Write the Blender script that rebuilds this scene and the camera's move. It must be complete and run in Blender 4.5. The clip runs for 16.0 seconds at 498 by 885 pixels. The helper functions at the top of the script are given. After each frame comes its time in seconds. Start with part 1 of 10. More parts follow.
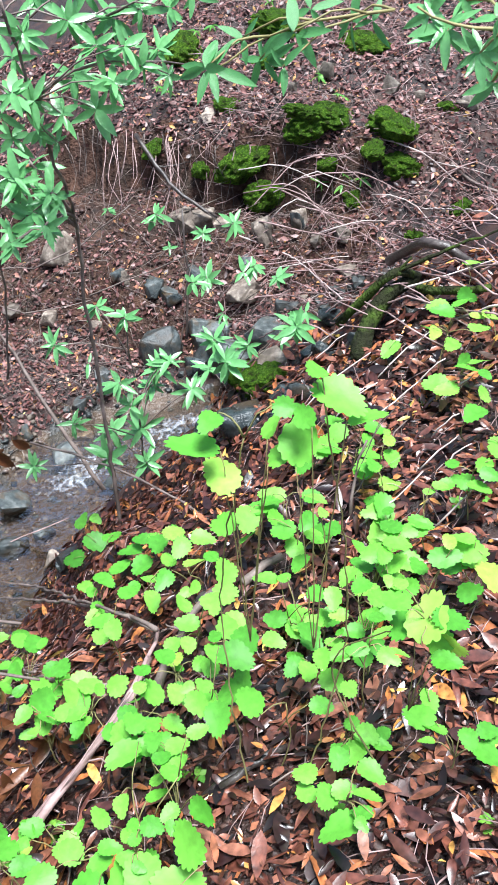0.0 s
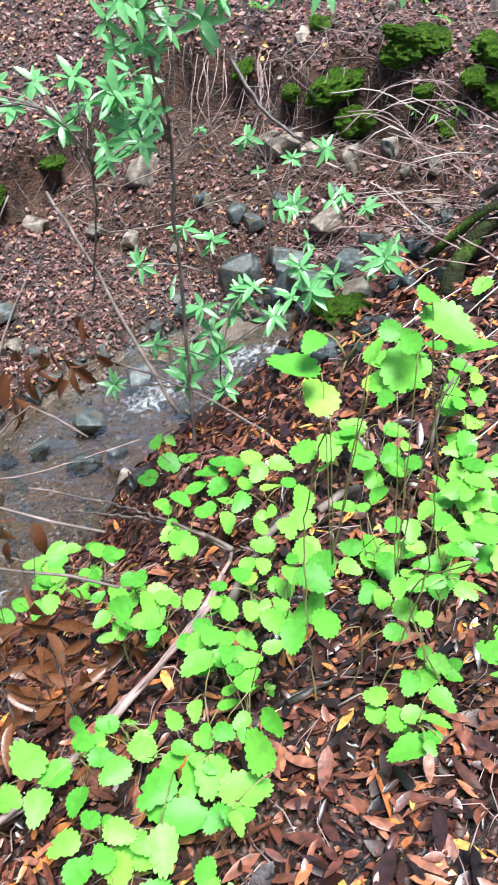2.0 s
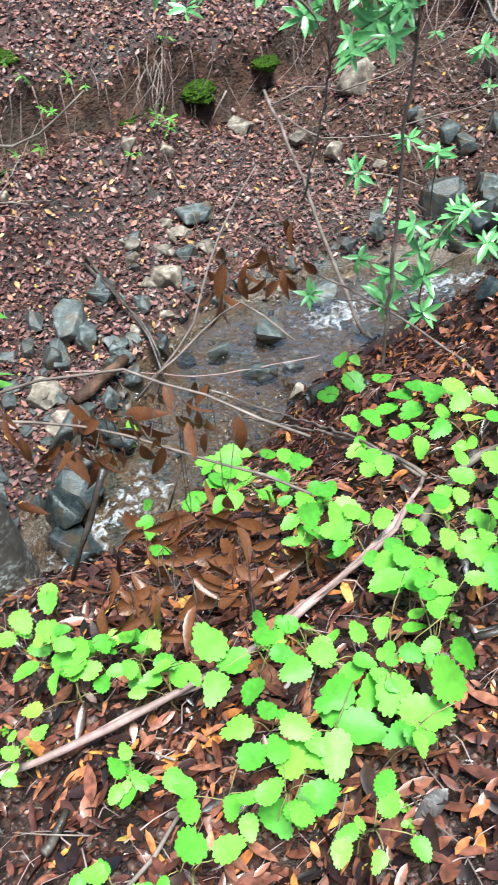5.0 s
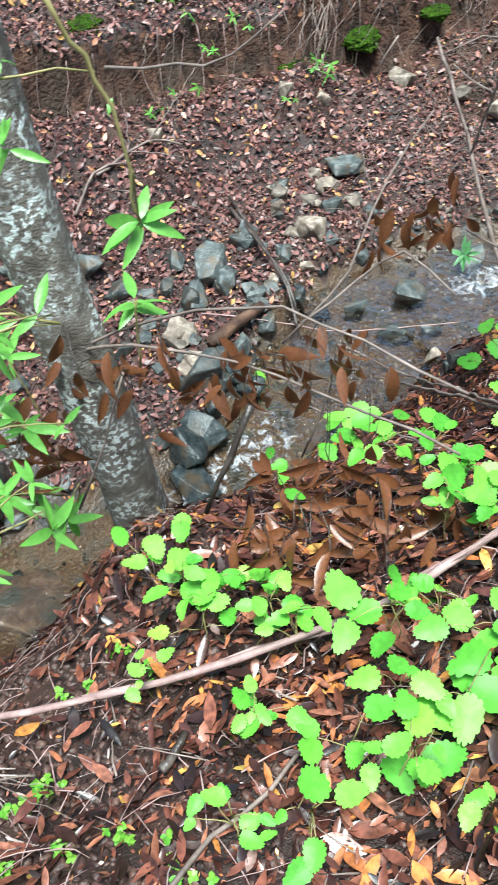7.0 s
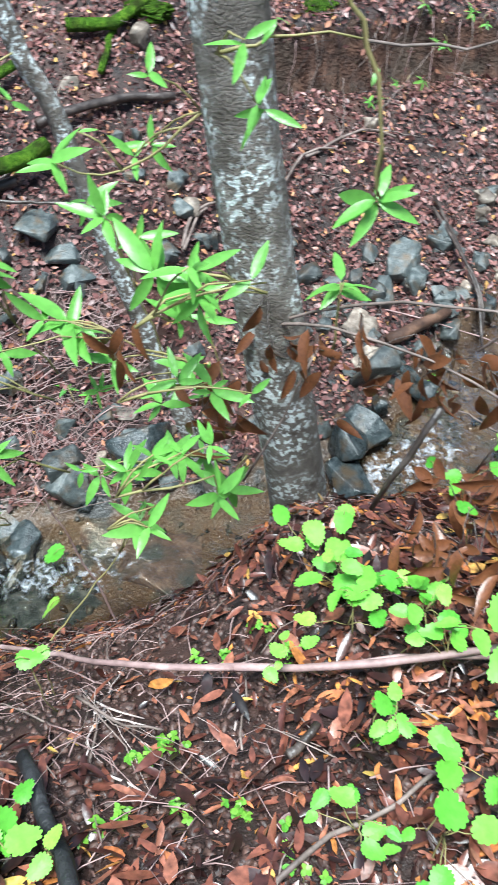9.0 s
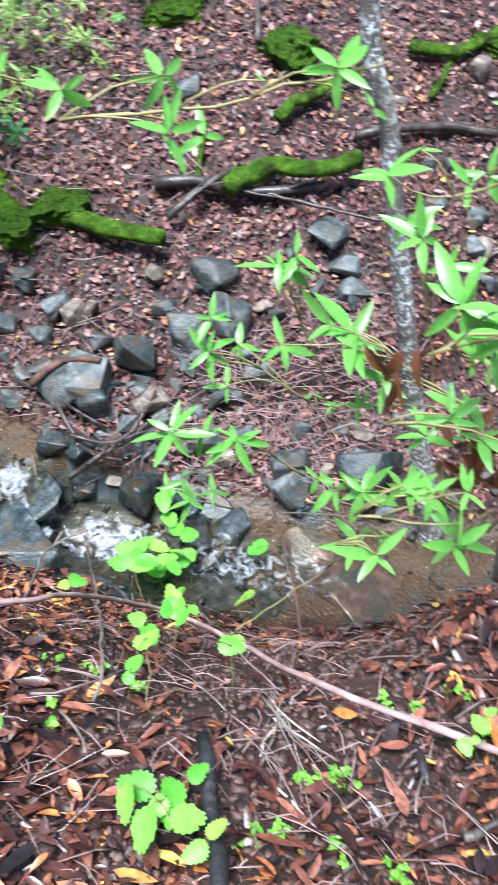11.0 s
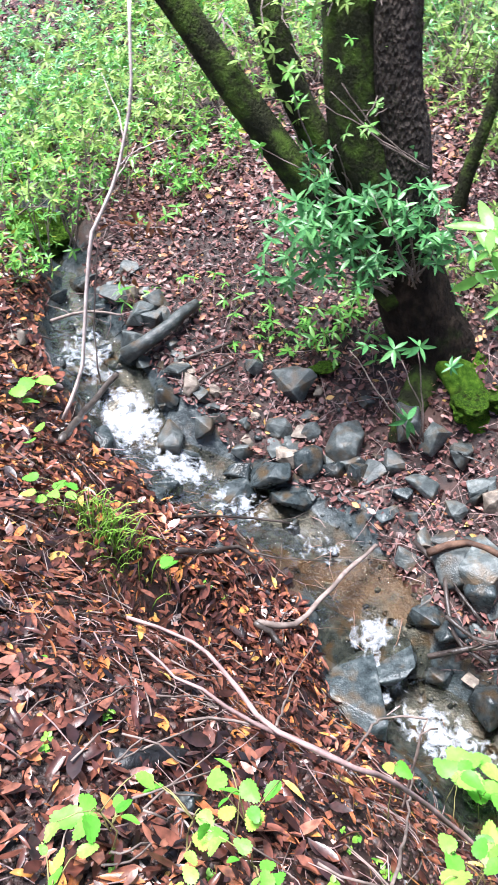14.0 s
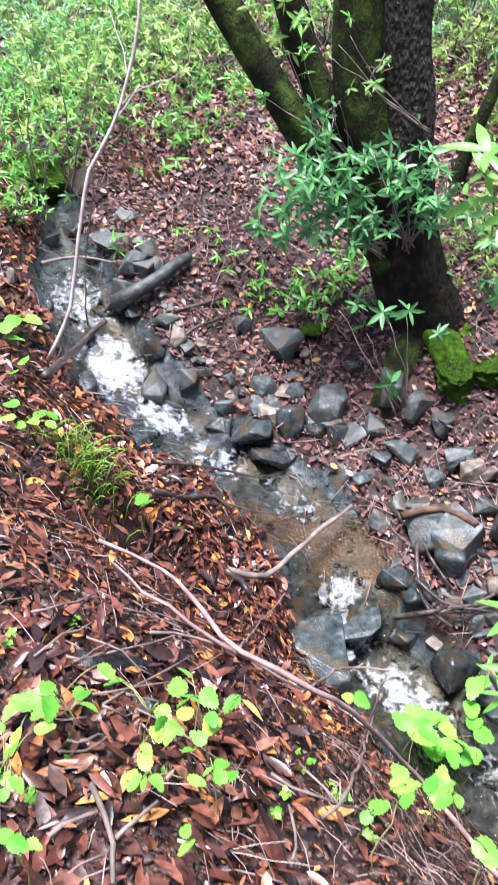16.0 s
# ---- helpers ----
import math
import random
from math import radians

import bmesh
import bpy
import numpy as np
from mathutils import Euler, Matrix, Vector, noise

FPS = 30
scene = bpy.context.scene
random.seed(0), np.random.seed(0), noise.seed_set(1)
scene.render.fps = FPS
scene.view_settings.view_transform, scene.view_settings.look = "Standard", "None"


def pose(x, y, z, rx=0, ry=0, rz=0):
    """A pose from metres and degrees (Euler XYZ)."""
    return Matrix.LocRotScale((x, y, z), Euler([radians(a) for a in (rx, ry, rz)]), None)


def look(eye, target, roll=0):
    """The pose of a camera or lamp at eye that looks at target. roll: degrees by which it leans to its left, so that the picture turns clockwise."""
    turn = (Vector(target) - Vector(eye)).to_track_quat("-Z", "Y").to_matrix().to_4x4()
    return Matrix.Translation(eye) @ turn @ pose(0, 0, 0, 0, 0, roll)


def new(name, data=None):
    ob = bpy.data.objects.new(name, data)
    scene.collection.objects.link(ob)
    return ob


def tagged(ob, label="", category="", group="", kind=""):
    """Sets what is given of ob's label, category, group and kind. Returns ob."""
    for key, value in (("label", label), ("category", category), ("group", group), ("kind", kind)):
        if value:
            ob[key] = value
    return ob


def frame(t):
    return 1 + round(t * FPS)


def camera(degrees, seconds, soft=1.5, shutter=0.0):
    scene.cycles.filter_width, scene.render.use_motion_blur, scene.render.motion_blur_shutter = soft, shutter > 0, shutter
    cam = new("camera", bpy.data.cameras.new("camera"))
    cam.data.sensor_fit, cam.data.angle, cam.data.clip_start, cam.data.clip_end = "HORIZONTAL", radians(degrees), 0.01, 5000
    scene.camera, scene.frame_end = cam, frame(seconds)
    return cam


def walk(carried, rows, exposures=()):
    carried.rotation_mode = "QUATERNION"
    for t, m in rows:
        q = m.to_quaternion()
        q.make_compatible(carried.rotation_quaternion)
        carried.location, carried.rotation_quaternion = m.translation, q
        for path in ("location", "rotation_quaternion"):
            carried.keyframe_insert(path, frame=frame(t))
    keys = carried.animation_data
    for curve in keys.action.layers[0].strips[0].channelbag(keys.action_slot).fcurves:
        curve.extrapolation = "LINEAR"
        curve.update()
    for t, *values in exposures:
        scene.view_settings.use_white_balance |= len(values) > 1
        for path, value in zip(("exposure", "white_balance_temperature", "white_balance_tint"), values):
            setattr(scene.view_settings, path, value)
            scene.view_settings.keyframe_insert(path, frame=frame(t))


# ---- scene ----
cam = camera(33.13, 16.0, soft=1.35, shutter=.6)
ROWS = [
    (0.0, -0.056, 0.026, 3.205, 54.17, 0.70, -1.37),
    (0.5, -0.064, 0.024, 3.200, 53.38, 0.74, -0.37),
    (1.0, -0.074, 0.016, 3.200, 52.28, 0.82, 1.33),
    (1.5, -0.090, 0.011, 3.192, 50.91, 0.57, 2.91),
    (2.0, -0.107, 0.008, 3.192, 49.73, 0.51, 4.31),
    (2.5, -0.126, 0.007, 3.188, 48.63, 0.67, 5.95),
    (3.0, -0.149, 0.006, 3.177, 47.65, 0.59, 7.80),
    (3.5, -0.173, 0.003, 3.166, 46.58, 0.71, 10.24),
    (4.0, -0.203, -0.002, 3.155, 45.81, 0.86, 13.04),
    (4.2, -0.220, -0.003, 3.155, 45.54, 0.64, 14.00),
    (6.3, -0.279, -0.032, 3.094, 43.61, 2.65, 22.87),
    (6.5, -0.297, -0.037, 3.095, 43.17, 2.38, 23.97),
    (7.0, -0.332, -0.051, 3.089, 42.52, 2.15, 26.96),
    (7.5, -0.350, -0.059, 3.083, 42.18, 2.21, 29.56),
    (8.0, -0.365, -0.066, 3.081, 41.97, 2.34, 33.11),
    (8.2, -0.374, -0.068, 3.077, 41.98, 2.37, 34.68),
    (10.3, -0.460, -0.128, 3.029, 44.29, 1.44, 54.58),
    (10.5, -0.468, -0.132, 3.028, 44.45, 1.34, 56.97),
    (11.0, -0.496, -0.155, 3.031, 44.75, 1.36, 62.72),
    (11.5, -0.534, -0.193, 3.040, 46.60, 2.10, 68.79),
    (12.0, -0.544, -0.197, 3.035, 48.98, 2.92, 77.24),
    (12.5, -0.543, -0.194, 3.037, 51.79, 3.48, 84.13),
    (13.0, -0.546, -0.191, 3.042, 54.79, 2.72, 91.15),
    (13.5, -0.544, -0.195, 3.046, 56.47, 2.08, 94.02),
    (14.0, -0.537, -0.203, 3.043, 56.98, 0.75, 96.88),
    (14.5, -0.524, -0.210, 3.033, 57.43, -0.73, 98.64),
    (15.0, -0.498, -0.199, 3.009, 58.07, -2.01, 99.02),
    (15.5, -0.477, -0.198, 2.956, 57.29, -3.28, 99.00),
    (16.0, -0.456, -0.184, 2.933, 55.72, -3.19, 98.10),
]
walk(cam, [(t, pose(x, y, z, rx, ry, rz)) for t, x, y, z, rx, ry, rz in ROWS],
     exposures=[(0, 1.48, 5950, 8), (4, 1.47, 6050, 1), (7.5, 1.5, 6000, -2), (10.5, 1.57, 5650, 7), (12.5, 1.97, 5950, 12), (14, 1.97, 6080, 14), (16, 1.84, 6060, 17)])

# ---- light: an overcast sky that comes down through the open canopy ----
world = bpy.data.worlds.new("sky")
scene.world = world
world.use_nodes = True
sky = world.node_tree.nodes.new("ShaderNodeTexSky")
sky.sky_type, sky.sun_disc, sky.sun_elevation, sky.sun_rotation = "NISHITA", False, radians(77), radians(200)
cloud = world.node_tree.nodes.new("ShaderNodeHueSaturation")
cloud.inputs["Saturation"].default_value = .8
world.node_tree.links.new(sky.outputs[0], cloud.inputs["Color"])
world.node_tree.links.new(cloud.outputs[0], world.node_tree.nodes["Background"].inputs[0])
world.node_tree.nodes["Background"].inputs[1].default_value = 0.08
sun = new("sun", bpy.data.lights.new("sun", "SUN"))
sun.data.energy, sun.data.angle, sun.data.color = 4.5, radians(22), (1, .98, .95)
sun.matrix_world = look((0, 0, 0), (-.12, .18, -1))

# ---- materials ----
def material(name):
    m = bpy.data.materials.new(name)
    m.use_nodes = True
    return m, m.node_tree.nodes, m.node_tree.links, m.node_tree.nodes["Principled BSDF"]


def ramp(nodes, stops):
    r = nodes.new("ShaderNodeValToRGB")
    e = r.color_ramp.elements
    e[0].position, e[0].color = stops[0][0], (*stops[0][1], 1)
    e[1].position, e[1].color = stops[-1][0], (*stops[-1][1], 1)
    for p, c in stops[1:-1]:
        e.new(p).color = (*c, 1)
    return r


def noisy(name, stops, scale=8, detail=8, rough_=(.5, .9), bump=.4, dist=.01, fine=60, spec=.4, second=None, second_scale=2.5, second_range=(.5, .6), voronoi=0, tall=1.0, patch=0, vary=None, world=False):
    """A surface of two noises: colours by one, relief by a finer one, and patches of a second colour."""
    m, n, l, b = material(name)
    space = n.new("ShaderNodeNewGeometry").outputs["Position"] if world else n.new("ShaderNodeTexCoord").outputs["Object"]
    a = n.new("ShaderNodeTexNoise")
    a.inputs["Scale"].default_value, a.inputs["Detail"].default_value, a.inputs["Roughness"].default_value = scale, detail, .65
    l.new(space, a.inputs["Vector"])
    r = ramp(n, stops)
    l.new(a.outputs["Fac"], r.inputs[0])
    colour = r.outputs[0]
    if second:
        s = n.new("ShaderNodeTexNoise")
        s.inputs["Scale"].default_value, s.inputs["Detail"].default_value = second_scale, 6
        l.new(space, s.inputs["Vector"])
        mr = n.new("ShaderNodeMapRange")
        mr.inputs[1].default_value, mr.inputs[2].default_value = second_range
        l.new(s.outputs["Fac"], mr.inputs[0])
        cover = mr.outputs[0]
        if patch:
            where = n.new("ShaderNodeTexNoise")
            where.inputs["Scale"].default_value, where.inputs["Detail"].default_value = patch, 4
            l.new(space, where.inputs["Vector"])
            within = n.new("ShaderNodeMapRange")
            within.inputs[1].default_value, within.inputs[2].default_value = .42, .58
            l.new(where.outputs["Fac"], within.inputs[0])
            both = n.new("ShaderNodeMath")
            both.operation = "MULTIPLY"
            l.new(cover, both.inputs[0])
            l.new(within.outputs[0], both.inputs[1])
            cover = both.outputs[0]
        mix = n.new("ShaderNodeMixRGB")
        l.new(cover, mix.inputs[0])
        l.new(colour, mix.inputs[1])
        mix.inputs[2].default_value = (*second, 1)
        colour = mix.outputs[0]
    if vary:
        own = n.new("ShaderNodeMapRange")
        own.inputs[3].default_value, own.inputs[4].default_value = vary
        l.new(n.new("ShaderNodeObjectInfo").outputs["Random"], own.inputs[0])
        times = n.new("ShaderNodeMixRGB")
        times.blend_type = "MULTIPLY"
        times.inputs[0].default_value = 1
        l.new(colour, times.inputs[1])
        l.new(own.outputs[0], times.inputs[2])
        colour = times.outputs[0]
    l.new(colour, b.inputs["Base Color"])
    f = n.new("ShaderNodeTexNoise")
    f.inputs["Scale"].default_value, f.inputs["Detail"].default_value = fine, 6
    grain = n.new("ShaderNodeMapping")
    grain.inputs["Scale"].default_value = (1, 1, tall)
    l.new(space, grain.inputs["Vector"])
    l.new(grain.outputs[0], f.inputs["Vector"])
    height = f.outputs["Fac"]
    if voronoi:
        v = n.new("ShaderNodeTexVoronoi")
        v.inputs["Scale"].default_value = voronoi
        l.new(grain.outputs[0], v.inputs["Vector"])
        add = n.new("ShaderNodeMath")
        l.new(f.outputs["Fac"], add.inputs[0])
        l.new(v.outputs["Distance"], add.inputs[1])
        height = add.outputs[0]
    bp = n.new("ShaderNodeBump")
    bp.inputs["Strength"].default_value, bp.inputs["Distance"].default_value = bump, dist
    l.new(height, bp.inputs["Height"])
    l.new(bp.outputs[0], b.inputs["Normal"])
    rr = n.new("ShaderNodeMapRange")
    rr.inputs[3].default_value, rr.inputs[4].default_value = rough_
    l.new(a.outputs["Fac"], rr.inputs[0])
    l.new(rr.outputs[0], b.inputs["Roughness"])
    b.inputs["Specular IOR Level"].default_value = spec
    return m


def leafy(name, stops, rough_=.4, through_=.35, spec=.5, island=True, vein=90, streak=(.72, 1.2)):
    """Leaves: each island its own shade, a little light through the blade."""
    m, n, l, b = material(name)
    if island:
        src = n.new("ShaderNodeNewGeometry").outputs["Random Per Island"]
    else:
        src = n.new("ShaderNodeObjectInfo").outputs["Random"]
    r = ramp(n, stops)
    l.new(src, r.inputs[0])
    co = n.new("ShaderNodeTexCoord")
    f = n.new("ShaderNodeTexNoise")
    f.inputs["Scale"].default_value, f.inputs["Detail"].default_value = vein, 4
    l.new(co.outputs["Object"], f.inputs["Vector"])
    mr = n.new("ShaderNodeMapRange")
    mr.inputs[1].default_value, mr.inputs[2].default_value, mr.inputs[3].default_value, mr.inputs[4].default_value = .3, .7, *streak
    l.new(f.outputs["Fac"], mr.inputs[0])
    mul = n.new("ShaderNodeMixRGB")
    mul.blend_type = "MULTIPLY"
    mul.inputs[0].default_value = 1
    l.new(r.outputs[0], mul.inputs[1])
    l.new(mr.outputs[0], mul.inputs[2])
    l.new(mul.outputs[0], b.inputs["Base Color"])
    bp = n.new("ShaderNodeBump")
    bp.inputs["Strength"].default_value, bp.inputs["Distance"].default_value = .25, .004
    l.new(f.outputs["Fac"], bp.inputs["Height"])
    l.new(bp.outputs[0], b.inputs["Normal"])
    b.inputs["Roughness"].default_value, b.inputs["Specular IOR Level"].default_value = rough_, spec
    if through_:
        t = n.new("ShaderNodeBsdfTranslucent")
        l.new(mul.outputs[0], t.inputs["Color"])
        mix = n.new("ShaderNodeMixShader")
        mix.inputs[0].default_value = through_
        l.new(b.outputs[0], mix.inputs[1])
        l.new(t.outputs[0], mix.inputs[2])
        l.new(mix.outputs[0], n["Material Output"].inputs["Surface"])
    return m


# Soil crumbs: lighter than the ground, with part of their wet sheen painted in.
CRUMB = noisy("crumbly soil lightened as sheen", [(.3, (.014, .008, .008)), (.5, (.05, .027, .022)), (.7, (.14, .075, .058))], 60, 8, (.32, .75), .5, .005, 150, .45)
SILT = noisy("brown silt bed", [(.3, (.018, .012, .008)), (.5, (.07, .044, .026)), (.7, (.18, .118, .07))], 6, 9, (.15, .5), .8, .015, 60, .4, (.035, .036, .034), 6, (.5, .6))
EARTH = noisy("red brown earth", [(.3, (.014, .008, .006)), (.5, (.046, .022, .014)), (.7, (.11, .056, .036))], 9, 10, (.6, .9), .9, .03, 45, .3, (.04, .026, .018), 4, (.52, .64))
BEDROCK = noisy("wet brown bedrock", [(.3, (.03, .024, .022)), (.5, (.095, .07, .061)), (.7, (.2, .152, .133))], 14, 9, (.08, .3), .6, .01, 70, .6, (.05, .06, .06), 6, (.52, .64), world=True)
# Dark wet soil, its base lowered further to paint shade between leaves and crumbs.
SOIL = noisy("wet soil darkened as gap shade", [(.3, (.006, .0035, .0035)), (.5, (.02, .01, .008)), (.7, (.06, .028, .021))], 11, 10, (.4, .8), .55, .012, 150, .4, (.06, .026, .017), 1.7, (.54, .72))
ROCK = noisy("grey green stone", [(.3, (.024, .031, .032)), (.5, (.072, .086, .085)), (.72, (.21, .225, .215))], 22, 9, (.3, .65), .6, .008, 110, .45, (.1, .072, .045), 14, (.5, .68), vary=(.35, .9), world=True)
WET = noisy("wet dark stone", [(.3, (.008, .011, .012)), (.55, (.03, .039, .041)), (.75, (.12, .13, .128))], 22, 9, (.12, .45), .5, .008, 110, .3, (.05, .035, .02), 9, (.52, .66), vary=(.6, 1.3), world=True)
PALE = noisy("pale tan stone", [(.3, (.08, .06, .048)), (.5, (.18, .145, .115)), (.72, (.38, .33, .27))], 24, 8, (.45, .8), .6, .007, 130, .4, (.07, .055, .042), 14, (.5, .64), vary=(.55, 1.3), world=True)
MOSS = noisy("bright moss", [(.3, (.028, .075, .006)), (.5, (.095, .215, .017)), (.7, (.24, .41, .035))], 22, 10, (.8, 1), 1, .06, 190, .1, (.045, .065, .013), 7, (.5, .66))
BARK = noisy("dark furrowed bark", [(.3, (.008, .006, .005)), (.5, (.03, .023, .018)), (.7, (.12, .095, .078))], 34, 10, (.7, .95), 1, .025, 90, .2, voronoi=70, tall=.45)
FOOTBARK = noisy("black brown bark of the old foot", [(.3, (.005, .004, .003)), (.5, (.016, .011, .008)), (.7, (.05, .036, .024))], 14, 10, (.75, 1), 1, .03, 70, .15, (.02, .04, .006), 3, (.56, .68), tall=.3)
MOSSBARK = noisy("mossy bark", [(.3, (.008, .007, .005)), (.5, (.02, .023, .009)), (.66, (.065, .11, .016))], 7, 10, (.8, 1), .7, .03, 110, .15, tall=.5)
TWIG = noisy("grey brown twig", [(.3, (.06, .045, .038)), (.5, (.145, .11, .095)), (.7, (.27, .21, .185))], 14, 6, (.5, .8), .5, .004, 90, .4)
PINKTWIG = noisy("pinkish weathered stick", [(.3, (.13, .085, .08)), (.5, (.25, .165, .155)), (.7, (.4, .29, .275))], 10, 6, (.45, .75), .5, .004, 90, .4)
PALETWIG = noisy("pale dry twig", [(.3, (.28, .22, .2)), (.5, (.46, .38, .35)), (.7, (.62, .54, .5))], 14, 6, (.5, .8), .4, .004, 90, .4)
DARKTWIG = noisy("wet dark branch", [(.3, (.012, .009, .008)), (.5, (.035, .026, .022)), (.7, (.1, .08, .07))], 12, 6, (.25, .6), .6, .006, 70, .5)
GREENTWIG = noisy("olive green shoot", [(.3, (.12, .12, .04)), (.6, (.26, .22, .09))], 10, 5, (.5, .7), .2, .003, 60, .4)
LITTER = leafy("wet fallen leaves", [(0, (.006, .003, .003)), (.2, (.028, .01, .009)), (.45, (.085, .028, .02)), (.7, (.165, .055, .034)), (.86, (.25, .1, .064)), (.94, (.37, .12, .038)), (.985, (.46, .2, .05)), (1, (.55, .4, .1))], .33, 0, .5, vein=60, streak=(.4, 1.4))
FARLITTER = leafy("dull fallen leaves", [(0, (.026, .011, .01)), (.25, (.082, .033, .03)), (.6, (.155, .066, .058)), (.88, (.25, .12, .105)), (.97, (.35, .155, .08)), (1, (.45, .28, .08))], .46, 0, .45, vein=40, streak=(.6, 1.25))
BROWNLEAF = leafy("hanging dead leaves", [(0, (.025, .01, .006)), (.4, (.085, .032, .014)), (.8, (.21, .078, .032)), (1, (.42, .2, .095))], .38, .2, .5, vein=12)
LIME = leafy("bright lime leaflet", [(0, (.08, .3, .03)), (.5, (.155, .48, .05)), (.92, (.24, .58, .075)), (1, (.36, .6, .08))], .46, .38, .35, island=False, vein=5, streak=(.82, 1.12))
HERB = leafy("small herb leaves", [(0, (.1, .3, .03)), (1, (.24, .46, .06))], .45, .35, .4)
BAY = leafy("light bay leaves", [(0, (.09, .29, .05)), (.5, (.15, .4, .07)), (.93, (.24, .5, .09)), (1, (.5, .5, .06))], .34, .42, .5, vein=6, streak=(.85, 1.1))
# Bay green with extra blue: the sky's sheen is put into the colour.
COOL = leafy("bay leaves tinted by sky sheen", [(0, (.08, .26, .085)), (.5, (.14, .38, .13)), (.95, (.23, .48, .18)), (1, (.3, .45, .08))], .3, .35, .65, vein=6, streak=(.85, 1.1))
DEEP = leafy("deep green bay leaves", [(0, (.055, .19, .06)), (.6, (.105, .31, .1)), (1, (.19, .43, .15))], .36, .4, .45)
FAROLIVE = leafy("undergrowth leaves", [(0, (.1, .21, .045)), (.5, (.24, .4, .09)), (1, (.44, .57, .17))], .45, .45, .4)
PALEBAY = leafy("pale bay leaves", [(0, (.15, .35, .08)), (.5, (.27, .51, .15)), (.9, (.42, .62, .24)), (1, (.58, .6, .22))], .4, .5, .4)
GRASS = leafy("grass blades", [(0, (.2, .42, .05)), (1, (.38, .6, .12))], .5, .35, .4)


def water_material():
    """Clear brook water: the bed shows through, the sky glints on the ripples."""
    m, n, l, b = material("brook water")
    n.remove(b)
    co = n.new("ShaderNodeTexCoord")
    f = n.new("ShaderNodeTexNoise")
    f.inputs["Scale"].default_value, f.inputs["Detail"].default_value, f.inputs["Distortion"].default_value = 13, 6, 1.6
    l.new(co.outputs["Object"], f.inputs["Vector"])
    bp = n.new("ShaderNodeBump")
    bp.inputs["Strength"].default_value, bp.inputs["Distance"].default_value = .7, .022
    l.new(f.outputs["Fac"], bp.inputs["Height"])
    clear = n.new("ShaderNodeBsdfTransparent")
    clear.inputs[0].default_value = (.82, .76, .66, 1)
    gloss = n.new("ShaderNodeBsdfGlossy")
    gloss.inputs["Roughness"].default_value = .06
    l.new(bp.outputs[0], gloss.inputs["Normal"])
    fr = n.new("ShaderNodeFresnel")
    fr.inputs["IOR"].default_value = 1.33
    l.new(bp.outputs[0], fr.inputs["Normal"])
    half = n.new("ShaderNodeMath")
    half.operation = "MULTIPLY"
    half.inputs[1].default_value = .46
    l.new(fr.outputs[0], half.inputs[0])
    mix = n.new("ShaderNodeMixShader")
    l.new(half.outputs[0], mix.inputs[0])
    l.new(clear.outputs[0], mix.inputs[1])
    l.new(gloss.outputs[0], mix.inputs[2])
    l.new(mix.outputs[0], n["Material Output"].inputs["Surface"])
    return m


WATER = water_material()


def foam_material():
    """White water: broken streaks over clear gaps, thinning to the edges of its sheet."""
    m, n, l, b = material("white foaming water")
    co = n.new("ShaderNodeTexCoord")
    a = n.new("ShaderNodeTexNoise")
    a.inputs["Scale"].default_value, a.inputs["Detail"].default_value, a.inputs["Roughness"].default_value, a.inputs["Distortion"].default_value = 22, 8, .6, .7
    l.new(co.outputs["Object"], a.inputs["Vector"])
    fade = n.new("ShaderNodeAttribute")
    fade.attribute_name = "fade"
    add = n.new("ShaderNodeMath")
    l.new(a.outputs["Fac"], add.inputs[0])
    l.new(fade.outputs["Fac"], add.inputs[1])
    mr = n.new("ShaderNodeMapRange")
    mr.inputs[1].default_value, mr.inputs[2].default_value = .86, 1.42
    l.new(add.outputs[0], mr.inputs[0])
    b.inputs["Base Color"].default_value = (.76, .81, .88, 1)
    b.inputs["Roughness"].default_value = .35
    bp = n.new("ShaderNodeBump")
    bp.inputs["Strength"].default_value, bp.inputs["Distance"].default_value = .4, .015
    l.new(a.outputs["Fac"], bp.inputs["Height"])
    l.new(bp.outputs[0], b.inputs["Normal"])
    t = n.new("ShaderNodeBsdfTransparent")
    mix = n.new("ShaderNodeMixShader")
    l.new(mr.outputs[0], mix.inputs[0])
    l.new(t.outputs[0], mix.inputs[1])
    l.new(b.outputs[0], mix.inputs[2])
    l.new(mix.outputs[0], n["Material Output"].inputs["Surface"])
    return m


FOAM = foam_material()
# The two brooks as one line of bed points (x, y, water level), from the left brook's head over the confluence to the right one's.
BED = np.array([
    (-9.0, -4.4, 2.0), (-6.0, -2.35, 1.42), (-5.0, -1.83, 1.09), (-4.55, -1.6, .92), (-4.2, -1.25, .66), (-3.95, -.78, .48),
    (-3.72, -.25, .37), (-3.35, -.03, .31), (-3.12, .08, .06), (-2.85, .45, 0), (-2.42, 1.0, -.07), (-2.1, 1.5, -.1),
    (-1.9, 2.05, -.1), (-1.65, 2.6, -.05), (-1.55, 3.1, 0), (-1.45, 3.6, .04), (-1.0, 4.15, .07), (-.5, 4.5, .12),
    (.2, 4.65, .34), (.55, 4.85, .68), (1.3, 5.0, .9), (2.6, 5.5, 1.15), (6.0, 6.8, 1.9)])
HALF = np.interp(np.arange(23), [0, 2, 3, 5, 6, 7, 8, 10, 12, 14, 16, 17, 18, 19, 22], [.06, .1, .25, .25, .22, .25, .28, .36, .26, .45, .5, .36, .22, .16, .14])


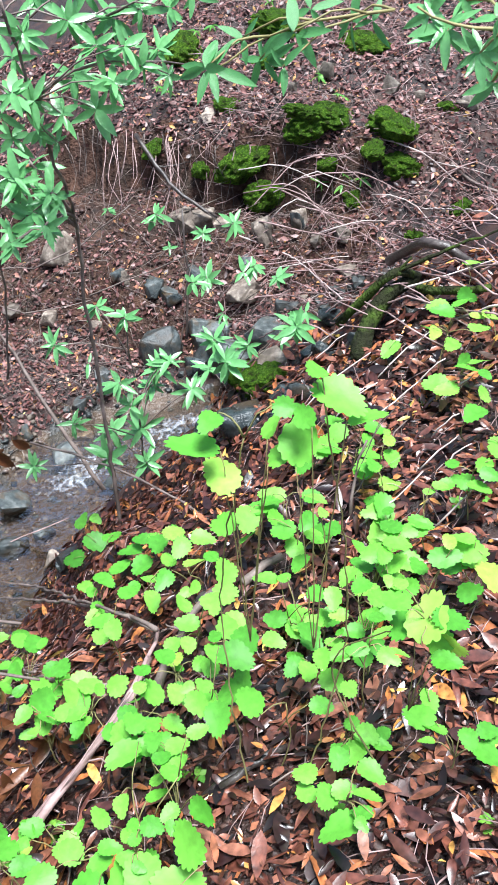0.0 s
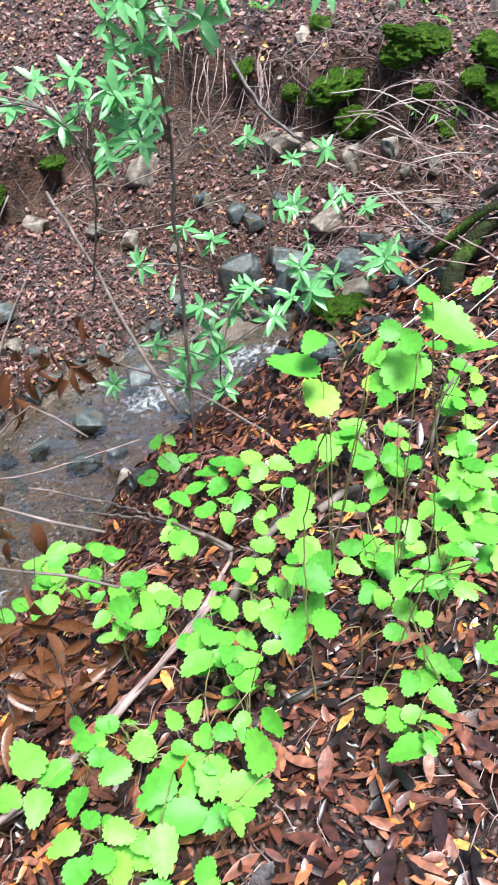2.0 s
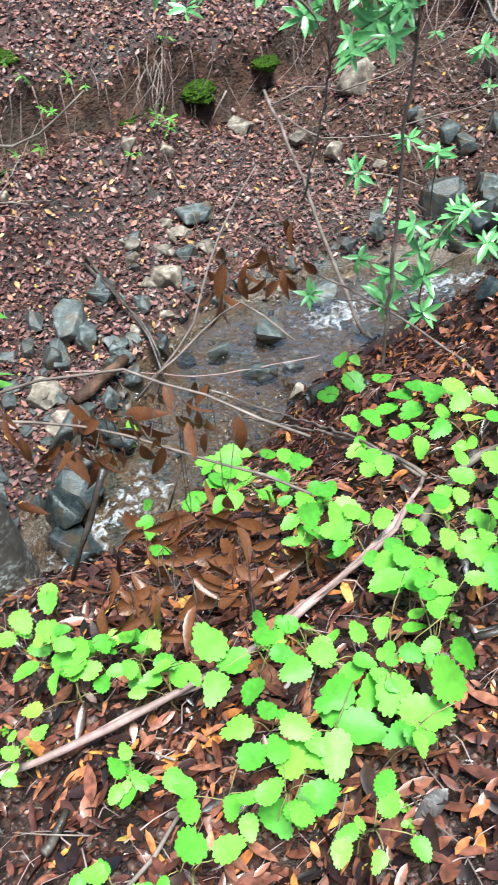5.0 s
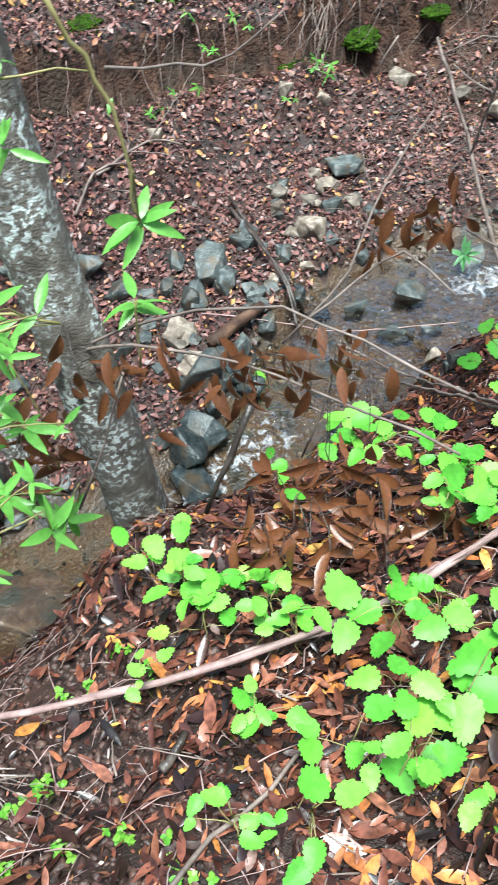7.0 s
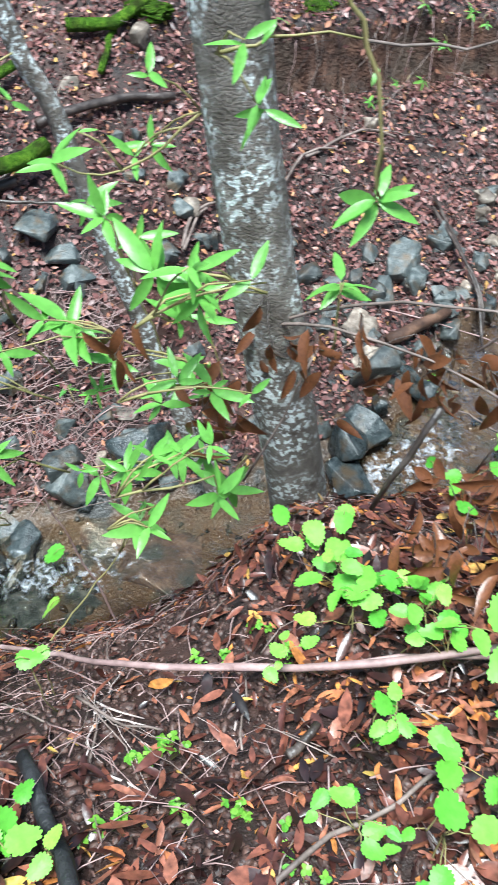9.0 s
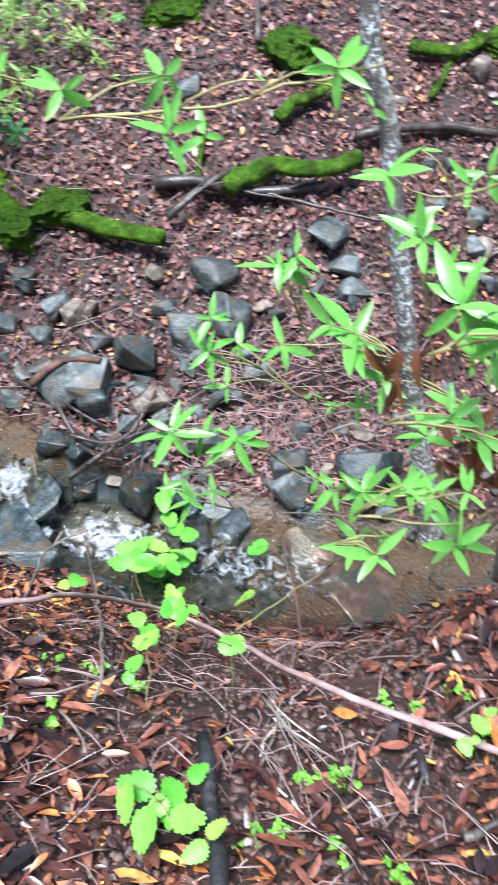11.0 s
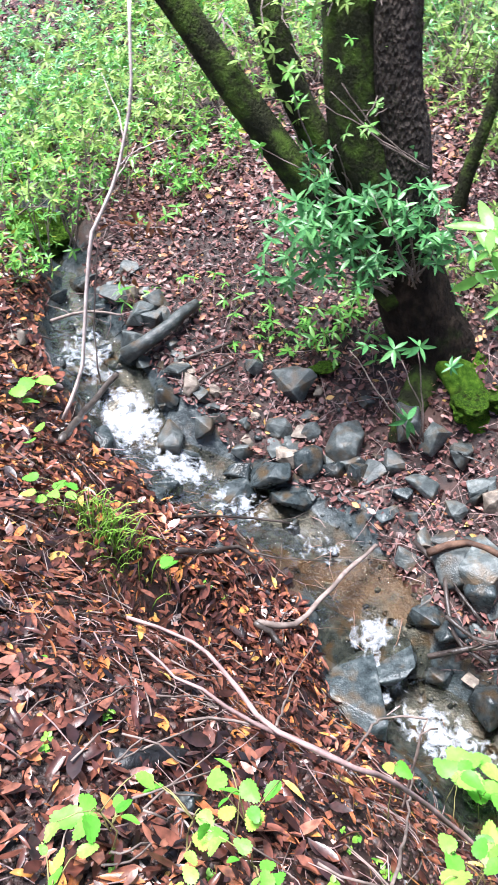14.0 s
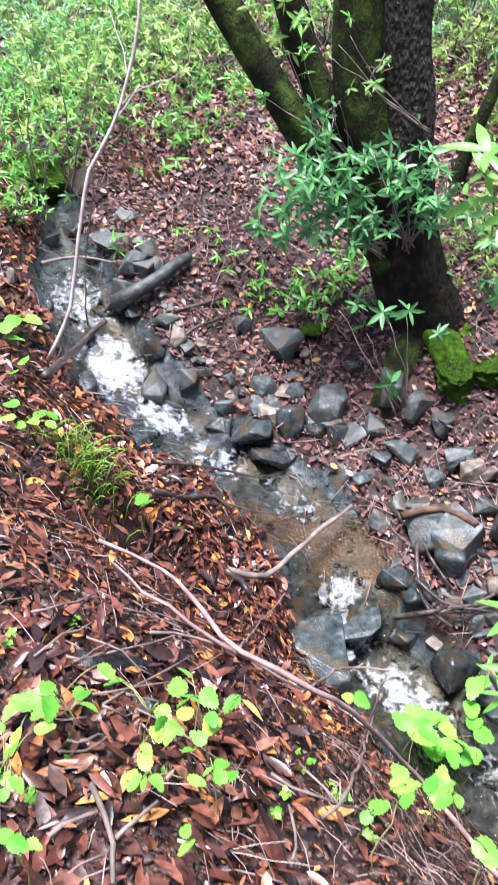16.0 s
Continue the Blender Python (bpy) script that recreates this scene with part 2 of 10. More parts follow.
def fine_bed():
    """The bed line cut into short steps: place, level, half width."""
    k = np.linspace(0, 22, 331)
    i = np.arange(23)
    return np.stack([np.interp(k, i, BED[:, 0]), np.interp(k, i, BED[:, 1]), np.interp(k, i, BED[:, 2]), np.interp(k, i, HALF)], 1)


FINE = fine_bed()


def smooth(a, lo, hi):
    u = np.clip((a - lo) / (hi - lo), 0, 1)
    return u * u * (3 - 2 * u)


def rough(x, y, size, seed=0):
    """Cheap smooth noise, about -1 to 1."""
    a = x / size + 3.7 * seed
    b = y / size - 1.9 * seed
    return (np.sin(a * 1.9 + 1.3 * np.sin(b * 1.1 + seed)) + np.sin(b * 2.3 + 1.7 * np.sin(a * .9)) + np.sin((a + b) * 1.37 + 2 * np.sin(a * .63 - b * .8))) / 3


def bed_near(x, y):
    """Distance from the water's edge, water level and side, from the bed line itself."""
    line = FINE.astype(np.float32)
    p = np.stack([x, y], 1).astype(np.float32)
    edge, level, side = np.empty(len(p)), np.empty(len(p)), np.empty(len(p))
    for s in range(0, len(p), 4000):
        q = p[s:s + 4000]
        d = np.hypot(q[:, :1] - line[None, :, 0], q[:, 1:] - line[None, :, 1])
        w = 1 / (d + np.float32(.03))
        w *= w
        w *= w
        level[s:s + 4000] = (w @ line[:, 2]) / w.sum(1)
        i = (d - line[:, 3] * np.float32(.999)).argmin(1)
        edge[s:s + 4000] = d[np.arange(len(q)), i] - line[i, 3]
        i = np.clip(i, 1, len(line) - 2)
        along = line[i + 1, :2] - line[i - 1, :2]
        off = q - line[i, :2]
        side[s:s + 4000] = along[:, 0] * off[:, 1] - along[:, 1] * off[:, 0]
    return edge, level, np.sign(side)


# the same on a fine grid round the brooks, to look places up quickly
GRID_X, GRID_Y, CELL = -11.2, -6.6, .035
grid_lines = GRID_X + np.arange(400) * CELL, GRID_Y + np.arange(405) * CELL
grid_xy = np.meshgrid(*grid_lines)
GRID = [a.reshape(405, 400) for a in bed_near(grid_xy[0].ravel(), grid_xy[1].ravel())]


def bed_at(x, y):
    """Distance from the water's edge (below 0 in the bed), water level, and side (below 0: the camera's bank)."""
    x, y = np.broadcast_arrays(np.asarray(x, float), np.asarray(y, float))
    px, py = x.ravel(), y.ravel()
    u, v = (px - GRID_X) / CELL, (py - GRID_Y) / CELL
    inside = (u > 0) & (u < 398) & (v > 0) & (v < 403)
    i, j = np.clip(u.astype(int), 0, 398), np.clip(v.astype(int), 0, 403)
    a, b = u - i, v - j
    out = [g[j, i] * (1 - a) * (1 - b) + g[j, i + 1] * a * (1 - b) + g[j + 1, i] * (1 - a) * b + g[j + 1, i + 1] * a * b for g in GRID]
    out[2] = np.where(out[2] < 0, -1.0, 1.0)
    if not inside.all():
        for o, far in zip(out, bed_near(px[~inside], py[~inside])):
            o[~inside] = far
    return tuple(o.reshape(x.shape) for o in out)


RIM = np.array([(-4.1, 3.5, 1.1), (-3.81, 3.85, 1.05), (-3.62, 4.1, 1.0), (-3.41, 4.42, .98), (-3.1, 4.9, .98), (-2.81, 5.25, .97), (-2.52, 5.6, .94), (-2.15, 5.8, .96), (-1.76, 6.1, 1.02), (-1.45, 6.36, 1.3), (-1.14, 6.34, 1.5), (-.79, 6.18, 1.53), (-.5, 6.08, 1.5), (-.1, 5.96, 1.5), (.22, 5.96, 1.52), (.53, 5.92, 1.51), (.84, 5.82, 1.47), (1.2, 5.78, 1.38)])


def rim_front(x, y):
    """How far a place lies in front of the bank's rim, along y, and how deep the hollow there may be."""
    at = np.interp(x, RIM[:, 0], RIM[:, 1]) + .05 * np.sin(x * 9) + .03 * np.sin(x * 23 + 1)
    return at - y, smooth(x, -4.2, -3.7) * smooth(-x, -1.15, -.5) * (.8 + .2 * np.sin(x * 5 + 1))


def ground_z(x, y):
    """The height of the ground."""
    x, y = np.broadcast_arrays(np.asarray(x, float), np.asarray(y, float))
    e, w, side = bed_at(x, y)
    e = e + .07 * rough(x, y, .22, 1)
    d = np.maximum(e, 0)
    near = .1 * smooth(d, 0, .1) + 1.02 * d - .5 * np.maximum(d - 1.0, 0) - .3 * np.maximum(d - 1.5, 0)
    near = near * (1.08 - .3 * smooth(-x, 1.8, 2.6) - .3 * smooth(-x, 1.8, 2.6) * smooth(-d, -.9, -.2)) - .1 * np.maximum(d - 3.2, 0)
    near = near + .42 * np.exp(-((x + 1.3) ** 2 + (y - 1.1) ** 2) / .16) * smooth(d, .1, .4)
    near = near + .24 * np.exp(-((x + 4.39) ** 2 + (y + 2.05) ** 2) / .1)
    right = smooth(x, -1.9, -.7)
    left = smooth(-y, -.6, .5) * smooth(-x, 3, 4)
    middle = smooth(-x, 2.6, 3.3) * smooth(-y, -2.6, -1.9)
    shelf = .9 - .6 * right - .55 * middle + .3 * left
    top = 1.45 + .1 * right - .5 * left
    far = .1 * smooth(d, 0, .12) + .2 * d
    climb = np.maximum(d - shelf, 0)
    far = far + top * (1 - np.exp(-climb * (.75 + .55 * right) / top)) - .1 * climb + .12 * np.maximum(d - 9, 0)
    far = far + .2 * np.exp(-((x + 4.62) ** 2 + (y - .34) ** 2) / .2) * smooth(d, .15, .45)
    front, deep = rim_front(x, y)
    far = far - .46 * deep * smooth(front, 0, .07) * np.exp(-np.maximum(front - .07, 0) / .3) + .08 * deep * np.exp(-((front + .12) / .16) ** 2)
    z = w + np.where(side > 0, far, near)
    z = np.where(e < 0, w - .09 * smooth(-e, 0, .15) - .02, z)
    return z + (.03 * rough(x, y, .5, 2) + .014 * rough(x, y, .13, 3)) * smooth(d, 0, .3)
# ---- ground: one sheet, fine round the brooks and coarse to the horizon ----
def spread(lo, hi, step, reach, grow):
    """Grid lines: even from lo to hi, then wider and wider out to reach."""
    mid = list(np.arange(lo, hi, step))
    down, up, s = [], [], step
    while (down[-1] if down else lo) > -reach:
        s *= grow
        down.append((down[-1] if down else lo) - s)
    s = step
    while (up[-1] if up else hi) < reach:
        s *= grow
        up.append((up[-1] if up else mid[-1]) + s)
    return np.array(down[::-1] + mid + up)


def sheet(name, xs, ys, z, mat):
    nx, ny = len(xs), len(ys)
    gx, gy = np.meshgrid(xs, ys)
    verts = np.stack([gx.ravel(), gy.ravel(), z(gx, gy).ravel()], 1)
    i = np.arange(nx * ny).reshape(ny, nx)
    faces = np.stack([i[:-1, :-1].ravel(), i[:-1, 1:].ravel(), i[1:, 1:].ravel(), i[1:, :-1].ravel()], 1)
    me = bpy.data.meshes.new(name)
    me.from_pydata(verts.tolist(), [], faces.tolist())
    me.polygons.foreach_set("use_smooth", [True] * len(faces))
    me.materials.append(mat)
    return new(name, me)


ground = sheet("ground", spread(-6.2, 1.6, .045, 70, 1.09), spread(-2.6, 7.2, .045, 70, 1.09), ground_z, SOIL)
ground.data.materials.append(SILT)
ground.data.materials.append(EARTH)
ground.data.materials.append(WET)
centres = np.empty(len(ground.data.polygons) * 3)
ground.data.polygons.foreach_get("center", centres)
centres = centres.reshape(-1, 3)
inner = (np.abs(centres[:, 0] + 2) < 5) & (np.abs(centres[:, 1] - 2) < 5)
slot = np.zeros(len(centres), int)
slot[inner] = bed_at(centres[inner, 0], centres[inner, 1])[0] + .05 * rough(centres[inner, 0], centres[inner, 1], .15, 7) < .05
far_side = np.zeros(len(centres), bool)
far_side[inner] = bed_at(centres[inner, 0], centres[inner, 1])[2] > 0
front, deep = rim_front(centres[:, 0], centres[:, 1])
slot[(slot == 0) & (np.hypot(centres[:, 0] + 4.39, centres[:, 1] + 2.05) < .4)] = 2
slot[far_side & (slot == 0) & (deep > .2) & (front > -.05) & (front < 1.1 - .5 * smooth(centres[:, 0], -.5, .4) - .75 * smooth(-centres[:, 0], 1.6, 2.0))] = 2
slot[(slot == 1) & (centres[:, 0] > -3.42) & (centres[:, 0] < -2.35) & (centres[:, 1] < .9)] = 3
slot[(slot == 1) & (centres[:, 0] < -3.72)] = 3
ground.data.polygons.foreach_set("material_index", slot.tolist())
tagged(ground, "dark wet forest soil falling to a small brook", "ground", kind="structure")


def brook(first, last, name, label):
    """A strip of water along the bed from one bed point to another."""
    a, b = int(first * 15), int(last * 15)
    line = FINE[a:b + 1]
    t = np.gradient(line[:, :2], axis=0)
    t /= np.linalg.norm(t, axis=1, keepdims=True)
    across = np.stack([-t[:, 1], t[:, 0]], 1)
    k = np.linspace(-1, 1, 15)
    w = line[:, 3:4] + .1
    px = line[:, :1] + across[:, :1] * w * k
    py = line[:, 1:2] + across[:, 1:] * w * k
    pz = line[:, 2:3] - .03 + .008 * rough(px, py, .09, 5) + .006 * rough(px, py, .05, 6)
    verts = np.stack([px.ravel(), py.ravel(), pz.ravel()], 1)
    n, m = len(line), 15
    i = np.arange(n * m).reshape(n, m)
    faces = np.stack([i[:-1, :-1].ravel(), i[:-1, 1:].ravel(), i[1:, 1:].ravel(), i[1:, :-1].ravel()], 1)
    me = bpy.data.meshes.new(name)
    me.from_pydata(verts.tolist(), [], faces.tolist())
    me.polygons.foreach_set("use_smooth", [True] * len(faces))
    me.materials.append(WATER)
    return tagged(new(name, me), label, "water", kind="structure")


brook(0, 22, "water", "clear shallow brook water over stones and silt")
# ---- builders ----
rng = random.Random(7)
nrg = np.random.default_rng(11)


def mesh_of(name, verts, faces, mat, smooth_=True):
    me = bpy.data.meshes.new(name)
    me.from_pydata(np.asarray(verts, float).tolist(), [], faces)
    if smooth_:
        me.polygons.foreach_set("use_smooth", [True] * len(faces))
    me.materials.append(mat)
    return me


def child(name, me, parent, m=None, label=""):
    """One mesh object under a thing or a part."""
    ob = new(name, me)
    ob.parent = parent
    if m is not None:
        ob.matrix_basis = m
    return tagged(ob, label) if label else ob


def base(name, place, label, category, group=""):
    ob = new(name)
    ob.empty_display_size = .02
    ob.location = place
    return tagged(ob, label, category, group)


def curve_points(points, step=.05, wobble=0.0):
    """A smooth line through the points, in short steps."""
    p = np.array(points, float)
    if len(p) == 2:
        p = np.array([p[0], p.mean(0), p[1]])
    q = np.vstack([2 * p[0] - p[1], p, 2 * p[-1] - p[-2]])
    out = []
    for i in range(1, len(q) - 2):
        n = max(2, int(np.linalg.norm(q[i + 1] - q[i]) / step))
        for t in np.arange(n) / n:
            out.append(.5 * (2 * q[i] + (q[i + 1] - q[i - 1]) * t + (2 * q[i - 1] - 5 * q[i] + 4 * q[i + 1] - q[i + 2]) * t * t + (3 * q[i] - q[i - 1] - 3 * q[i + 1] + q[i + 2]) * t ** 3))
    out.append(p[-1])
    out = np.array(out)
    if wobble:
        out[1:-1] += nrg.normal(0, wobble, (len(out) - 2, 3))
    return out


def tube(line, r0, r1, sides=7, knots=.05):
    """Verts and faces of a tapering round stick along a line."""
    n = len(line)
    t = np.gradient(line, axis=0)
    t /= np.linalg.norm(t, axis=1, keepdims=True) + 1e-9
    up = np.array([.13, .21, .97])
    a = np.cross(t, up)
    a /= np.linalg.norm(a, axis=1, keepdims=True) + 1e-9
    b = np.cross(t, a)
    r = np.linspace(r0, r1, n)[:, None] * (1 + knots * nrg.normal(0, 1, (n, 1)))
    ang = np.arange(sides) / sides * 2 * np.pi
    verts = (line[:, None] + (a[:, None] * np.cos(ang)[None, :, None] + b[:, None] * np.sin(ang)[None, :, None]) * (r[:, None] * (1 + .08 * nrg.normal(0, 1, (n, sides, 1))))).reshape(-1, 3)
    faces = [(i * sides + j, i * sides + (j + 1) % sides, (i + 1) * sides + (j + 1) % sides, (i + 1) * sides + j) for i in range(n - 1) for j in range(sides)]
    faces += [tuple(range(sides))[::-1], tuple((n - 1) * sides + j for j in range(sides))]
    return verts, faces


def joined(pieces):
    verts, faces, off = [], [], 0
    for v, f in pieces:
        verts.append(np.asarray(v))
        faces += [tuple(i + off for i in q) for q in f]
        off += len(v)
    return np.vstack(verts), faces


def stick(points, r0, r1, mat, label, name="fallen_stick", category="stick", twigs=0, sides=8, group="", wobble=.004, spread_=.25):
    """A stick on or over the ground, with side twigs as parts."""
    line = curve_points(points, .09, wobble * .8)
    o = line[len(line) // 2].copy()
    ob = new(name, mesh_of(name, *(lambda v, f: (v - o, f))(*tube(line, r0, r1, sides)), mat))
    ob.location = o
    tagged(ob, label, category, group)
    for _ in range(twigs):
        k = rng.randrange(len(line) // 4, len(line) - 1)
        d = line[k] - line[k - 1]
        d /= np.linalg.norm(d) + 1e-9
        e = np.array([rng.gauss(0, 1), rng.gauss(0, 1), abs(rng.gauss(0, .6))])
        L = spread_ * rng.uniform(.4, 1.2)
        p = [line[k], line[k] + (d * .6 + e * .35) * L * .5, line[k] + (d * .8 + e * .7) * L]
        v, f = tube(curve_points(p, .04, .003), min(r0, r1) * .5, min(r0, r1) * .25, 5)
        child("twig", mesh_of("twig", v - o, f, mat), ob)
    return ob


def leaf_shape(length, width, fold=.25, curl=.15, rows=6, tip=1.0):
    """A lance-shaped leaf along +x from its stalk, folded on its midrib."""
    verts, faces = [(0, 0, 0)], []
    for i in range(1, rows):
        u = i / rows
        w = width / 2 * (math.sin(math.pi * u ** .8) ** .8)
        z = -curl * length * u * u
        verts += [(u * length, w, z + fold * w), (u * length, 0, z), (u * length, -w, z + fold * w)]
    verts.append((length * tip, 0, -curl * length))
    faces += [(0, 2, 1), (0, 3, 2)]
    for i in range(rows - 2):
        a = 1 + 3 * i
        faces += [(a, a + 1, a + 4, a + 3), (a + 1, a + 2, a + 5, a + 4)]
    a, e = 1 + 3 * (rows - 2), len(verts) - 1
    faces += [(a, a + 1, e), (a + 1, a + 2, e)]
    return np.array(verts, float), faces


def leaflet_shape(seed, lobes=3):
    """An egg-shaped leaflet of length 1 along +x: blunt teeth round its rim, some deeper notches, a crease and a drooping tip."""
    r = random.Random(seed)
    n = 54
    teeth, ph = r.choice((7, 8, 9)), r.uniform(-.2, .2)
    wide, twist, wave = r.uniform(.66, .92), r.uniform(-.12, .12), r.uniform(0, 6)
    deep = [r.uniform(.7, 1.15) for _ in range(2)]
    verts, faces = [(.45, 0, -.03)], []
    for ring in (.5, 1.0):
        for i in range(n):
            a = 2 * math.pi * i / n
            k = 1 - .17 * ring * (1 - abs(math.sin(a * teeth + ph))) ** 1.5 - .03 * ring * math.sin(3 * a + wave)
            for side, at in zip((1, -1), deep):
                gap = abs((a if a < math.pi else a - 2 * math.pi) - side * at)
                k -= ring * .055 * lobes * max(0, 1 - gap / .22) ** 1.2
            back = smooth_step(abs(a - math.pi), 0, .5)
            x = .45 + ring * (.53 if math.cos(a) > 0 else .45) * math.cos(a) * k
            y = ring * .45 * wide * math.sin(a) * k * (.55 + .45 * back) * (1 - .18 * math.cos(a))
            verts.append((x, y, .14 * y * y / .3 - .12 * x * x + twist * y + .014 * math.sin(7 * x + wave)))
    for i in range(n):
        k = (i + 1) % n
        faces += [(0, 1 + i, 1 + k), (1 + i, 1 + n + i, 1 + n + k, 1 + k)]
    return np.array(verts, float), faces


def smooth_step(a, lo, hi):
    u = min(max((a - lo) / (hi - lo), 0), 1)
    return u * u * (3 - 2 * u)


def turn(direction, up, rnd=0.0):
    """A rotation that points +x along direction with +z near up."""
    x = Vector(direction).normalized()
    z = Vector(up)
    y = z.cross(x)
    y = y.normalized() if y.length > 1e-4 else Vector((0, 1, 0))
    z = x.cross(y)
    m = Matrix((x, y, z)).transposed().to_4x4()
    return m @ Matrix.Rotation(rnd, 4, "X")


BAYLEAF = [mesh_of("bay_leaf", *leaf_shape(1, w, f, c), BAY) for w, f, c in ((.26, .3, .12), (.3, .2, .2), (.24, .4, .05), (.28, .25, .3))]
COOLLEAF = [mesh_of("cool_leaf", *leaf_shape(1, w, f, c), COOL) for w, f, c in ((.28, .3, .12), (.32, .2, .2), (.26, .4, .05))]
DEEPLEAF = [mesh_of("deep_leaf", *leaf_shape(1, w, f, c), DEEP) for w, f, c in ((.26, .3, .12), (.3, .2, .2), (.24, .4, .05))]
DEADLEAF = [mesh_of("dead_leaf", *leaf_shape(1, w, f, c), BROWNLEAF) for w, f, c in ((.3, .5, .12), (.26, .7, .3), (.33, .4, .45))]
LEAFLET = [mesh_of("leaflet", *leaflet_shape(s, lobes), LIME) for s, lobes in ((1, 3), (2, 4), (3, 1), (4, 3), (5, 4), (6, 0), (7, 2), (8, 3), (9, 1), (10, 2))]


def whorl_parts(parent, o, centre, n, length, meshes, axis=(0, 0, 1), droop=.2, name="leaf"):
    """A star of leaves round a shoot's tip; each leaf is a part."""
    ax = Vector(axis).normalized()
    s = ax.orthogonal().normalized()
    c = Vector(centre) - Vector(o)
    ph = rng.uniform(0, 6.28)
    for i in range(n):
        a = ph + 6.283 * i / n + rng.uniform(-.6, .6)
        rise = rng.uniform(-.6, .7) - droop
        d = (Matrix.Rotation(a, 3, ax) @ s) + ax * rise
        L = length * rng.uniform(.55, 1.15)
        foot = c + ax * rng.uniform(-.55, .12) * length * .6
        child(name, rng.choice(meshes), parent, Matrix.Translation(foot) @ turn(d, ax, rng.uniform(-.6, .6)) @ Matrix.Scale(L, 4))


def whorl_mesh(centre, n, length, axis=(0, 0, 1), droop=.2, shape=None):
    """The same star of leaves as loose geometry."""
    ax = Vector(axis).normalized()
    s = ax.orthogonal().normalized()
    v0, f0 = shape or leaf_shape(1, .27, .3, .15, 4)
    out = []
    ph = rng.uniform(0, 6.28)
    for i in range(n):
        a = ph + 6.283 * i / n + rng.uniform(-.4, .4)
        d = (Matrix.Rotation(a, 3, ax) @ s) + ax * (rng.uniform(-.6, .7) - droop)
        m = np.array(turn(d, ax, rng.uniform(-.7, .7)).to_3x3()) * length * rng.uniform(.65, 1.15)
        out.append((v0 @ m.T + np.array(centre), f0))
    return out


def leafy_shoot(line, tips, label, mat=None, meshes=None, name="leafy_shoot", r=.005, category="branch", group="", droop=.05):
    """A shoot with stars of leaves: line is its stem, tips are (x, y, z, leaves, length)."""
    meshes = meshes or BAYLEAF
    mat = mat or GREENTWIG
    pts = curve_points(line, .05, .003)
    o = pts[0].copy()
    ob = base(name, o, label, category, group)
    child("stem", mesh_of("stem", *(lambda v, f: (v - o, f))(*tube(pts, r * .75, r * .4, 6)), mat), ob)
    for x, y, z, n, length in tips:
        n, length = (max(1, round(n * 1.8)), length * .62) if meshes is COOLLEAF else (max(1, round(n * .95)), length * .84)
        c = np.array((x, y, z))
        k = np.linalg.norm(pts - c, axis=1).argmin()
        holder = ob
        if np.linalg.norm(pts[k] - c) > .03:
            q = pts[max(0, k - 3)]
            v, f = tube(curve_points([q, (q + c) / 2 + np.array((0, 0, .02)), c], .04, .002), r * .6, r * .35, 5)
            holder = child("twig", mesh_of("twig", v - o, f, mat), ob)
        ax = Vector(c - pts[max(0, k - 4)]).normalized() * .3 + (Vector((-.4, -.1, 3.1)) - Vector(c)).normalized() * .8 + Vector((rng.gauss(0, .25), rng.gauss(0, .25), .35))
        whorl_parts(holder, o, c, int(n), length, meshes, ax, droop)
    return ob


def oak_plant(leaves, label="low plant with bright lime lobed leaflets", group="lime seedlings"):
    """A low plant: a stem from the ground, a stalk and a leaflet at each given place (x, y, z, length)."""
    a = np.array(leaves, float)
    root = a[:, :2].mean(0) + nrg.normal(0, .015, 2)
    o = np.array((*root, float(ground_z(*root))))
    top = np.array((*a[:, :2].mean(0), a[:, 2].mean()))
    ob = base("seedling", o, label, "plant", group)
    mid = (o + top) / 2 + nrg.normal(0, .012, 3)
    pieces = [tube(curve_points([o - (0, 0, .02), mid + nrg.normal(0, .1 * (top[2] - o[2]), 3) * (1, 1, 0), top], .03, .002), .0021, .0013, 5)]
    for x, y, z, size in leaves:
        p = np.array((x, y, z))
        k = mid if z < top[2] else top
        d = p - k
        d[2] *= .3
        d = d / (np.linalg.norm(d) + 1e-6) + nrg.normal(0, .55, 3) * (1, 1, .3)
        d[2] = d[2] * .5 - .12
        d /= np.linalg.norm(d)
        start = p - d * size * .5
        stalk = ob
        if np.linalg.norm(start - k) > .01:
            v, f = tube(curve_points([k, (k + start) / 2 + (0, 0, .012), start], .03, .001), .0015, .001, 4)
            stalk = child("leaf_stalk", mesh_of("leaf_stalk", v - o, f, GREENTWIG), ob)
        m = Matrix.Translation(start - o) @ turn(d, (rng.gauss(0, .3), -.25 + rng.gauss(0, .3), 1), rng.uniform(-.3, .3)) @ Matrix.Scale(size, 4)
        child("leaflet", rng.choice(LEAFLET), stalk, m)
    v, f = joined(pieces)
    child("stem", mesh_of("stem", v - o, f, GREENTWIG), ob)
    return ob


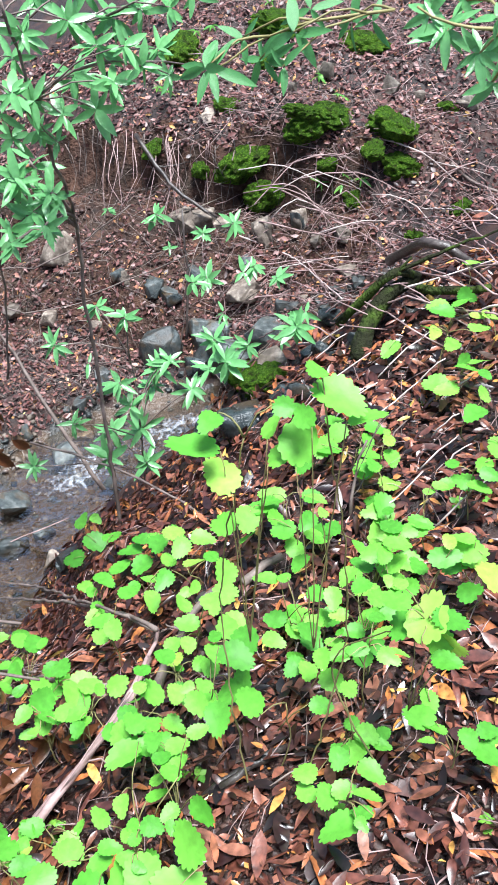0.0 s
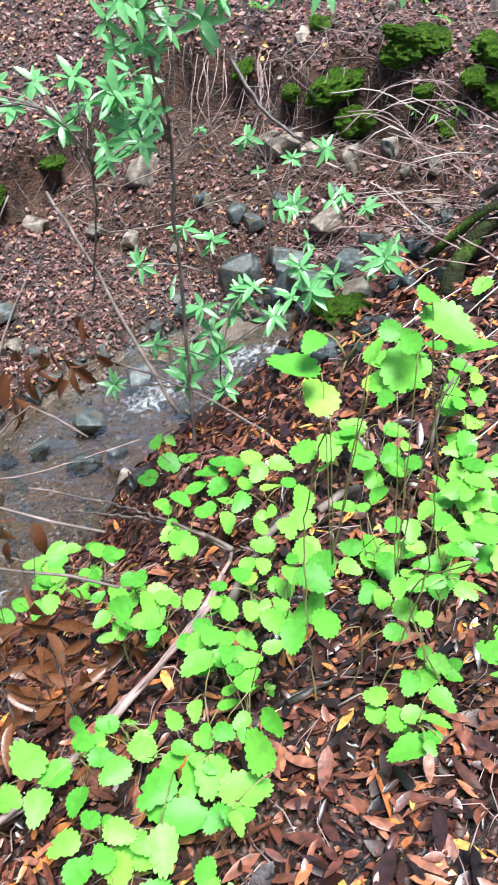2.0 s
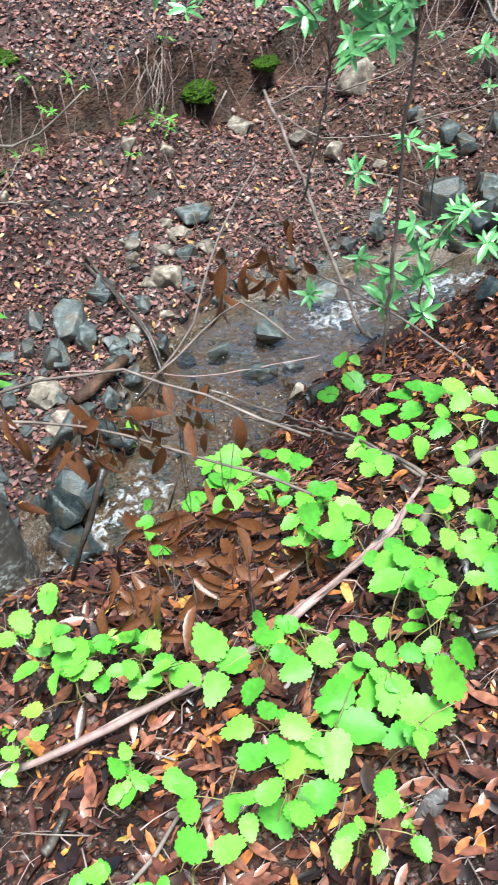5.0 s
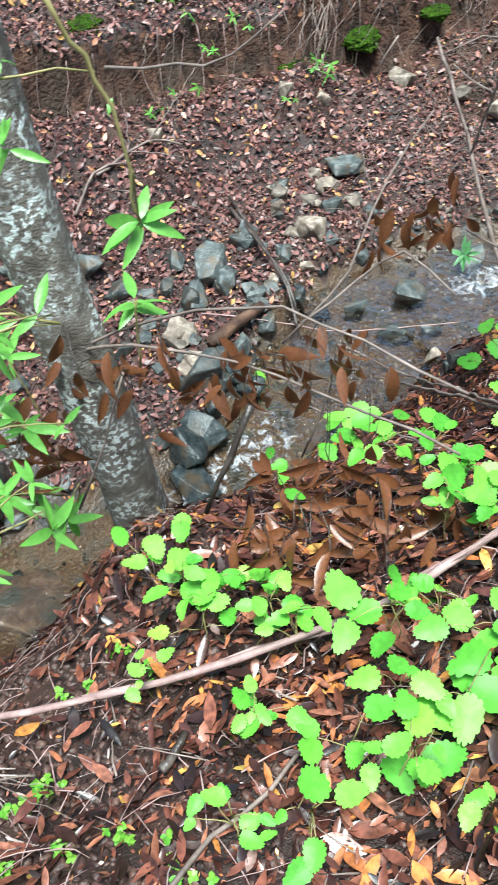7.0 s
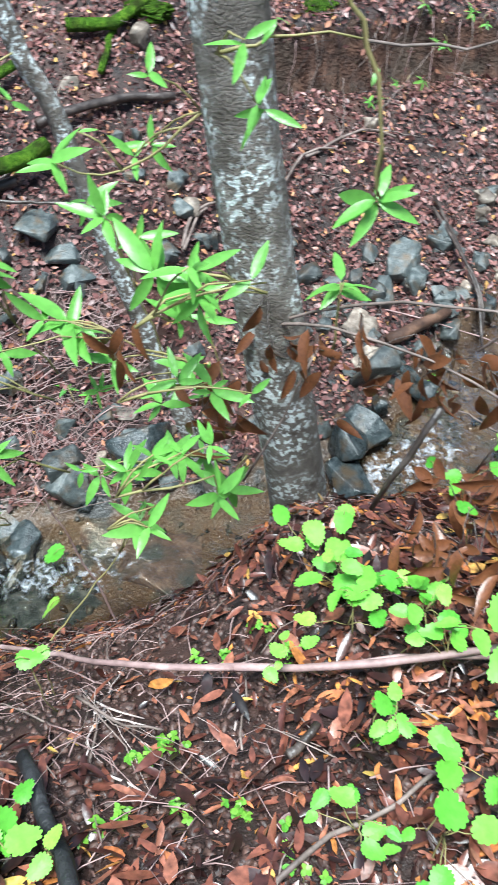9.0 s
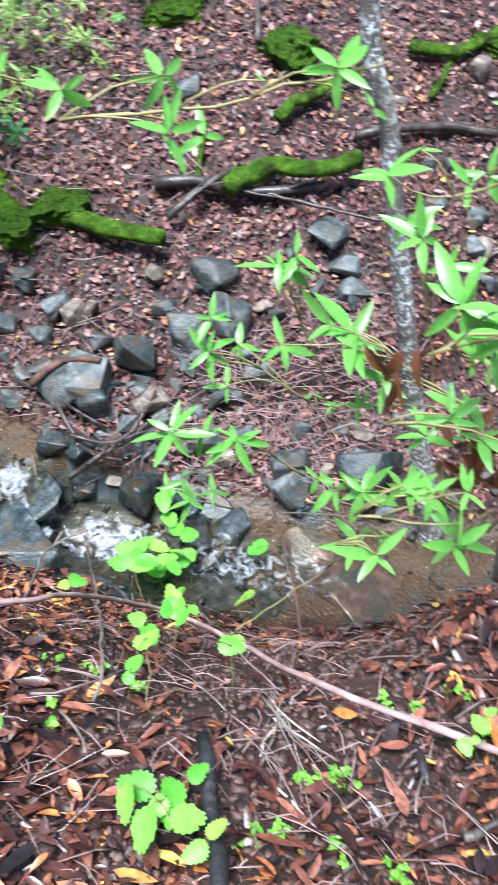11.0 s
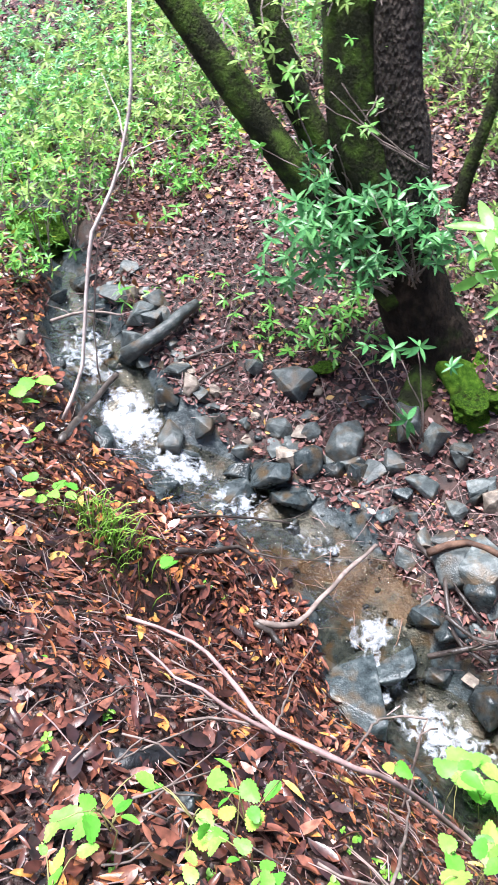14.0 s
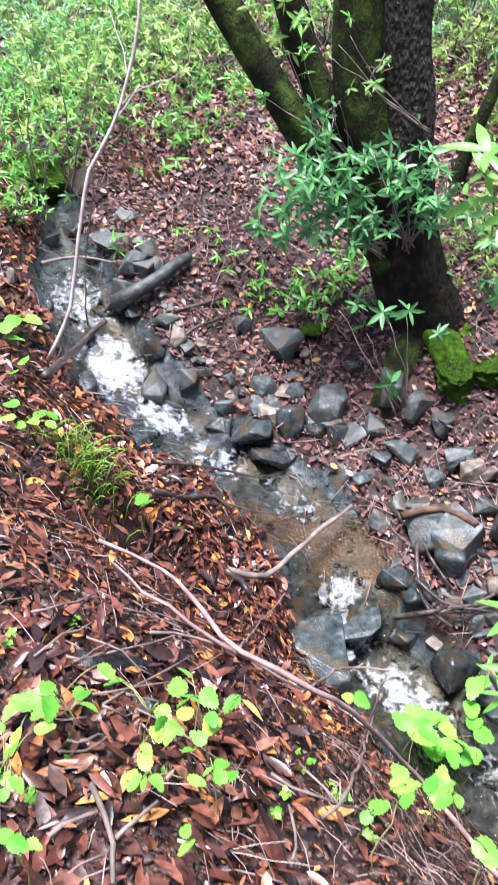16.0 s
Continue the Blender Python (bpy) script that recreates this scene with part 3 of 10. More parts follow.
def stone_mesh(seed, cuts=13, round_=.0):
    """An angular broken stone about 1 across, its edges worn."""
    r = random.Random(seed)
    bm = bmesh.new()
    for _ in range(cuts):
        d = Vector((r.gauss(0, 1), r.gauss(0, 1), r.gauss(0, 1))).normalized()
        d = Vector((max(-.75, min(.75, d.x * 1.15)), max(-.75, min(.75, d.y * 1.15)), max(-.7, min(.7, d.z * 1.1))))
        bm.verts.new(d * .5 * r.uniform(.85, 1.12))
    bmesh.ops.convex_hull(bm, input=bm.verts)
    loose = [v for v in bm.verts if not v.link_faces]
    bmesh.ops.delete(bm, geom=loose, context="VERTS")
    bmesh.ops.dissolve_limit(bm, angle_limit=.28, verts=bm.verts, edges=bm.edges)
    bmesh.ops.bevel(bm, geom=bm.edges[:], offset=.022 + round_ * .45, segments=2, affect="EDGES", profile=.6)
    bmesh.ops.triangulate(bm, faces=bm.faces)
    bmesh.ops.subdivide_edges(bm, edges=[e for e in bm.edges if e.calc_length() > .16], cuts=1, use_grid_fill=True)
    for v in bm.verts:
        n = noise.noise(v.co * 3.1 + Vector((seed, 0, 0))) * .035 + noise.noise(v.co * 9 + Vector((0, seed, 0))) * .016
        v.co += v.co.normalized() * n
    me = bpy.data.meshes.new("stone")
    bm.to_mesh(me)
    bm.free()
    me.polygons.foreach_set("use_smooth", [True] * len(me.polygons))
    me.materials.append(ROCK)
    return me


def moss_mesh(seed):
    """A cushion of moss about 1 across: lumps on lumps."""
    bm = bmesh.new()
    bmesh.ops.create_icosphere(bm, subdivisions=5, radius=.5)
    for v in bm.verts:
        p = v.co * 2
        d = .26 * noise.noise(p * 1.3 + Vector((seed, 3, 0))) + .16 * noise.noise(p * 4 + Vector((0, seed, 1))) + .05 * abs(noise.noise(p * 13 + Vector((1, 0, seed)))) + .03 * noise.noise(p * 30)
        v.co *= 1 + d * 1.3
    me = bpy.data.meshes.new("moss_cushion")
    bm.to_mesh(me)
    bm.free()
    me.polygons.foreach_set("use_smooth", [True] * len(me.polygons))
    me.materials.append(MOSS)
    return me


STONES = [stone_mesh(s, 12 + s % 7, .035 * (s % 3)) for s in range(18)]
CUSHIONS = [moss_mesh(s) for s in range(4)]
KINDS = {"g": (ROCK, "angular grey green stone on the leaf litter"), "w": (WET, "dark wet stone in the running brook"), "p": (PALE, "pale tan stone beside the brook"), "m": (MOSS, "stone wrapped in bright green moss"), "b": (BEDROCK, "smooth wet brown bedrock in the brook")}


def stone(x, y, w, h, kind="g", flat=.7, sink=.3, lift=0.0, spin=None):
    """A stone w across and h high, sunk a little into the ground."""
    ob = new("stone", rng.choice(CUSHIONS if kind == "m" else STONES))
    ob.material_slots[0].link = "OBJECT"
    ob.material_slots[0].material = KINDS[kind][0]
    if kind == "m":
        w, h, sink = w * 1.2, h * .66, .5
    z = float(ground_z(x, y)) + h * (.5 - sink) + lift
    ob.matrix_basis = Matrix.LocRotScale((x, y, z), Euler((rng.uniform(-.3, .3), rng.uniform(-.3, .3), rng.uniform(0, 6.28) if spin is None else spin)), (w * 1.32, w * flat * 1.32, h * 1.5))
    size = "large " if w > .3 else "small " if w < .1 else ""
    return tagged(ob, size + KINDS[kind][1], "stone", "stones along the brook")


BROWNWOOD = noisy("rotten orange brown wood", [(.3, (.02, .011, .008)), (.5, (.055, .028, .018)), (.7, (.15, .085, .055))], 9, 8, (.6, .9), .7, .01, 50, .3)
BLACKWOOD = noisy("burnt wood", [(.3, (.006, .006, .007)), (.6, (.018, .018, .02)), (.8, (.05, .05, .055))], 10, 8, (.35, .7), .8, .008, 60, .4)
GREYBARK = noisy("grey bark with lichen", [(.3, (.075, .062, .05)), (.5, (.16, .138, .118)), (.7, (.27, .245, .215))], 14, 10, (.7, .95), .9, .006, 150, .25, (.7, .74, .72), 62, (.5, .57), patch=7)


def dead_spray(leaves):
    """A dry twig with hanging dead leaves at the places (x, y, z, length)."""
    a = np.array(leaves, float)
    o = a[0, :3].copy()
    ob = base("dead_spray", o, "dry twig with curled hanging brown leaves", "branch", "dead brown leaves")
    line = a[np.argsort(a[:, 0] + .5 * a[:, 1])][:, :3] + (0, 0, .02)
    if len(line) == 1:
        line = np.vstack([line, line + (.05, .03, .05)])
    v, f = tube(curve_points(line, .05, .003), .0016, .001, 5)
    twig = child("twig", mesh_of("twig", v - o, f, DARKTWIG), ob)
    for x, y, z, L in leaves:
        d = (rng.gauss(0, .6), rng.gauss(0, .6), -1 if z - float(ground_z(x, y)) > .3 else rng.uniform(-.6, 0))
        m = Matrix.Translation(Vector((x, y, z + .02)) - Vector(o)) @ turn(d, (rng.gauss(0, 1), -1, .4), rng.uniform(-.8, .8)) @ Matrix.Scale(L * .88, 4)
        child("leaf", rng.choice(DEADLEAF), twig, m)
    return ob


def scatter(name, n, region, weight, maker, mat, label, category):
    """Loose pieces strewn over the ground as one object. region: x0, x1, y0, y1; weight(x, y, edge, side) gives the density, 0 to 1."""
    x0, x1, y0, y1 = region
    xs, ys = nrg.uniform(x0, x1, n), nrg.uniform(y0, y1, n)
    e, w, s = bed_at(xs, ys)
    keep = nrg.uniform(0, 1, n) < weight(xs, ys, e, s)
    xs, ys, e, w = xs[keep], ys[keep], e[keep], w[keep]
    h = .02
    z = ground_z(xs, ys)
    nx, ny = -(ground_z(xs + h, ys) - z) / h, -(ground_z(xs, ys + h) - z) / h
    nor = np.stack([nx, ny, np.ones(len(xs))], 1)
    nor /= np.linalg.norm(nor, axis=1, keepdims=True)
    verts, faces = maker(np.stack([xs, ys, z], 1), nor, e)
    return tagged(new(name, mesh_of(name, verts, faces, mat)), label, category, kind="stuff")


def frames_on(nor, tilt):
    """Random turns that lie on the slope, tilted a little."""
    n = nor + nrg.normal(0, tilt, nor.shape)
    n /= np.linalg.norm(n, axis=1, keepdims=True)
    a = nrg.uniform(0, 2 * np.pi, len(n))
    x = np.stack([np.cos(a), np.sin(a), np.zeros(len(n))], 1)
    x -= n * (x * n).sum(1, keepdims=True)
    x /= np.linalg.norm(x, axis=1, keepdims=True)
    return x, np.cross(n, x), n


def leaf_maker(lo, hi, wide, tilt, lift, rows=4):
    def make(p, nor, e):
        x, y, n = frames_on(nor, tilt)
        size = nrg.uniform(lo, hi, len(p)) * nrg.choice([1, 1, .7, .5], len(p))
        shapes = [leaf_shape(1, wide * q, fo, cu, rows) for q, fo, cu in ((1, .25, .1), (.8, .5, .25), (1.2, .1, -.12), (.9, -.3, .15), (1.1, .3, .35), (1.45, .15, .05))]
        pick = nrg.integers(0, len(shapes), len(p))
        v = np.stack([s[0] for s in shapes])[pick] - (.5, 0, 0)
        v = v * size[:, None, None]
        p = p + nor * nrg.uniform(.003, lift, (len(p), 1))
        out = p[:, None] + v[..., :1] * x[:, None] + v[..., 1:2] * y[:, None] + v[..., 2:] * n[:, None]
        k = v.shape[1]
        at = (np.arange(len(p)) * k)[:, None, None]
        faces = []
        for sides in (3, 4):
            f = np.array([q for q in shapes[0][1] if len(q) == sides])
            if len(f):
                faces += (f[None] + at).reshape(-1, sides).tolist()
        return out.reshape(-1, 3), faces
    return make


def twig_maker(lo, hi, r):
    def make(p, nor, e):
        x, y, n = frames_on(nor, .25)
        pieces = []
        for i in range(len(p)):
            L = nrg.uniform(lo, hi)
            c = p[i] + nor[i] * .015
            line = np.array([c - x[i] * L / 2, c - x[i] * L / 6 + y[i] * L * nrg.normal(0, .03) + nor[i] * .012, c + x[i] * L / 6 + y[i] * L * nrg.normal(0, .04) + nor[i] * .014, c + x[i] * L / 2 + y[i] * L * nrg.normal(0, .09)])
            pieces.append(tube(line, r * nrg.uniform(.6, 1.4), r * .4, 4, .05))
        return joined(pieces)
    return make


def pebble_maker(lo, hi):
    def make(p, nor, e):
        t = (1 + 5 ** .5) / 2
        v0 = np.array([(-1, t, 0), (1, t, 0), (-1, -t, 0), (1, -t, 0), (0, -1, t), (0, 1, t), (0, -1, -t), (0, 1, -t), (t, 0, -1), (t, 0, 1), (-t, 0, -1), (-t, 0, 1)]) / 3.8
        f0 = [(0, 11, 5), (0, 5, 1), (0, 1, 7), (0, 7, 10), (0, 10, 11), (1, 5, 9), (5, 11, 4), (11, 10, 2), (10, 7, 6), (7, 1, 8), (3, 9, 4), (3, 4, 2), (3, 2, 6), (3, 6, 8), (3, 8, 9), (4, 9, 5), (2, 4, 11), (6, 2, 10), (8, 6, 7), (9, 8, 1)]
        n = len(p)
        s = (lo + (hi - lo) * nrg.uniform(0, 1, (n, 1, 1)) ** 2) * nrg.uniform(.45, 1.3, (n, 1, 3))
        a = nrg.uniform(0, 6.28, n)
        v = (v0[None] + nrg.normal(0, .14, (n, 12, 3))) * s
        vx = v[..., 0] * np.cos(a)[:, None] - v[..., 1] * np.sin(a)[:, None]
        vy = v[..., 0] * np.sin(a)[:, None] + v[..., 1] * np.cos(a)[:, None]
        out = p[:, None] + np.stack([vx, vy, v[..., 2] * .7], 2)
        return out.reshape(-1, 3), (np.array(f0)[None] + (np.arange(n) * 12)[:, None, None]).reshape(-1, 3).tolist()
    return make
# ---- trees ----
def trunk(line, radii, mat, sides=20, rough_=.02, flare=0.0):
    """Verts and faces of a trunk with an uneven, ribbed surface."""
    pts = curve_points(line, .04)
    n = len(pts)
    rad = np.interp(np.linspace(0, 1, n), np.linspace(0, 1, len(radii)), radii)
    t = np.gradient(pts, axis=0)
    t /= np.linalg.norm(t, axis=1, keepdims=True)
    a = np.cross(t, (.3, .9, .1))
    a /= np.linalg.norm(a, axis=1, keepdims=True)
    b = np.cross(t, a)
    ang = np.arange(sides) / sides * 2 * np.pi
    k = np.arange(n)[:, None]
    bump = 1 + rough_ * (np.sin(ang * 3 + k * .13) + .7 * np.sin(ang * 5 - k * .21) + .6 * np.sin(ang * 8 + k * .5)) + rough_ * .07 * nrg.normal(0, 1, (n, sides))
    foot = flare * np.exp(-np.linspace(0, 1, n)[:, None] * 9) * (1 + .45 * np.sin(ang * 4 + 1))
    r = rad[:, None] * bump * (1 + foot)
    v = (pts[:, None] + a[:, None] * (np.cos(ang) * r)[..., None] + b[:, None] * (np.sin(ang) * r)[..., None]).reshape(-1, 3)
    f = [(i * sides + j, i * sides + (j + 1) % sides, (i + 1) * sides + (j + 1) % sides, (i + 1) * sides + j) for i in range(n - 1) for j in range(sides)]
    f += [tuple(range(sides))[::-1], tuple((n - 1) * sides + j for j in range(sides))]
    return v, f


def tree(name, limbs, label, crown=None, category="tree"):
    """A tree: limbs are (part name, line, radii, material, flare, label); crown is a list of (x, y, z, spread, stars)."""
    o = np.array(limbs[0][1][0], float)
    ob = base(name, o, label, category)
    for part_, line, radii, mat, flare, lab in limbs:
        v, f = trunk(line, radii, mat, 28 if radii[0] > .06 else 10, .07 if part_ == "root" else .035, flare)
        child(part_, mesh_of(part_, v - o, f, mat), ob, None, lab)
    for x, y, z, spread_, stars in crown or ():
        pieces = []
        for _ in range(stars):
            c = np.array((x, y, z)) + nrg.normal(0, 1, 3) * (spread_, spread_, spread_ * .5)
            pieces += whorl_mesh(c, 6, .09)
        v, f = joined(pieces)
        child("crown", mesh_of("crown", v - o, f, DEEP), ob)
    return ob


tree("lichened_tree", [
    ("trunk", [(-1.5, 1.27, .55), (-1.5, 1.26, .95), (-1.54, 1.22, 1.55), (-1.58, 1.2, 1.95), (-1.6, 1.19, 2.22), (-1.62, 1.18, 2.6), (-1.66, 1.15, 3.6), (-1.6, 1.1, 5.2)], [.09, .088, .083, .08, .079, .077, .07, .04], GREYBARK, .16, ""),
    ("limb", [(-1.66, 1.15, 3.5), (-1.3, .9, 4.2), (-.9, .8, 4.9)], [.035, .025, .012], GREYBARK, 0, ""),
    ("limb", [(-1.65, 1.14, 3.9), (-2.1, 1.6, 4.6), (-2.5, 1.9, 5.3)], [.03, .022, .012], GREYBARK, 0, "")],
    "grey tree trunk blotched with white lichen beside the brook", [(-1.5, 1.1, 5.4, .4, 24), (-.9, .8, 5.0, .3, 14), (-2.5, 1.9, 5.3, .3, 14)])
tree("lichened_tree", [
    ("trunk", [(-2.33, 1.68, -.12), (-2.42, 1.58, .5), (-2.48, 1.51, .97), (-2.55, 1.42, 1.57), (-2.58, 1.38, 1.87), (-2.63, 1.31, 2.2), (-2.7, 1.25, 3.4), (-2.8, 1.2, 4.6)], [.045, .038, .033, .031, .031, .03, .022, .012], GREYBARK, .3, "")],
    "thin pale lichened trunk leaning over the brook", [(-2.8, 1.2, 4.7, .3, 16)])

X, Y, Z = -4.53, .3, .62
tree("mossy_tree", [
    ("trunk", [(X - .1, Y + .03, Z + .16), (X - .1, Y + .02, .98), (X - .08, .17, 1.25), (X - .05, .07, 1.55), (X - .02, .02, 1.8)], [.19, .19, .19, .18, .16], FOOTBARK, .3, "dark hollow trunk foot under moss"),
    ("limb", [(X - .02, .02, 1.65), (X - .02, -.09, 1.9), (X - .03, -.19, 2.1), (X - .04, -.25, 2.5), (X - .1, -.3, 3.4), (X - .2, -.3, 4.6)], [.13, .125, .115, .11, .09, .05], MOSSBARK, 0, "limb under green moss"),
    ("limb", [(X, .06, 1.6), (X + .02, .05, 1.9), (X + .03, .02, 2.15), (X + .03, -.05, 2.55), (X, -.05, 3.6), (X, 0, 4.8)], [.12, .105, .1, .105, .08, .05], BARK, 0, "dark limb with scaly furrowed bark"),
    ("limb", [(X, .06, 1.35), (X - .01, -.16, 1.6), (X, -.34, 1.8), (X + .02, -.58, 2.1), (X + .04, -.84, 2.45), (X + .1, -1.25, 3.1), (X + .2, -1.6, 3.9)], [.1, .085, .075, .07, .068, .05, .03], MOSSBARK, 0, ""),
    ("limb", [(X - .1, 0, 1.55), (X - .1, -.24, 1.9), (X - .1, -.42, 2.15), (X - .1, -.55, 2.42), (X - .15, -.8, 3.2), (X - .2, -.9, 4.0)], [.09, .075, .072, .07, .05, .03], MOSSBARK, 0, ""),
    ("root", [(X, Y, 1.02), (X + .13, Y + .12, .92), (X + .24, Y + .2, .78), (X + .27, Y + .28, .6)], [.08, .1, .085, .03], MOSS, 0, "root covered in bright moss"),
    ("root", [(X, Y - .05, .95), (X + .16, Y - .14, .8), (X + .26, Y - .24, .58)], [.1, .09, .03], MOSSBARK, 0, ""),
    ("root", [(X, Y + .15, .98), (X + .06, Y + .4, .9), (X + .08, Y + .65, .86), (X + .15, Y + .95, .78)], [.1, .09, .075, .03], MOSS, 0, "root covered in bright moss")],
    "old leaning bay tree with several mossy trunks from one foot", [(X - .2, -.3, 5.0, .5, 24), (X, .1, 5.2, .5, 24), (X + .2, -1.7, 4.3, .4, 14)])
tree("slender_tree", [("trunk", [(-5.5, .38, 1.3), (-5.5, .44, 1.7), (-5.5, .53, 2.1), (-5.53, .58, 2.6), (-5.6, .7, 4.2)], [.04, .034, .032, .028, .018], MOSSBARK, .3, "")], "slender leaning mossy trunk behind the old tree", [(-5.6, .7, 4.3, .35, 12)])
tree("slender_tree", [("trunk", [(-5.46, .79, 1.3), (-5.46, .81, 1.8), (-5.45, .83, 2.3), (-5.5, .9, 3.9)], [.026, .022, .02, .012], MOSSBARK, .3, "")], "thin dark trunk behind the old tree", [(-5.5, .9, 4.0, .3, 8)])
tree("slender_tree", [("trunk", [(-6.45, .35, .95), (-6.42, .49, 1.25), (-6.39, .7, 1.85), (-6.4, .95, 2.7), (-6.4, 1.2, 4.2)], [.075, .065, .06, .05, .03], MOSSBARK, .3, "")], "slender leaning mossy trunk behind the old tree", [(-6.4, 1.2, 4.3, .4, 16)])
for x, y, x2, y2, r in ((-7.5, .6, -7.4, .95, .06), (-7.45, 1.15, -7.4, 1.3, .045), (-7.9, 1.4, -7.9, 1.4, .03), (-7.6, -.9, -7.6, -.95, .03), (-8.6, -2.6, -8.5, -2.7, .04), (-9.5, -1.4, -9.4, -1.5, .05), (-8.8, 2.4, -8.8, 2.6, .05), (-10, .3, -10, .5, .06)):
    g = float(ground_z(x, y))
    tree("slender_tree", [("trunk", [(x, y, g - .1), ((x + x2) / 2, (y + y2) / 2, g + .8), (x2, y2, g + 1.8), (x2 - .1, y2 + .1, g + 3.8)], [r * 1.2, r, r * .9, r * .5], MOSSBARK, .3, "")], "slender dark trunk on the wooded slope", [(x2 - .1, y2 + .1, g + 3.9, .4, 12)])

# leafy sprouts on the old tree's foot
def sprouts(places, o, label, length=.085, mat=DEEP, name="sprout_clump", per=3, spread_=.06, n=7):
    """A clump of leafy sprouts: thin stems and many leaves."""
    stems, leaves = [], []
    o = np.array(o, float)
    for p in places:
        p = np.array(p, float)
        stems.append(tube(curve_points([o + nrg.normal(0, .02, 3), (o + p) / 2 + nrg.normal(0, .03, 3), p], .06, .004), .005, .002, 5))
        for _ in range(per):
            leaves += whorl_mesh(p + nrg.normal(0, spread_, 3), n, length * rng.uniform(.8, 1.2), (rng.gauss(.5, .4), rng.gauss(0, .4), .7))
    ob = base(name, o, label, "shrub")
    for v, f in stems:
        child("stem", mesh_of("stem", v - o, f, TWIG), ob)
    v, f = joined(leaves)
    child("foliage", mesh_of("foliage", v - o, f, mat), ob)
    return ob
def low_plant(x, y, n):
    z = float(ground_z(x, y))
    leaves = []
    for _ in range(n * 2):
        c = np.array((x + rng.gauss(0, .05 + .02 * n), y + rng.gauss(0, .05 + .02 * n), z + rng.uniform(.04, .14)))
        leaves += whorl_mesh(c, 6, rng.uniform(.05, .085), (rng.gauss(.3, .3), rng.gauss(0, .3), 1))
    o = np.array((x, y, z))
    ob = base("leafy_herb", o, "low leafy green plant on the far bank", "plant", "low plants")
    v, f = joined([tube(curve_points([o, o + nrg.normal(0, .02, 3) + (0, 0, .06), o + (rng.gauss(0, .02), rng.gauss(0, .02), .12)], .03), .003, .002, 5)])
    child("stem", mesh_of("stem", v - o, f, GREENTWIG), ob)
    v, f = joined(leaves)
    child("foliage", mesh_of("foliage", v - o, f, BAY), ob)
    return ob


def herb(x, y):
    """A tiny rosette of round leaves."""
    o = np.array((x, y, float(ground_z(x, y))))
    leaves = []
    for k in range(3):
        c = o + (rng.gauss(0, .014), rng.gauss(0, .014), rng.uniform(.012, .035))
        leaves += whorl_mesh(c, 4, rng.uniform(.012, .02), shape=leaf_shape(1, .8, .2, .1, 4))
    ob = base("small_herb", o, "tiny round-leaved green herb on wet soil", "plant", "small herbs")
    child("stem", mesh_of("stem", *tube(curve_points([(0, 0, -.005), (.002, .002, .015), (0, 0, .03)], .01), .0015, .001, 4), GREENTWIG), ob)
    v, f = joined(leaves)
    child("foliage", mesh_of("foliage", v - o, f, HERB), ob)
    return ob


def bush(x, y, z, s):
    """An open bush: stems from the ground and stars of leaves with gaps between."""
    g = float(ground_z(x, y))
    o = np.array((x, y, g))
    top = np.array((x, y, max(z, g + .15)))
    stems, leaves = [], []
    for _ in range(int(8 + 34 * s)):
        c = top + nrg.normal(0, 1, 3) * (s * .75, s * .75, s * .55)
        c[2] = max(c[2], g + .06)
        stems.append(tube(curve_points([o + nrg.normal(0, .05, 3), (o + c) / 2 + nrg.normal(0, .05, 3), c], .12, .005), .006, .002, 4))
        for _ in range(7):
            leaves += whorl_mesh(c + nrg.normal(0, .1, 3), 6, rng.uniform(.03, .068), (rng.gauss(.5, .5), rng.gauss(0, .5), .7))
    ob = base("bush", o, "airy bush of bright green leaves on the wooded slope", "bush", "undergrowth")
    v, f = joined(stems)
    child("stem", mesh_of("stem", v - o, f, TWIG), ob)
    v, f = joined(leaves)
    child("foliage", mesh_of("foliage", v - o, f, rng.choice((FAROLIVE, FAROLIVE, BAY, COOL))), ob)
    return ob


sprouts([(-4.35, -0.372, 1.9), (-4.23, -0.432, 1.83), (-4.22, -0.473, 1.72), (-4.33, -0.327, 1.73), (-4.24, -0.239, 1.69), (-4.31, -0.336, 1.58), (-4.25, -0.182, 1.84), (-4.31, -0.445, 1.59), (-4.34, -0.569, 1.78), (-4.3, -0.223, 1.75), (-4.27, -0.227, 1.57), (-4.3, -0.578, 1.58), (-4.33, -0.402, 1.83), (-4.24, -0.117, 1.54), (-4.26, -0.285, 1.86)], (-4.4, 0, 1.45), 'clump of deep green bay sprouts on the old trunk', per=5, length=.07)
sprouts([(-4.29, -0.12, 1.94), (-4.3, -0.035, 1.87), (-4.26, 0.065, 1.87), (-4.32, 0.156, 1.78), (-4.26, 0.007, 1.76), (-4.36, 0.131, 1.64), (-4.26, 0.221, 1.83), (-4.26, 0.031, 1.93), (-4.24, -0.094, 1.67), (-4.23, 0.216, 1.71), (-4.26, -0.028, 1.65), (-4.35, 0.113, 1.9)], (-4.35, 0.1, 1.5), 'clump of deep green bay sprouts on the old trunk', per=5, length=.07)
sprouts([(-4.04, 0.058, 1.25), (-4.04, 0.014, 1.1), (-4.11, 0.136, 1.26), (-4.12, -0.034, 1.14), (-4.09, -0.181, 1.26)], (-4.1, 0.2, 0.75), 'bay sprouts at the foot of the old tree', per=1)
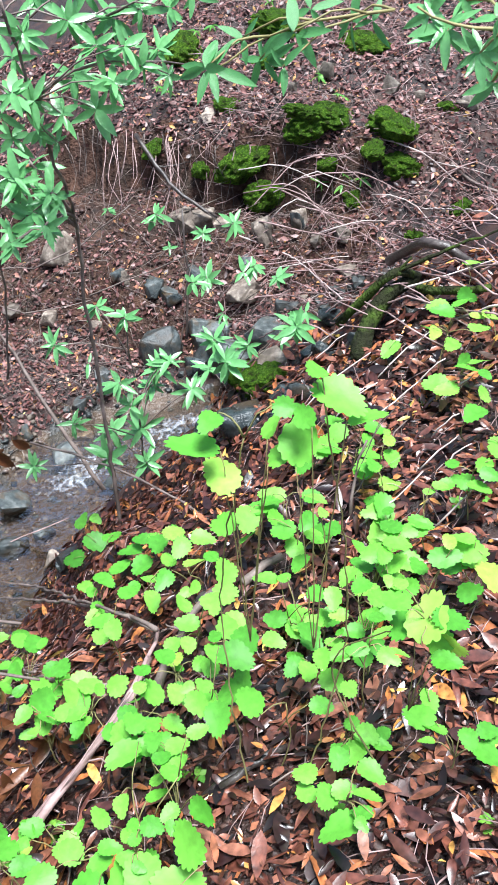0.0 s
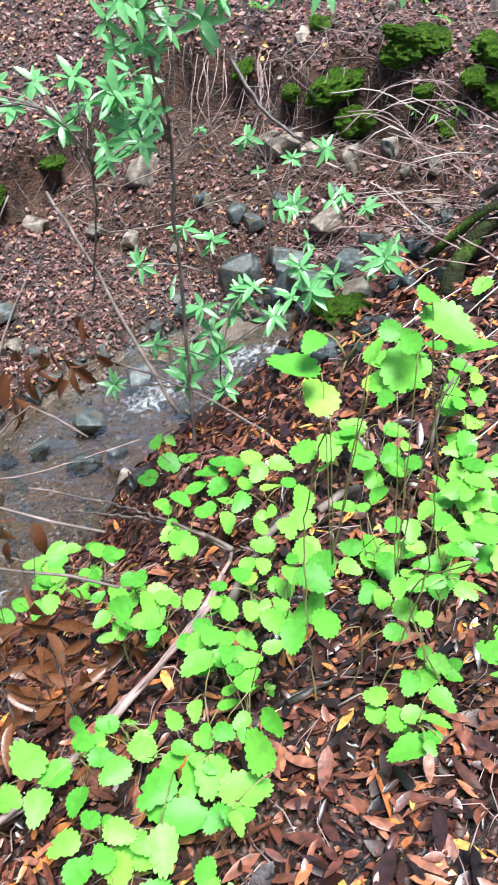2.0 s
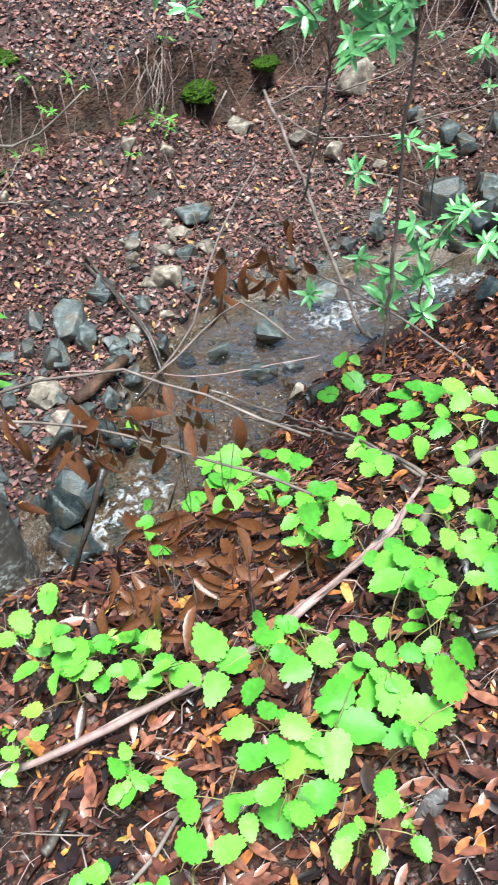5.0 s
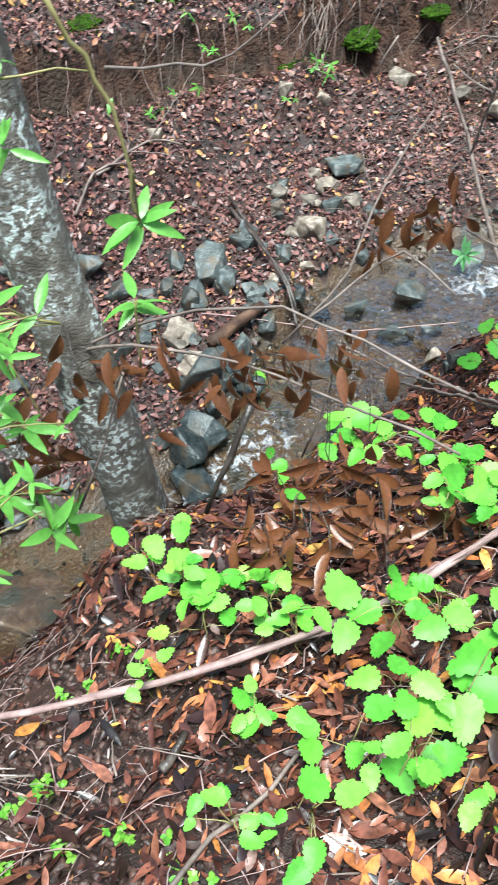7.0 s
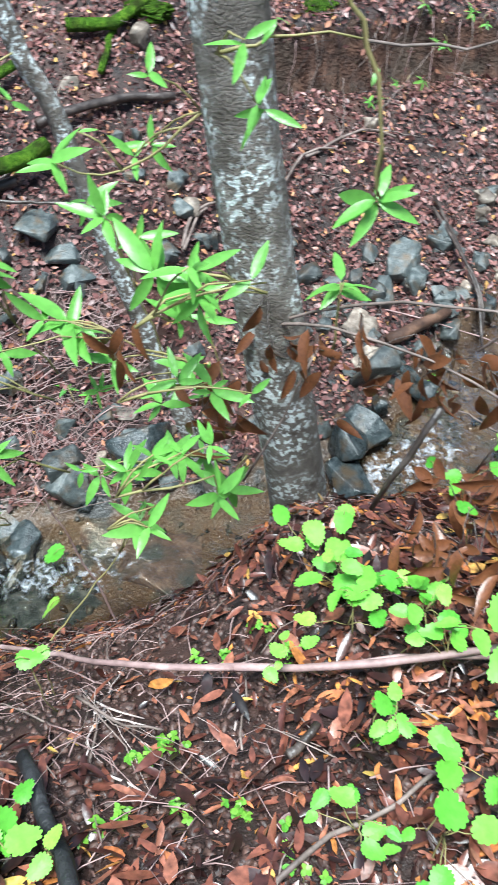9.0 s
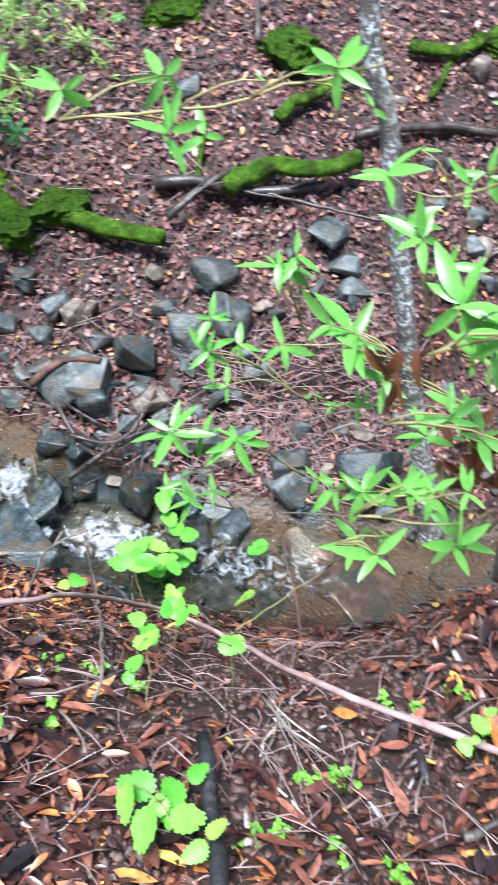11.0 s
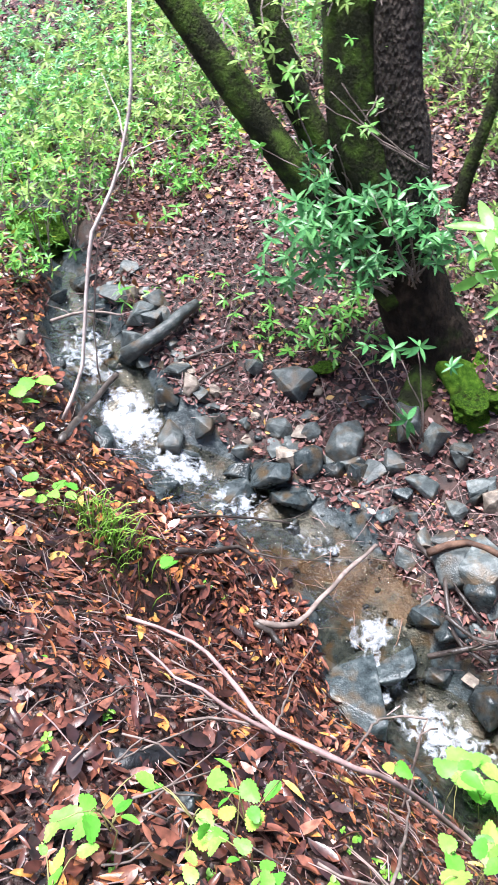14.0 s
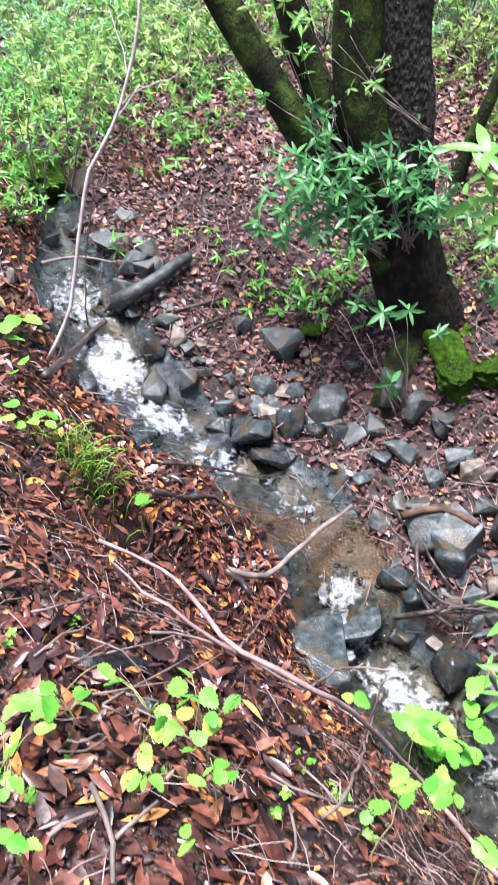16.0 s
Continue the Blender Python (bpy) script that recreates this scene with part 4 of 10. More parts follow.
sprouts([(-4.57, 0.41, 1.36), (-4.56, 0.564, 1.29), (-4.62, 0.339, 1.45), (-4.56, 0.473, 1.46), (-4.55, 0.617, 1.17), (-4.58, 0.338, 1.29)], (-4.6, 0.7, 0.95), 'bay sprouts beside the old tree', per=1)
sprouts([(-4.31, -0.313, 2.08), (-4.39, -0.258, 2), (-4.37, -0.296, 2.12)], (-4.5, -0.2, 1.8), 'clump of deep green bay sprouts on the old trunk', per=1, length=.06)
sprouts([(-4.63, -0.595, 2.38), (-4.62, -0.664, 2.26), (-4.66, -0.531, 2.19), (-4.68, -0.441, 2.34), (-4.57, -0.447, 2.09), (-4.71, -0.323, 2.2), (-4.64, -0.383, 2.42), (-4.63, -0.309, 2.33)], (-4.75, -0.5, 2.2), 'airy light green foliage before the limbs', per=3, length=.06, mat=FAROLIVE, spread_=.1)
sprouts([(-4.29, -0.32, 2.36), (-4.26, -0.338, 2.31), (-4.2, -0.274, 2.41)], (-4.4, 0.1, 2), 'pale green sprout on the scaly limb', per=1, length=.06, mat=BAY)
sprouts([(-4.24, -0.485, 2.42), (-4.29, -0.623, 2.13), (-4.3, -0.533, 2.32)], (-4.5, -0.2, 1.8), 'pale green sprout on the mossy limb', per=1, length=.06, mat=BAY)
sprouts([(-4.98, -1.27, 2.58), (-4.95, -1.16, 2.51), (-5.06, -1.07, 2.42), (-5.02, -0.945, 2.58), (-5.12, -0.875, 2.45), (-5.03, -1.14, 2.63), (-5.02, -1, 2.51), (-5.07, -1.24, 2.39)], (-4.9, -1, 2.4), 'airy light green foliage behind the limbs', per=3, length=.06, mat=FAROLIVE, spread_=.12)
sprouts([(-5.28, -2.1, 2.24), (-5.27, -1.91, 2.15), (-5.37, -1.75, 2.26), (-5.23, -2.01, 2.01), (-5.44, -1.62, 2.12)], (-5.36, -1.89, 1.24), 'young bay saplings with light green leaves on the slope', per=8, length=.06, mat=FAROLIVE, spread_=.13)
sprouts([(-5.84, -2.02, 1.9), (-5.92, -1.8, 1.84), (-5.92, -1.54, 2.09), (-5.79, -1.61, 2.22), (-5.87, -1.39, 2.17)], (-5.85, -1.67, 1.41), 'young bay saplings with light green leaves on the slope', per=8, length=.06, mat=FAROLIVE, spread_=.13)
sprouts([(-5.02, -2.07, 1.86), (-5.09, -1.98, 1.74), (-5.2, -1.85, 1.85), (-5.01, -1.99, 1.99)], (-5.12, -1.99, 1.2), 'young bay saplings with light green leaves on the slope', per=8, length=.06, mat=FAROLIVE, spread_=.13)
sprouts([(-6.33, -1.38, 1.94), (-6.29, -1.52, 1.8), (-6.39, -1.32, 2.14), (-6.45, -1.22, 2.01)], (-6.34, -1.36, 1.62), 'young bay saplings with light green leaves on the slope', per=8, length=.06, mat=FAROLIVE, spread_=.13)
sprouts([(-4.44, -0.34, 2.73), (-4.46, -0.12, 2.65), (-4.53, -0.30, 2.71), (-4.38, 0.07, 2.70), (-4.42, -0.35, 2.63), (-4.31, -0.48, 2.69), (-4.39, -0.30, 2.71), (-4.42, -0.11, 2.70), (-4.30, -0.13, 2.68), (-4.46, -0.24, 2.73), (-4.42, -0.41, 2.68), (-4.44, -0.25, 2.73)], (-4.90, -0.17, 2.82), 'airy light green bay foliage hanging before the mossy limbs', per=2, length=.055, mat=FAROLIVE, spread_=.06, n=5)
sprouts([(-4.51, -0.63, 2.65), (-4.48, -0.62, 2.52), (-4.34, -0.68, 2.58), (-4.29, -0.50, 2.60), (-4.56, -0.55, 2.59), (-4.33, -0.61, 2.56), (-4.62, -0.57, 2.62), (-4.46, -0.46, 2.46)], (-4.90, -0.52, 2.71), 'airy light green bay foliage hanging before the mossy limbs', per=2, length=.055, mat=FAROLIVE, spread_=.06, n=5)
sprouts([(-4.26, -0.13, 2.27), (-4.27, -0.17, 2.25), (-4.38, -0.16, 2.27)], (-4.75, -0.13, 2.38), 'airy light green bay foliage hanging before the mossy limbs', per=2, length=.055, mat=PALEBAY, spread_=.06, n=5)
sprouts([(-4.70, -0.92, 2.44), (-4.80, -0.88, 2.49), (-4.60, -1.00, 2.53), (-4.63, -0.76, 2.47), (-4.55, -0.97, 2.40), (-4.52, -0.98, 2.39), (-4.63, -0.90, 2.43), (-4.57, -0.86, 2.33)], (-5.11, -0.89, 2.55), 'airy light green bay foliage hanging before the mossy limbs', per=2, length=.055, mat=FAROLIVE, spread_=.06, n=5)
sprouts([(-4.76, 0.09, 2.76), (-4.68, 0.15, 2.65), (-4.70, 0.14, 2.70), (-4.75, 0.18, 2.68), (-4.59, 0.27, 2.66), (-4.65, 0.27, 2.66)], (-5.18, 0.24, 2.80), 'airy light green bay foliage hanging before the mossy limbs', per=2, length=.055, mat=PALEBAY, spread_=.06, n=5)
sprouts([(-4.27, -0.31, 2.03), (-4.33, -0.40, 2.05), (-4.36, -0.30, 2.02)], (-4.72, -0.34, 2.10), 'airy light green bay foliage hanging before the mossy limbs', per=2, length=.055, mat=DEEP, spread_=.06, n=5)
# low leafy plants on the far bank
low_plant(-4.88, -0.44, 3)
low_plant(-4.79, -0.30, 3)
low_plant(-4.91, -0.58, 2)
low_plant(-4.71, -0.17, 3)
low_plant(-4.90, -0.38, 3)
low_plant(-4.94, -0.72, 3)
low_plant(-4.84, -0.50, 2)
low_plant(-4.87, -0.26, 3)
low_plant(-4.99, -0.21, 3)
low_plant(-4.75, -0.05, 2)
low_plant(-5.54, -1.42, 2)
low_plant(-4.87, -0.13, 2)
low_plant(-4.70, 0.14, 1)
low_plant(-4.40, 0.32, 1)
low_plant(-6.08, -1.44, 2)
low_plant(-4.85, -0.65, 2)
low_plant(-4.83, -0.22, 2)
low_plant(0.27, 7.17, 1)
low_plant(0.70, 6.17, 1)
low_plant(0.56, 6.29, 1)
low_plant(0.75, 5.77, 1)
low_plant(0.64, 5.81, 1)
low_plant(1.81, 6.39, 1)
low_plant(0.53, 7.12, 1)
low_plant(-0.54, 6.33, 1)
low_plant(-0.29, 6.88, 1)
low_plant(-2.54, 5.12, 1)
low_plant(-2.98, 5.75, 1)
low_plant(-2.60, 5.53, 1)
low_plant(-2.48, 5.53, 1)
low_plant(-3.30, 4.67, 1)
low_plant(-3.15, 4.77, 1)
low_plant(-3.01, 4.97, 1)
low_plant(-2.52, 5.15, 1)
low_plant(-3.15, 4.12, 1)
low_plant(-2.53, 4.77, 1)
low_plant(-3.14, 4.38, 1)
low_plant(-5.02, 1.79, 1)
low_plant(-5.14, 1.48, 1)
low_plant(-5.01, 1.31, 1)
low_plant(-3.11, 1.47, 1)
low_plant(-4.96, -1.31, 1)
low_plant(-5.05, -1.20, 1)
low_plant(-5.10, -1.00, 1)
low_plant(-5.04, -0.85, 1)
low_plant(-4.85, -1.42, 1)
# herbs on the near bank
herb(-1.083, 0.234)
herb(-1.063, 0.303)
herb(-0.997, 0.129)
herb(-0.911, 0.221)
herb(-0.825, 0.275)
herb(-1.008, 0.066)
herb(-1.126, 0.703)
herb(-1.180, 0.684)
herb(-2.262, 1.190)
herb(-1.229, 0.536)
herb(-1.001, 0.653)
herb(-1.406, -0.192)
herb(-1.609, -0.051)
herb(-1.649, -0.134)
herb(-1.320, -0.547)
herb(-1.229, -0.575)
herb(-1.526, -0.738)
herb(-1.679, -0.677)
herb(-1.777, -0.836)
herb(-1.493, 0.026)
herb(-3.023, -0.706)
herb(-3.032, -0.636)
herb(-1.385, -0.389)
herb(0.367, 0.816)
herb(-0.486, 1.024)
herb(0.535, 1.757)
herb(0.606, 1.749)
herb(0.533, 2.306)
herb(-0.161, 1.058)
herb(0.119, 0.911)
herb(-1.008, 0.122)
herb(-0.922, 0.213)
herb(-1.078, 0.293)
herb(-1.086, 0.225)
herb(-0.830, 0.268)
herb(-0.761, 0.535)
herb(-1.015, 0.650)
herb(-1.152, 0.565)
herb(-0.656, 0.239)
herb(-0.709, 0.268)
herb(-0.173, 0.954)
herb(-0.232, 0.542)
herb(-0.456, 1.021)
herb(-0.183, 0.605)
# undergrowth
bush(-7.01, 0.46, 1.96, 0.20)
bush(-6.48, 0.67, 1.83, 0.15)
bush(-7.45, 0.96, 1.94, 0.25)
bush(-6.91, 1.15, 1.84, 0.20)
bush(-6.19, 1.15, 1.60, 0.15)
bush(-6.05, 0.83, 1.72, 0.12)
bush(-5.88, 0.67, 1.60, 0.10)
bush(-7.85, 1.50, 1.94, 0.30)
bush(-7.53, 0.29, 2.04, 0.25)
bush(-7.99, 0.73, 1.95, 0.30)
bush(-5.43, -2.29, 1.34, 0.20)
bush(-6.02, -2.43, 1.46, 0.30)
bush(-4.85, -2.10, 1.26, 0.15)
bush(-6.37, -2.35, 1.54, 0.30)
bush(-6.76, -2.13, 1.67, 0.35)
bush(-7.07, -2.47, 1.86, 0.40)
bush(-7.04, -1.87, 1.80, 0.30)
bush(-7.85, -1.46, 1.83, 0.40)
bush(-7.61, -1.00, 1.70, 0.30)
bush(-8.40, -1.16, 1.91, 0.40)
bush(-7.43, 0.47, 2.04, 0.35)
bush(-6.91, 0.59, 1.68, 0.30)
bush(-8.45, -0.36, 1.65, 0.30)
bush(-8.93, 0.42, 1.83, 0.40)
bush(-6.60, -2.59, 1.58, 0.35)
bush(-7.09, -2.41, 1.71, 0.40)
bush(-7.66, -2.26, 1.80, 0.40)
bush(-7.47, -2.84, 1.78, 0.40)
bush(-8.24, -2.02, 1.74, 0.40)
bush(-7.81, -1.68, 1.52, 0.35)
bush(-6.48, -2.36, 1.32, 0.20)
bush(-6.22, -1.86, 1.39, 0.18)
bush(-8.29, -1.78, 1.75, 0.40)
bush(-6.18, -2.57, 1.41, 0.22)
bush(-6.85, -1.82, 1.40, 0.30)
bush(-7.28, -1.75, 1.53, 0.30)
bush(-8.87, -1.42, 1.55, 0.40)
bush(-7.91, 0.68, 1.82, 0.40)
bush(-8.43, 0.50, 1.50, 0.30)
bush(-8.40, 0.78, 2.01, 0.40)
bush(-8.94, -0.70, 1.74, 0.40)
bush(-6.92, -2.28, 1.43, 0.30)
bush(-6.23, -2.44, 1.29, 0.15)
bush(-6.63, -1.44, 1.41, 0.20)
bush(-8.05, -2.70, 1.88, 0.50)
bush(-8.67, -2.38, 1.88, 0.50)
bush(-7.89, -3.13, 1.95, 0.50)
bush(-9.36, -1.50, 1.82, 0.50)
bush(-8.41, -1.03, 1.37, 0.30)
bush(-7.84, -1.49, 1.35, 0.30)
bush(-9.43, 0.56, 1.77, 0.40)
bush(-7.94, 0.34, 1.22, 0.25)
bush(-5.81, -1.83, 1.28, 0.15)
bush(-6.97, -1.19, 1.78, 0.40)
bush(-6.47, -1.14, 1.39, 0.30)
bush(-5.94, -1.26, 1.09, 0.20)
bush(-8.52, 0.42, 1.32, 0.40)
bush(-6.18, 1.85, 1.16, 0.30)
bush(-7.83, 1.57, 1.24, 0.25)
bush(-5.75, 1.59, 1.25, 0.25)
bush(-8.40, 1.30, 1.13, 0.20)
bush(-5.01, 0.91, 1.36, 0.15)
bush(-4.88, 0.57, 1.15, 0.15)
bush(-6.27, 1.61, 1.08, 0.25)
bush(-7.22, 0.21, 2.47, 0.40)
bush(-7.39, 0.45, 2.58, 0.40)
bush(-6.48, 0.33, 2.34, 0.35)
bush(-6.26, 0.49, 2.25, 0.30)
bush(-7.90, -0.52, 2.46, 0.40)
bush(-7.42, -0.74, 2.37, 0.35)
bush(-8.18, -0.33, 2.53, 0.40)
bush(-6.91, -0.85, 2.23, 0.25)
bush(-7.98, 0.09, 2.61, 0.40)
bush(-7.46, -0.15, 2.42, 0.35)
bush(-7.00, -0.49, 2.27, 0.25)
bush(-6.78, 0.50, 2.44, 0.40)
# ---- stones ----
stone(0.06, 2.87, 0.124, 0.161, 'm')
stone(0.29, 2.88, 0.100, 0.106, 'w')
stone(0.20, 2.61, 0.124, 0.069, 'w')
stone(-0.02, 2.67, 0.239, 0.103, 'w')
stone(-0.51, 5.31, 0.125, 0.104, 'g')
stone(-0.00, 5.25, 0.192, 0.109, 'p')
stone(0.59, 2.85, 0.095, 0.060, 'w')
stone(0.42, 2.82, 0.086, 0.082, 'w')
stone(0.10, 2.52, 0.123, 0.058, 'w')
stone(-0.21, 6.13, 0.120, 0.083, 'p')
stone(0.14, 5.52, 0.135, 0.201, 'p')
stone(0.39, 5.63, 0.097, 0.165, 'g')
stone(0.68, 5.46, 0.134, 0.109, 'p')
stone(0.63, 6.45, 0.122, 0.097, 'p')
stone(-0.42, 5.73, 0.237, 0.150, 'p')
stone(-0.14, 5.74, 0.156, 0.092, 'p')
stone(-1.35, 5.29, 0.118, 0.112, 'p')
stone(-1.62, 5.42, 0.160, 0.068, 'p')
stone(-1.03, 5.27, 0.079, 0.068, 'p')
stone(1.07, 6.26, 0.088, 0.095, 'p')
stone(1.61, 6.13, 0.138, 0.075, 'p')
stone(0.37, 6.21, 0.079, 0.094, 'p')
stone(1.27, 6.21, 0.080, 0.095, 'p')
stone(0.51, 5.48, 0.096, 0.080, 'p')
stone(-0.33, 5.45, 0.157, 0.093, 'g')
stone(0.27, 5.36, 0.101, 0.110, 'p')
stone(-0.62, 5.34, 0.156, 0.111, 'g')
stone(-1.32, 5.68, 0.281, 0.228, 'p')
stone(0.17, 5.65, 0.097, 0.092, 'p')
stone(0.72, 5.26, 0.190, 0.072, 'p')
stone(-0.85, 5.41, 0.117, 0.081, 'g')
stone(0.04, 5.39, 0.115, 0.066, 'g')
stone(-0.42, 6.87, 0.276, 0.242, 'm')
stone(0.35, 6.99, 0.363, 0.203, 'm')
stone(0.93, 6.69, 0.248, 0.177, 'm')
stone(1.04, 5.99, 0.294, 0.205, 'm')
stone(1.10, 5.79, 0.175, 0.166, 'm')
stone(1.48, 6.14, 0.099, 0.083, 'm')
stone(0.47, 5.98, 0.255, 0.187, 'm')
stone(0.02, 5.97, 0.275, 0.224, 'm')
stone(0.77, 5.71, 0.116, 0.129, 'm')
stone(0.25, 6.60, 0.165, 0.117, 'm')
stone(1.20, 5.47, 0.154, 0.073, 'm')
stone(1.50, 5.60, 0.116, 0.092, 'm')
stone(-0.05, 6.20, 0.160, 0.095, 'm')
stone(0.65, 6.04, 0.236, 0.149, 'm')
stone(-2.10, 4.56, 0.222, 0.106, 'g')
stone(-2.36, 3.67, 0.152, 0.128, 'g')
stone(-2.12, 3.70, 0.118, 0.096, 'g')
stone(-2.33, 3.33, 0.193, 0.122, 'g')
stone(-2.13, 3.30, 0.112, 0.091, 'g')
stone(-2.38, 3.10, 0.156, 0.178, 'g')
stone(-2.07, 5.41, 0.178, 0.143, 'p')
stone(-2.38, 4.16, 0.107, 0.085, 'g')
stone(-2.25, 4.43, 0.092, 0.070, 'p')
stone(-2.18, 4.33, 0.101, 0.069, 'p')
stone(-2.20, 4.19, 0.107, 0.068, 'p')
stone(-2.30, 3.99, 0.070, 0.060, 'g')
stone(-0.86, 2.88, 0.108, 0.077, 'g')
stone(-2.15, 2.71, 0.177, 0.140, 'p')
stone(-1.90, 2.16, 0.252, 0.133, 'w', lift=.06)
stone(-2.65, 4.82, 0.112, 0.089, 'p')
stone(-2.45, 5.01, 0.134, 0.091, 'p')
stone(-0.83, 5.39, 0.111, 0.088, 'p')
stone(-0.61, 2.65, 0.096, 0.068, 'w')
stone(-2.42, 3.10, 0.159, 0.181, 'g')
stone(-2.43, 3.37, 0.261, 0.186, 'g')
stone(-2.39, 3.72, 0.152, 0.145, 'g')
stone(-2.35, 2.85, 0.215, 0.102, 'p')
stone(-2.13, 2.64, 0.253, 0.226, 'g')
stone(-2.14, 3.31, 0.096, 0.085, 'g')
stone(-2.14, 3.71, 0.083, 0.089, 'g')
stone(-2.39, 4.17, 0.141, 0.100, 'p')
stone(-2.15, 4.36, 0.124, 0.084, 'p')
stone(-2.14, 4.21, 0.087, 0.066, 'p')
stone(-2.14, 3.86, 0.068, 0.058, 'g')
stone(-2.96, 2.93, 0.157, 0.119, 'g')
stone(-3.47, 2.67, 0.120, 0.099, 'g')
stone(-3.37, 2.59, 0.149, 0.085, 'g')
stone(-2.00, 2.31, 0.262, 0.194, 'w', lift=.06)
stone(-0.90, 2.94, 0.092, 0.063, 'w')
stone(-2.01, 2.81, 0.151, 0.086, 'w')
stone(-2.78, 2.92, 0.158, 0.120, 'g')
stone(-3.15, 4.01, 0.122, 0.099, 'p')
stone(-2.03, 2.59, 0.119, 0.113, 'w')
stone(-1.91, 2.81, 0.154, 0.088, 'w', lift=.06)
stone(-3.21, 2.31, 0.115, 0.109, 'g')
stone(-3.57, 0.76, 0.203, 0.360, 'g')
stone(-3.72, 0.96, 0.123, 0.104, 'g')
stone(-3.48, 1.23, 0.220, 0.183, 'g')
stone(-3.49, 0.99, 0.162, 0.154, 'g')
stone(-3.70, 1.27, 0.153, 0.145, 'g')
stone(-3.68, 1.18, 0.110, 0.078, 'g')
stone(-3.58, 0.51, 0.294, 0.229, 'g')
stone(-3.43, 0.74, 0.190, 0.155, 'p')
stone(-3.85, 0.65, 0.109, 0.077, 'p')
stone(-3.46, 1.68, 0.140, 0.093, 'g')
stone(-3.47, 1.85, 0.170, 0.108, 'g')
stone(-3.60, 1.62, 0.084, 0.093, 'g')
stone(-3.33, 1.82, 0.098, 0.107, 'g')
stone(-3.63, 1.54, 0.084, 0.079, 'p')
stone(-3.62, 1.85, 0.255, 0.108, 'g')
stone(-3.77, 2.68, 0.077, 0.117, 'g')
stone(-3.80, 2.57, 0.076, 0.101, 'g')
stone(-3.23, 2.58, 0.091, 0.115, 'g')
stone(-3.21, 2.66, 0.091, 0.115, 'g')
stone(-2.80, 1.15, 0.214, 0.229, 'g')
stone(-2.77, 1.36, 0.082, 0.090, 'p')
stone(-4.54, 1.52, 0.146, 0.125, 'g')
stone(-4.59, 2.15, 0.304, 0.246, 'm')
stone(-4.99, 1.67, 0.212, 0.144, 'm')
stone(-3.30, 1.24, 0.138, 0.092, 'g')
stone(-3.30, 0.91, 0.109, 0.078, 'g')
stone(-3.38, 1.23, 0.110, 0.078, 'g')
stone(-3.45, 1.47, 0.098, 0.079, 'g')
stone(-4.13, 0.82, 0.167, 0.079, 'g')
stone(-3.85, 0.99, 0.137, 0.078, 'p')
stone(-4.11, 3.09, 0.127, 0.136, 'p')
stone(-4.11, 2.55, 0.122, 0.087, 'p')
stone(-3.50, 1.41, 0.111, 0.066, 'p')
stone(-3.63, 2.50, 0.120, 0.072, 'g')
stone(-3.87, 0.57, 0.137, 0.117, 'p')
stone(-3.95, 0.48, 0.113, 0.161, 'g')
stone(-3.75, 0.23, 0.138, 0.079, 'g')
stone(-3.70, 0.62, 0.133, 0.089, 'g')
stone(-4.70, -1.40, 0.128, 0.182, 'g')
stone(-4.47, -1.77, 0.108, 0.058, 'w')
stone(-3.70, -1.07, 0.136, 0.078, 'w')
stone(-5.55, -2.14, 0.341, 0.256, 'm', lift=.06)
stone(-1.53, -0.48, 0.068, 0.045, 'w')
stone(-4.55, -1.64, 0.095, 0.054, 'w', lift=.06)
stone(-4.68, -1.56, 0.080, 0.046, 'w', lift=.06)
stone(-4.42, -1.51, 0.093, 0.053, 'w', lift=.06)
stone(-3.36, -0.72, 0.101, 0.048, 'w')
stone(-5.00, -1.91, 0.133, 0.079, 'w')
stone(-5.13, -1.81, 0.135, 0.080, 'w')
stone(-4.91, -1.61, 0.114, 0.077, 'w')
stone(-4.96, -1.45, 0.130, 0.077, 'p')
stone(-4.28, -1.88, 0.118, 0.070, 'p')
stone(-4.27, 0.59, 0.072, 0.069, 'g')
stone(-4.15, 0.40, 0.073, 0.056, 'g')
stone(-3.51, 0.56, 0.105, 0.087, 'g')
stone(-4.74, -0.29, 0.127, 0.060, 'm')
stone(-4.10, 0.61, 0.085, 0.067, 'p')
stone(-3.52, 4.82, 0.165, 0.105, 'm')
stone(-2.42, 5.64, 0.195, 0.111, 'm')
stone(-4.24, 3.27, 0.190, 0.120, 'm')
stone(-3.76, 4.25, 0.175, 0.083, 'm')
stone(-2.76, 5.23, 0.203, 0.105, 'm')
stone(-2.35, 1.38, 0.618, 0.296, 'b', 0.80, .62, -0.07)
stone(-2.83, 0.75, 0.3, 0.11, 'w', 0.80, .68, 0.00)
stone(-2.99, 0.79, 0.22, 0.09, 'w', 0.80, .66, 0.00)
stone(-2.42, 1.29, 0.478, 0.318, 'b', 0.80, .62, -0.07)
stone(-2.67, 1.51, 0.321, 0.321, 'w', 0.80, .5, 0.00)
stone(-3.67, 0.46, 0.406, 0.244, 'g', 0.80, .5, 0.00)
stone(-2.58, 1.24, 0.404, 0.215, 'b', 0.80, .62, -0.07)
stone(-5.66, 1.49, 0.501, 0.200, 'b', 0.80, .62, -0.07)
stone(-5.47, 1.57, 0.295, 0.131, 'w', 0.80, .5, 0.00)
stone(-4.46, -1.17, 0.185, 0.139, 'w')
stone(-4.27, -1.10, 0.210, 0.147, 'g')
stone(-4.32, -0.93, 0.151, 0.121, 'g')
stone(-4.00, -0.80, 0.317, 0.133, 'w')
stone(-4.14, -0.55, 0.299, 0.149, 'w')
stone(-4.14, -0.36, 0.155, 0.171, 'w')
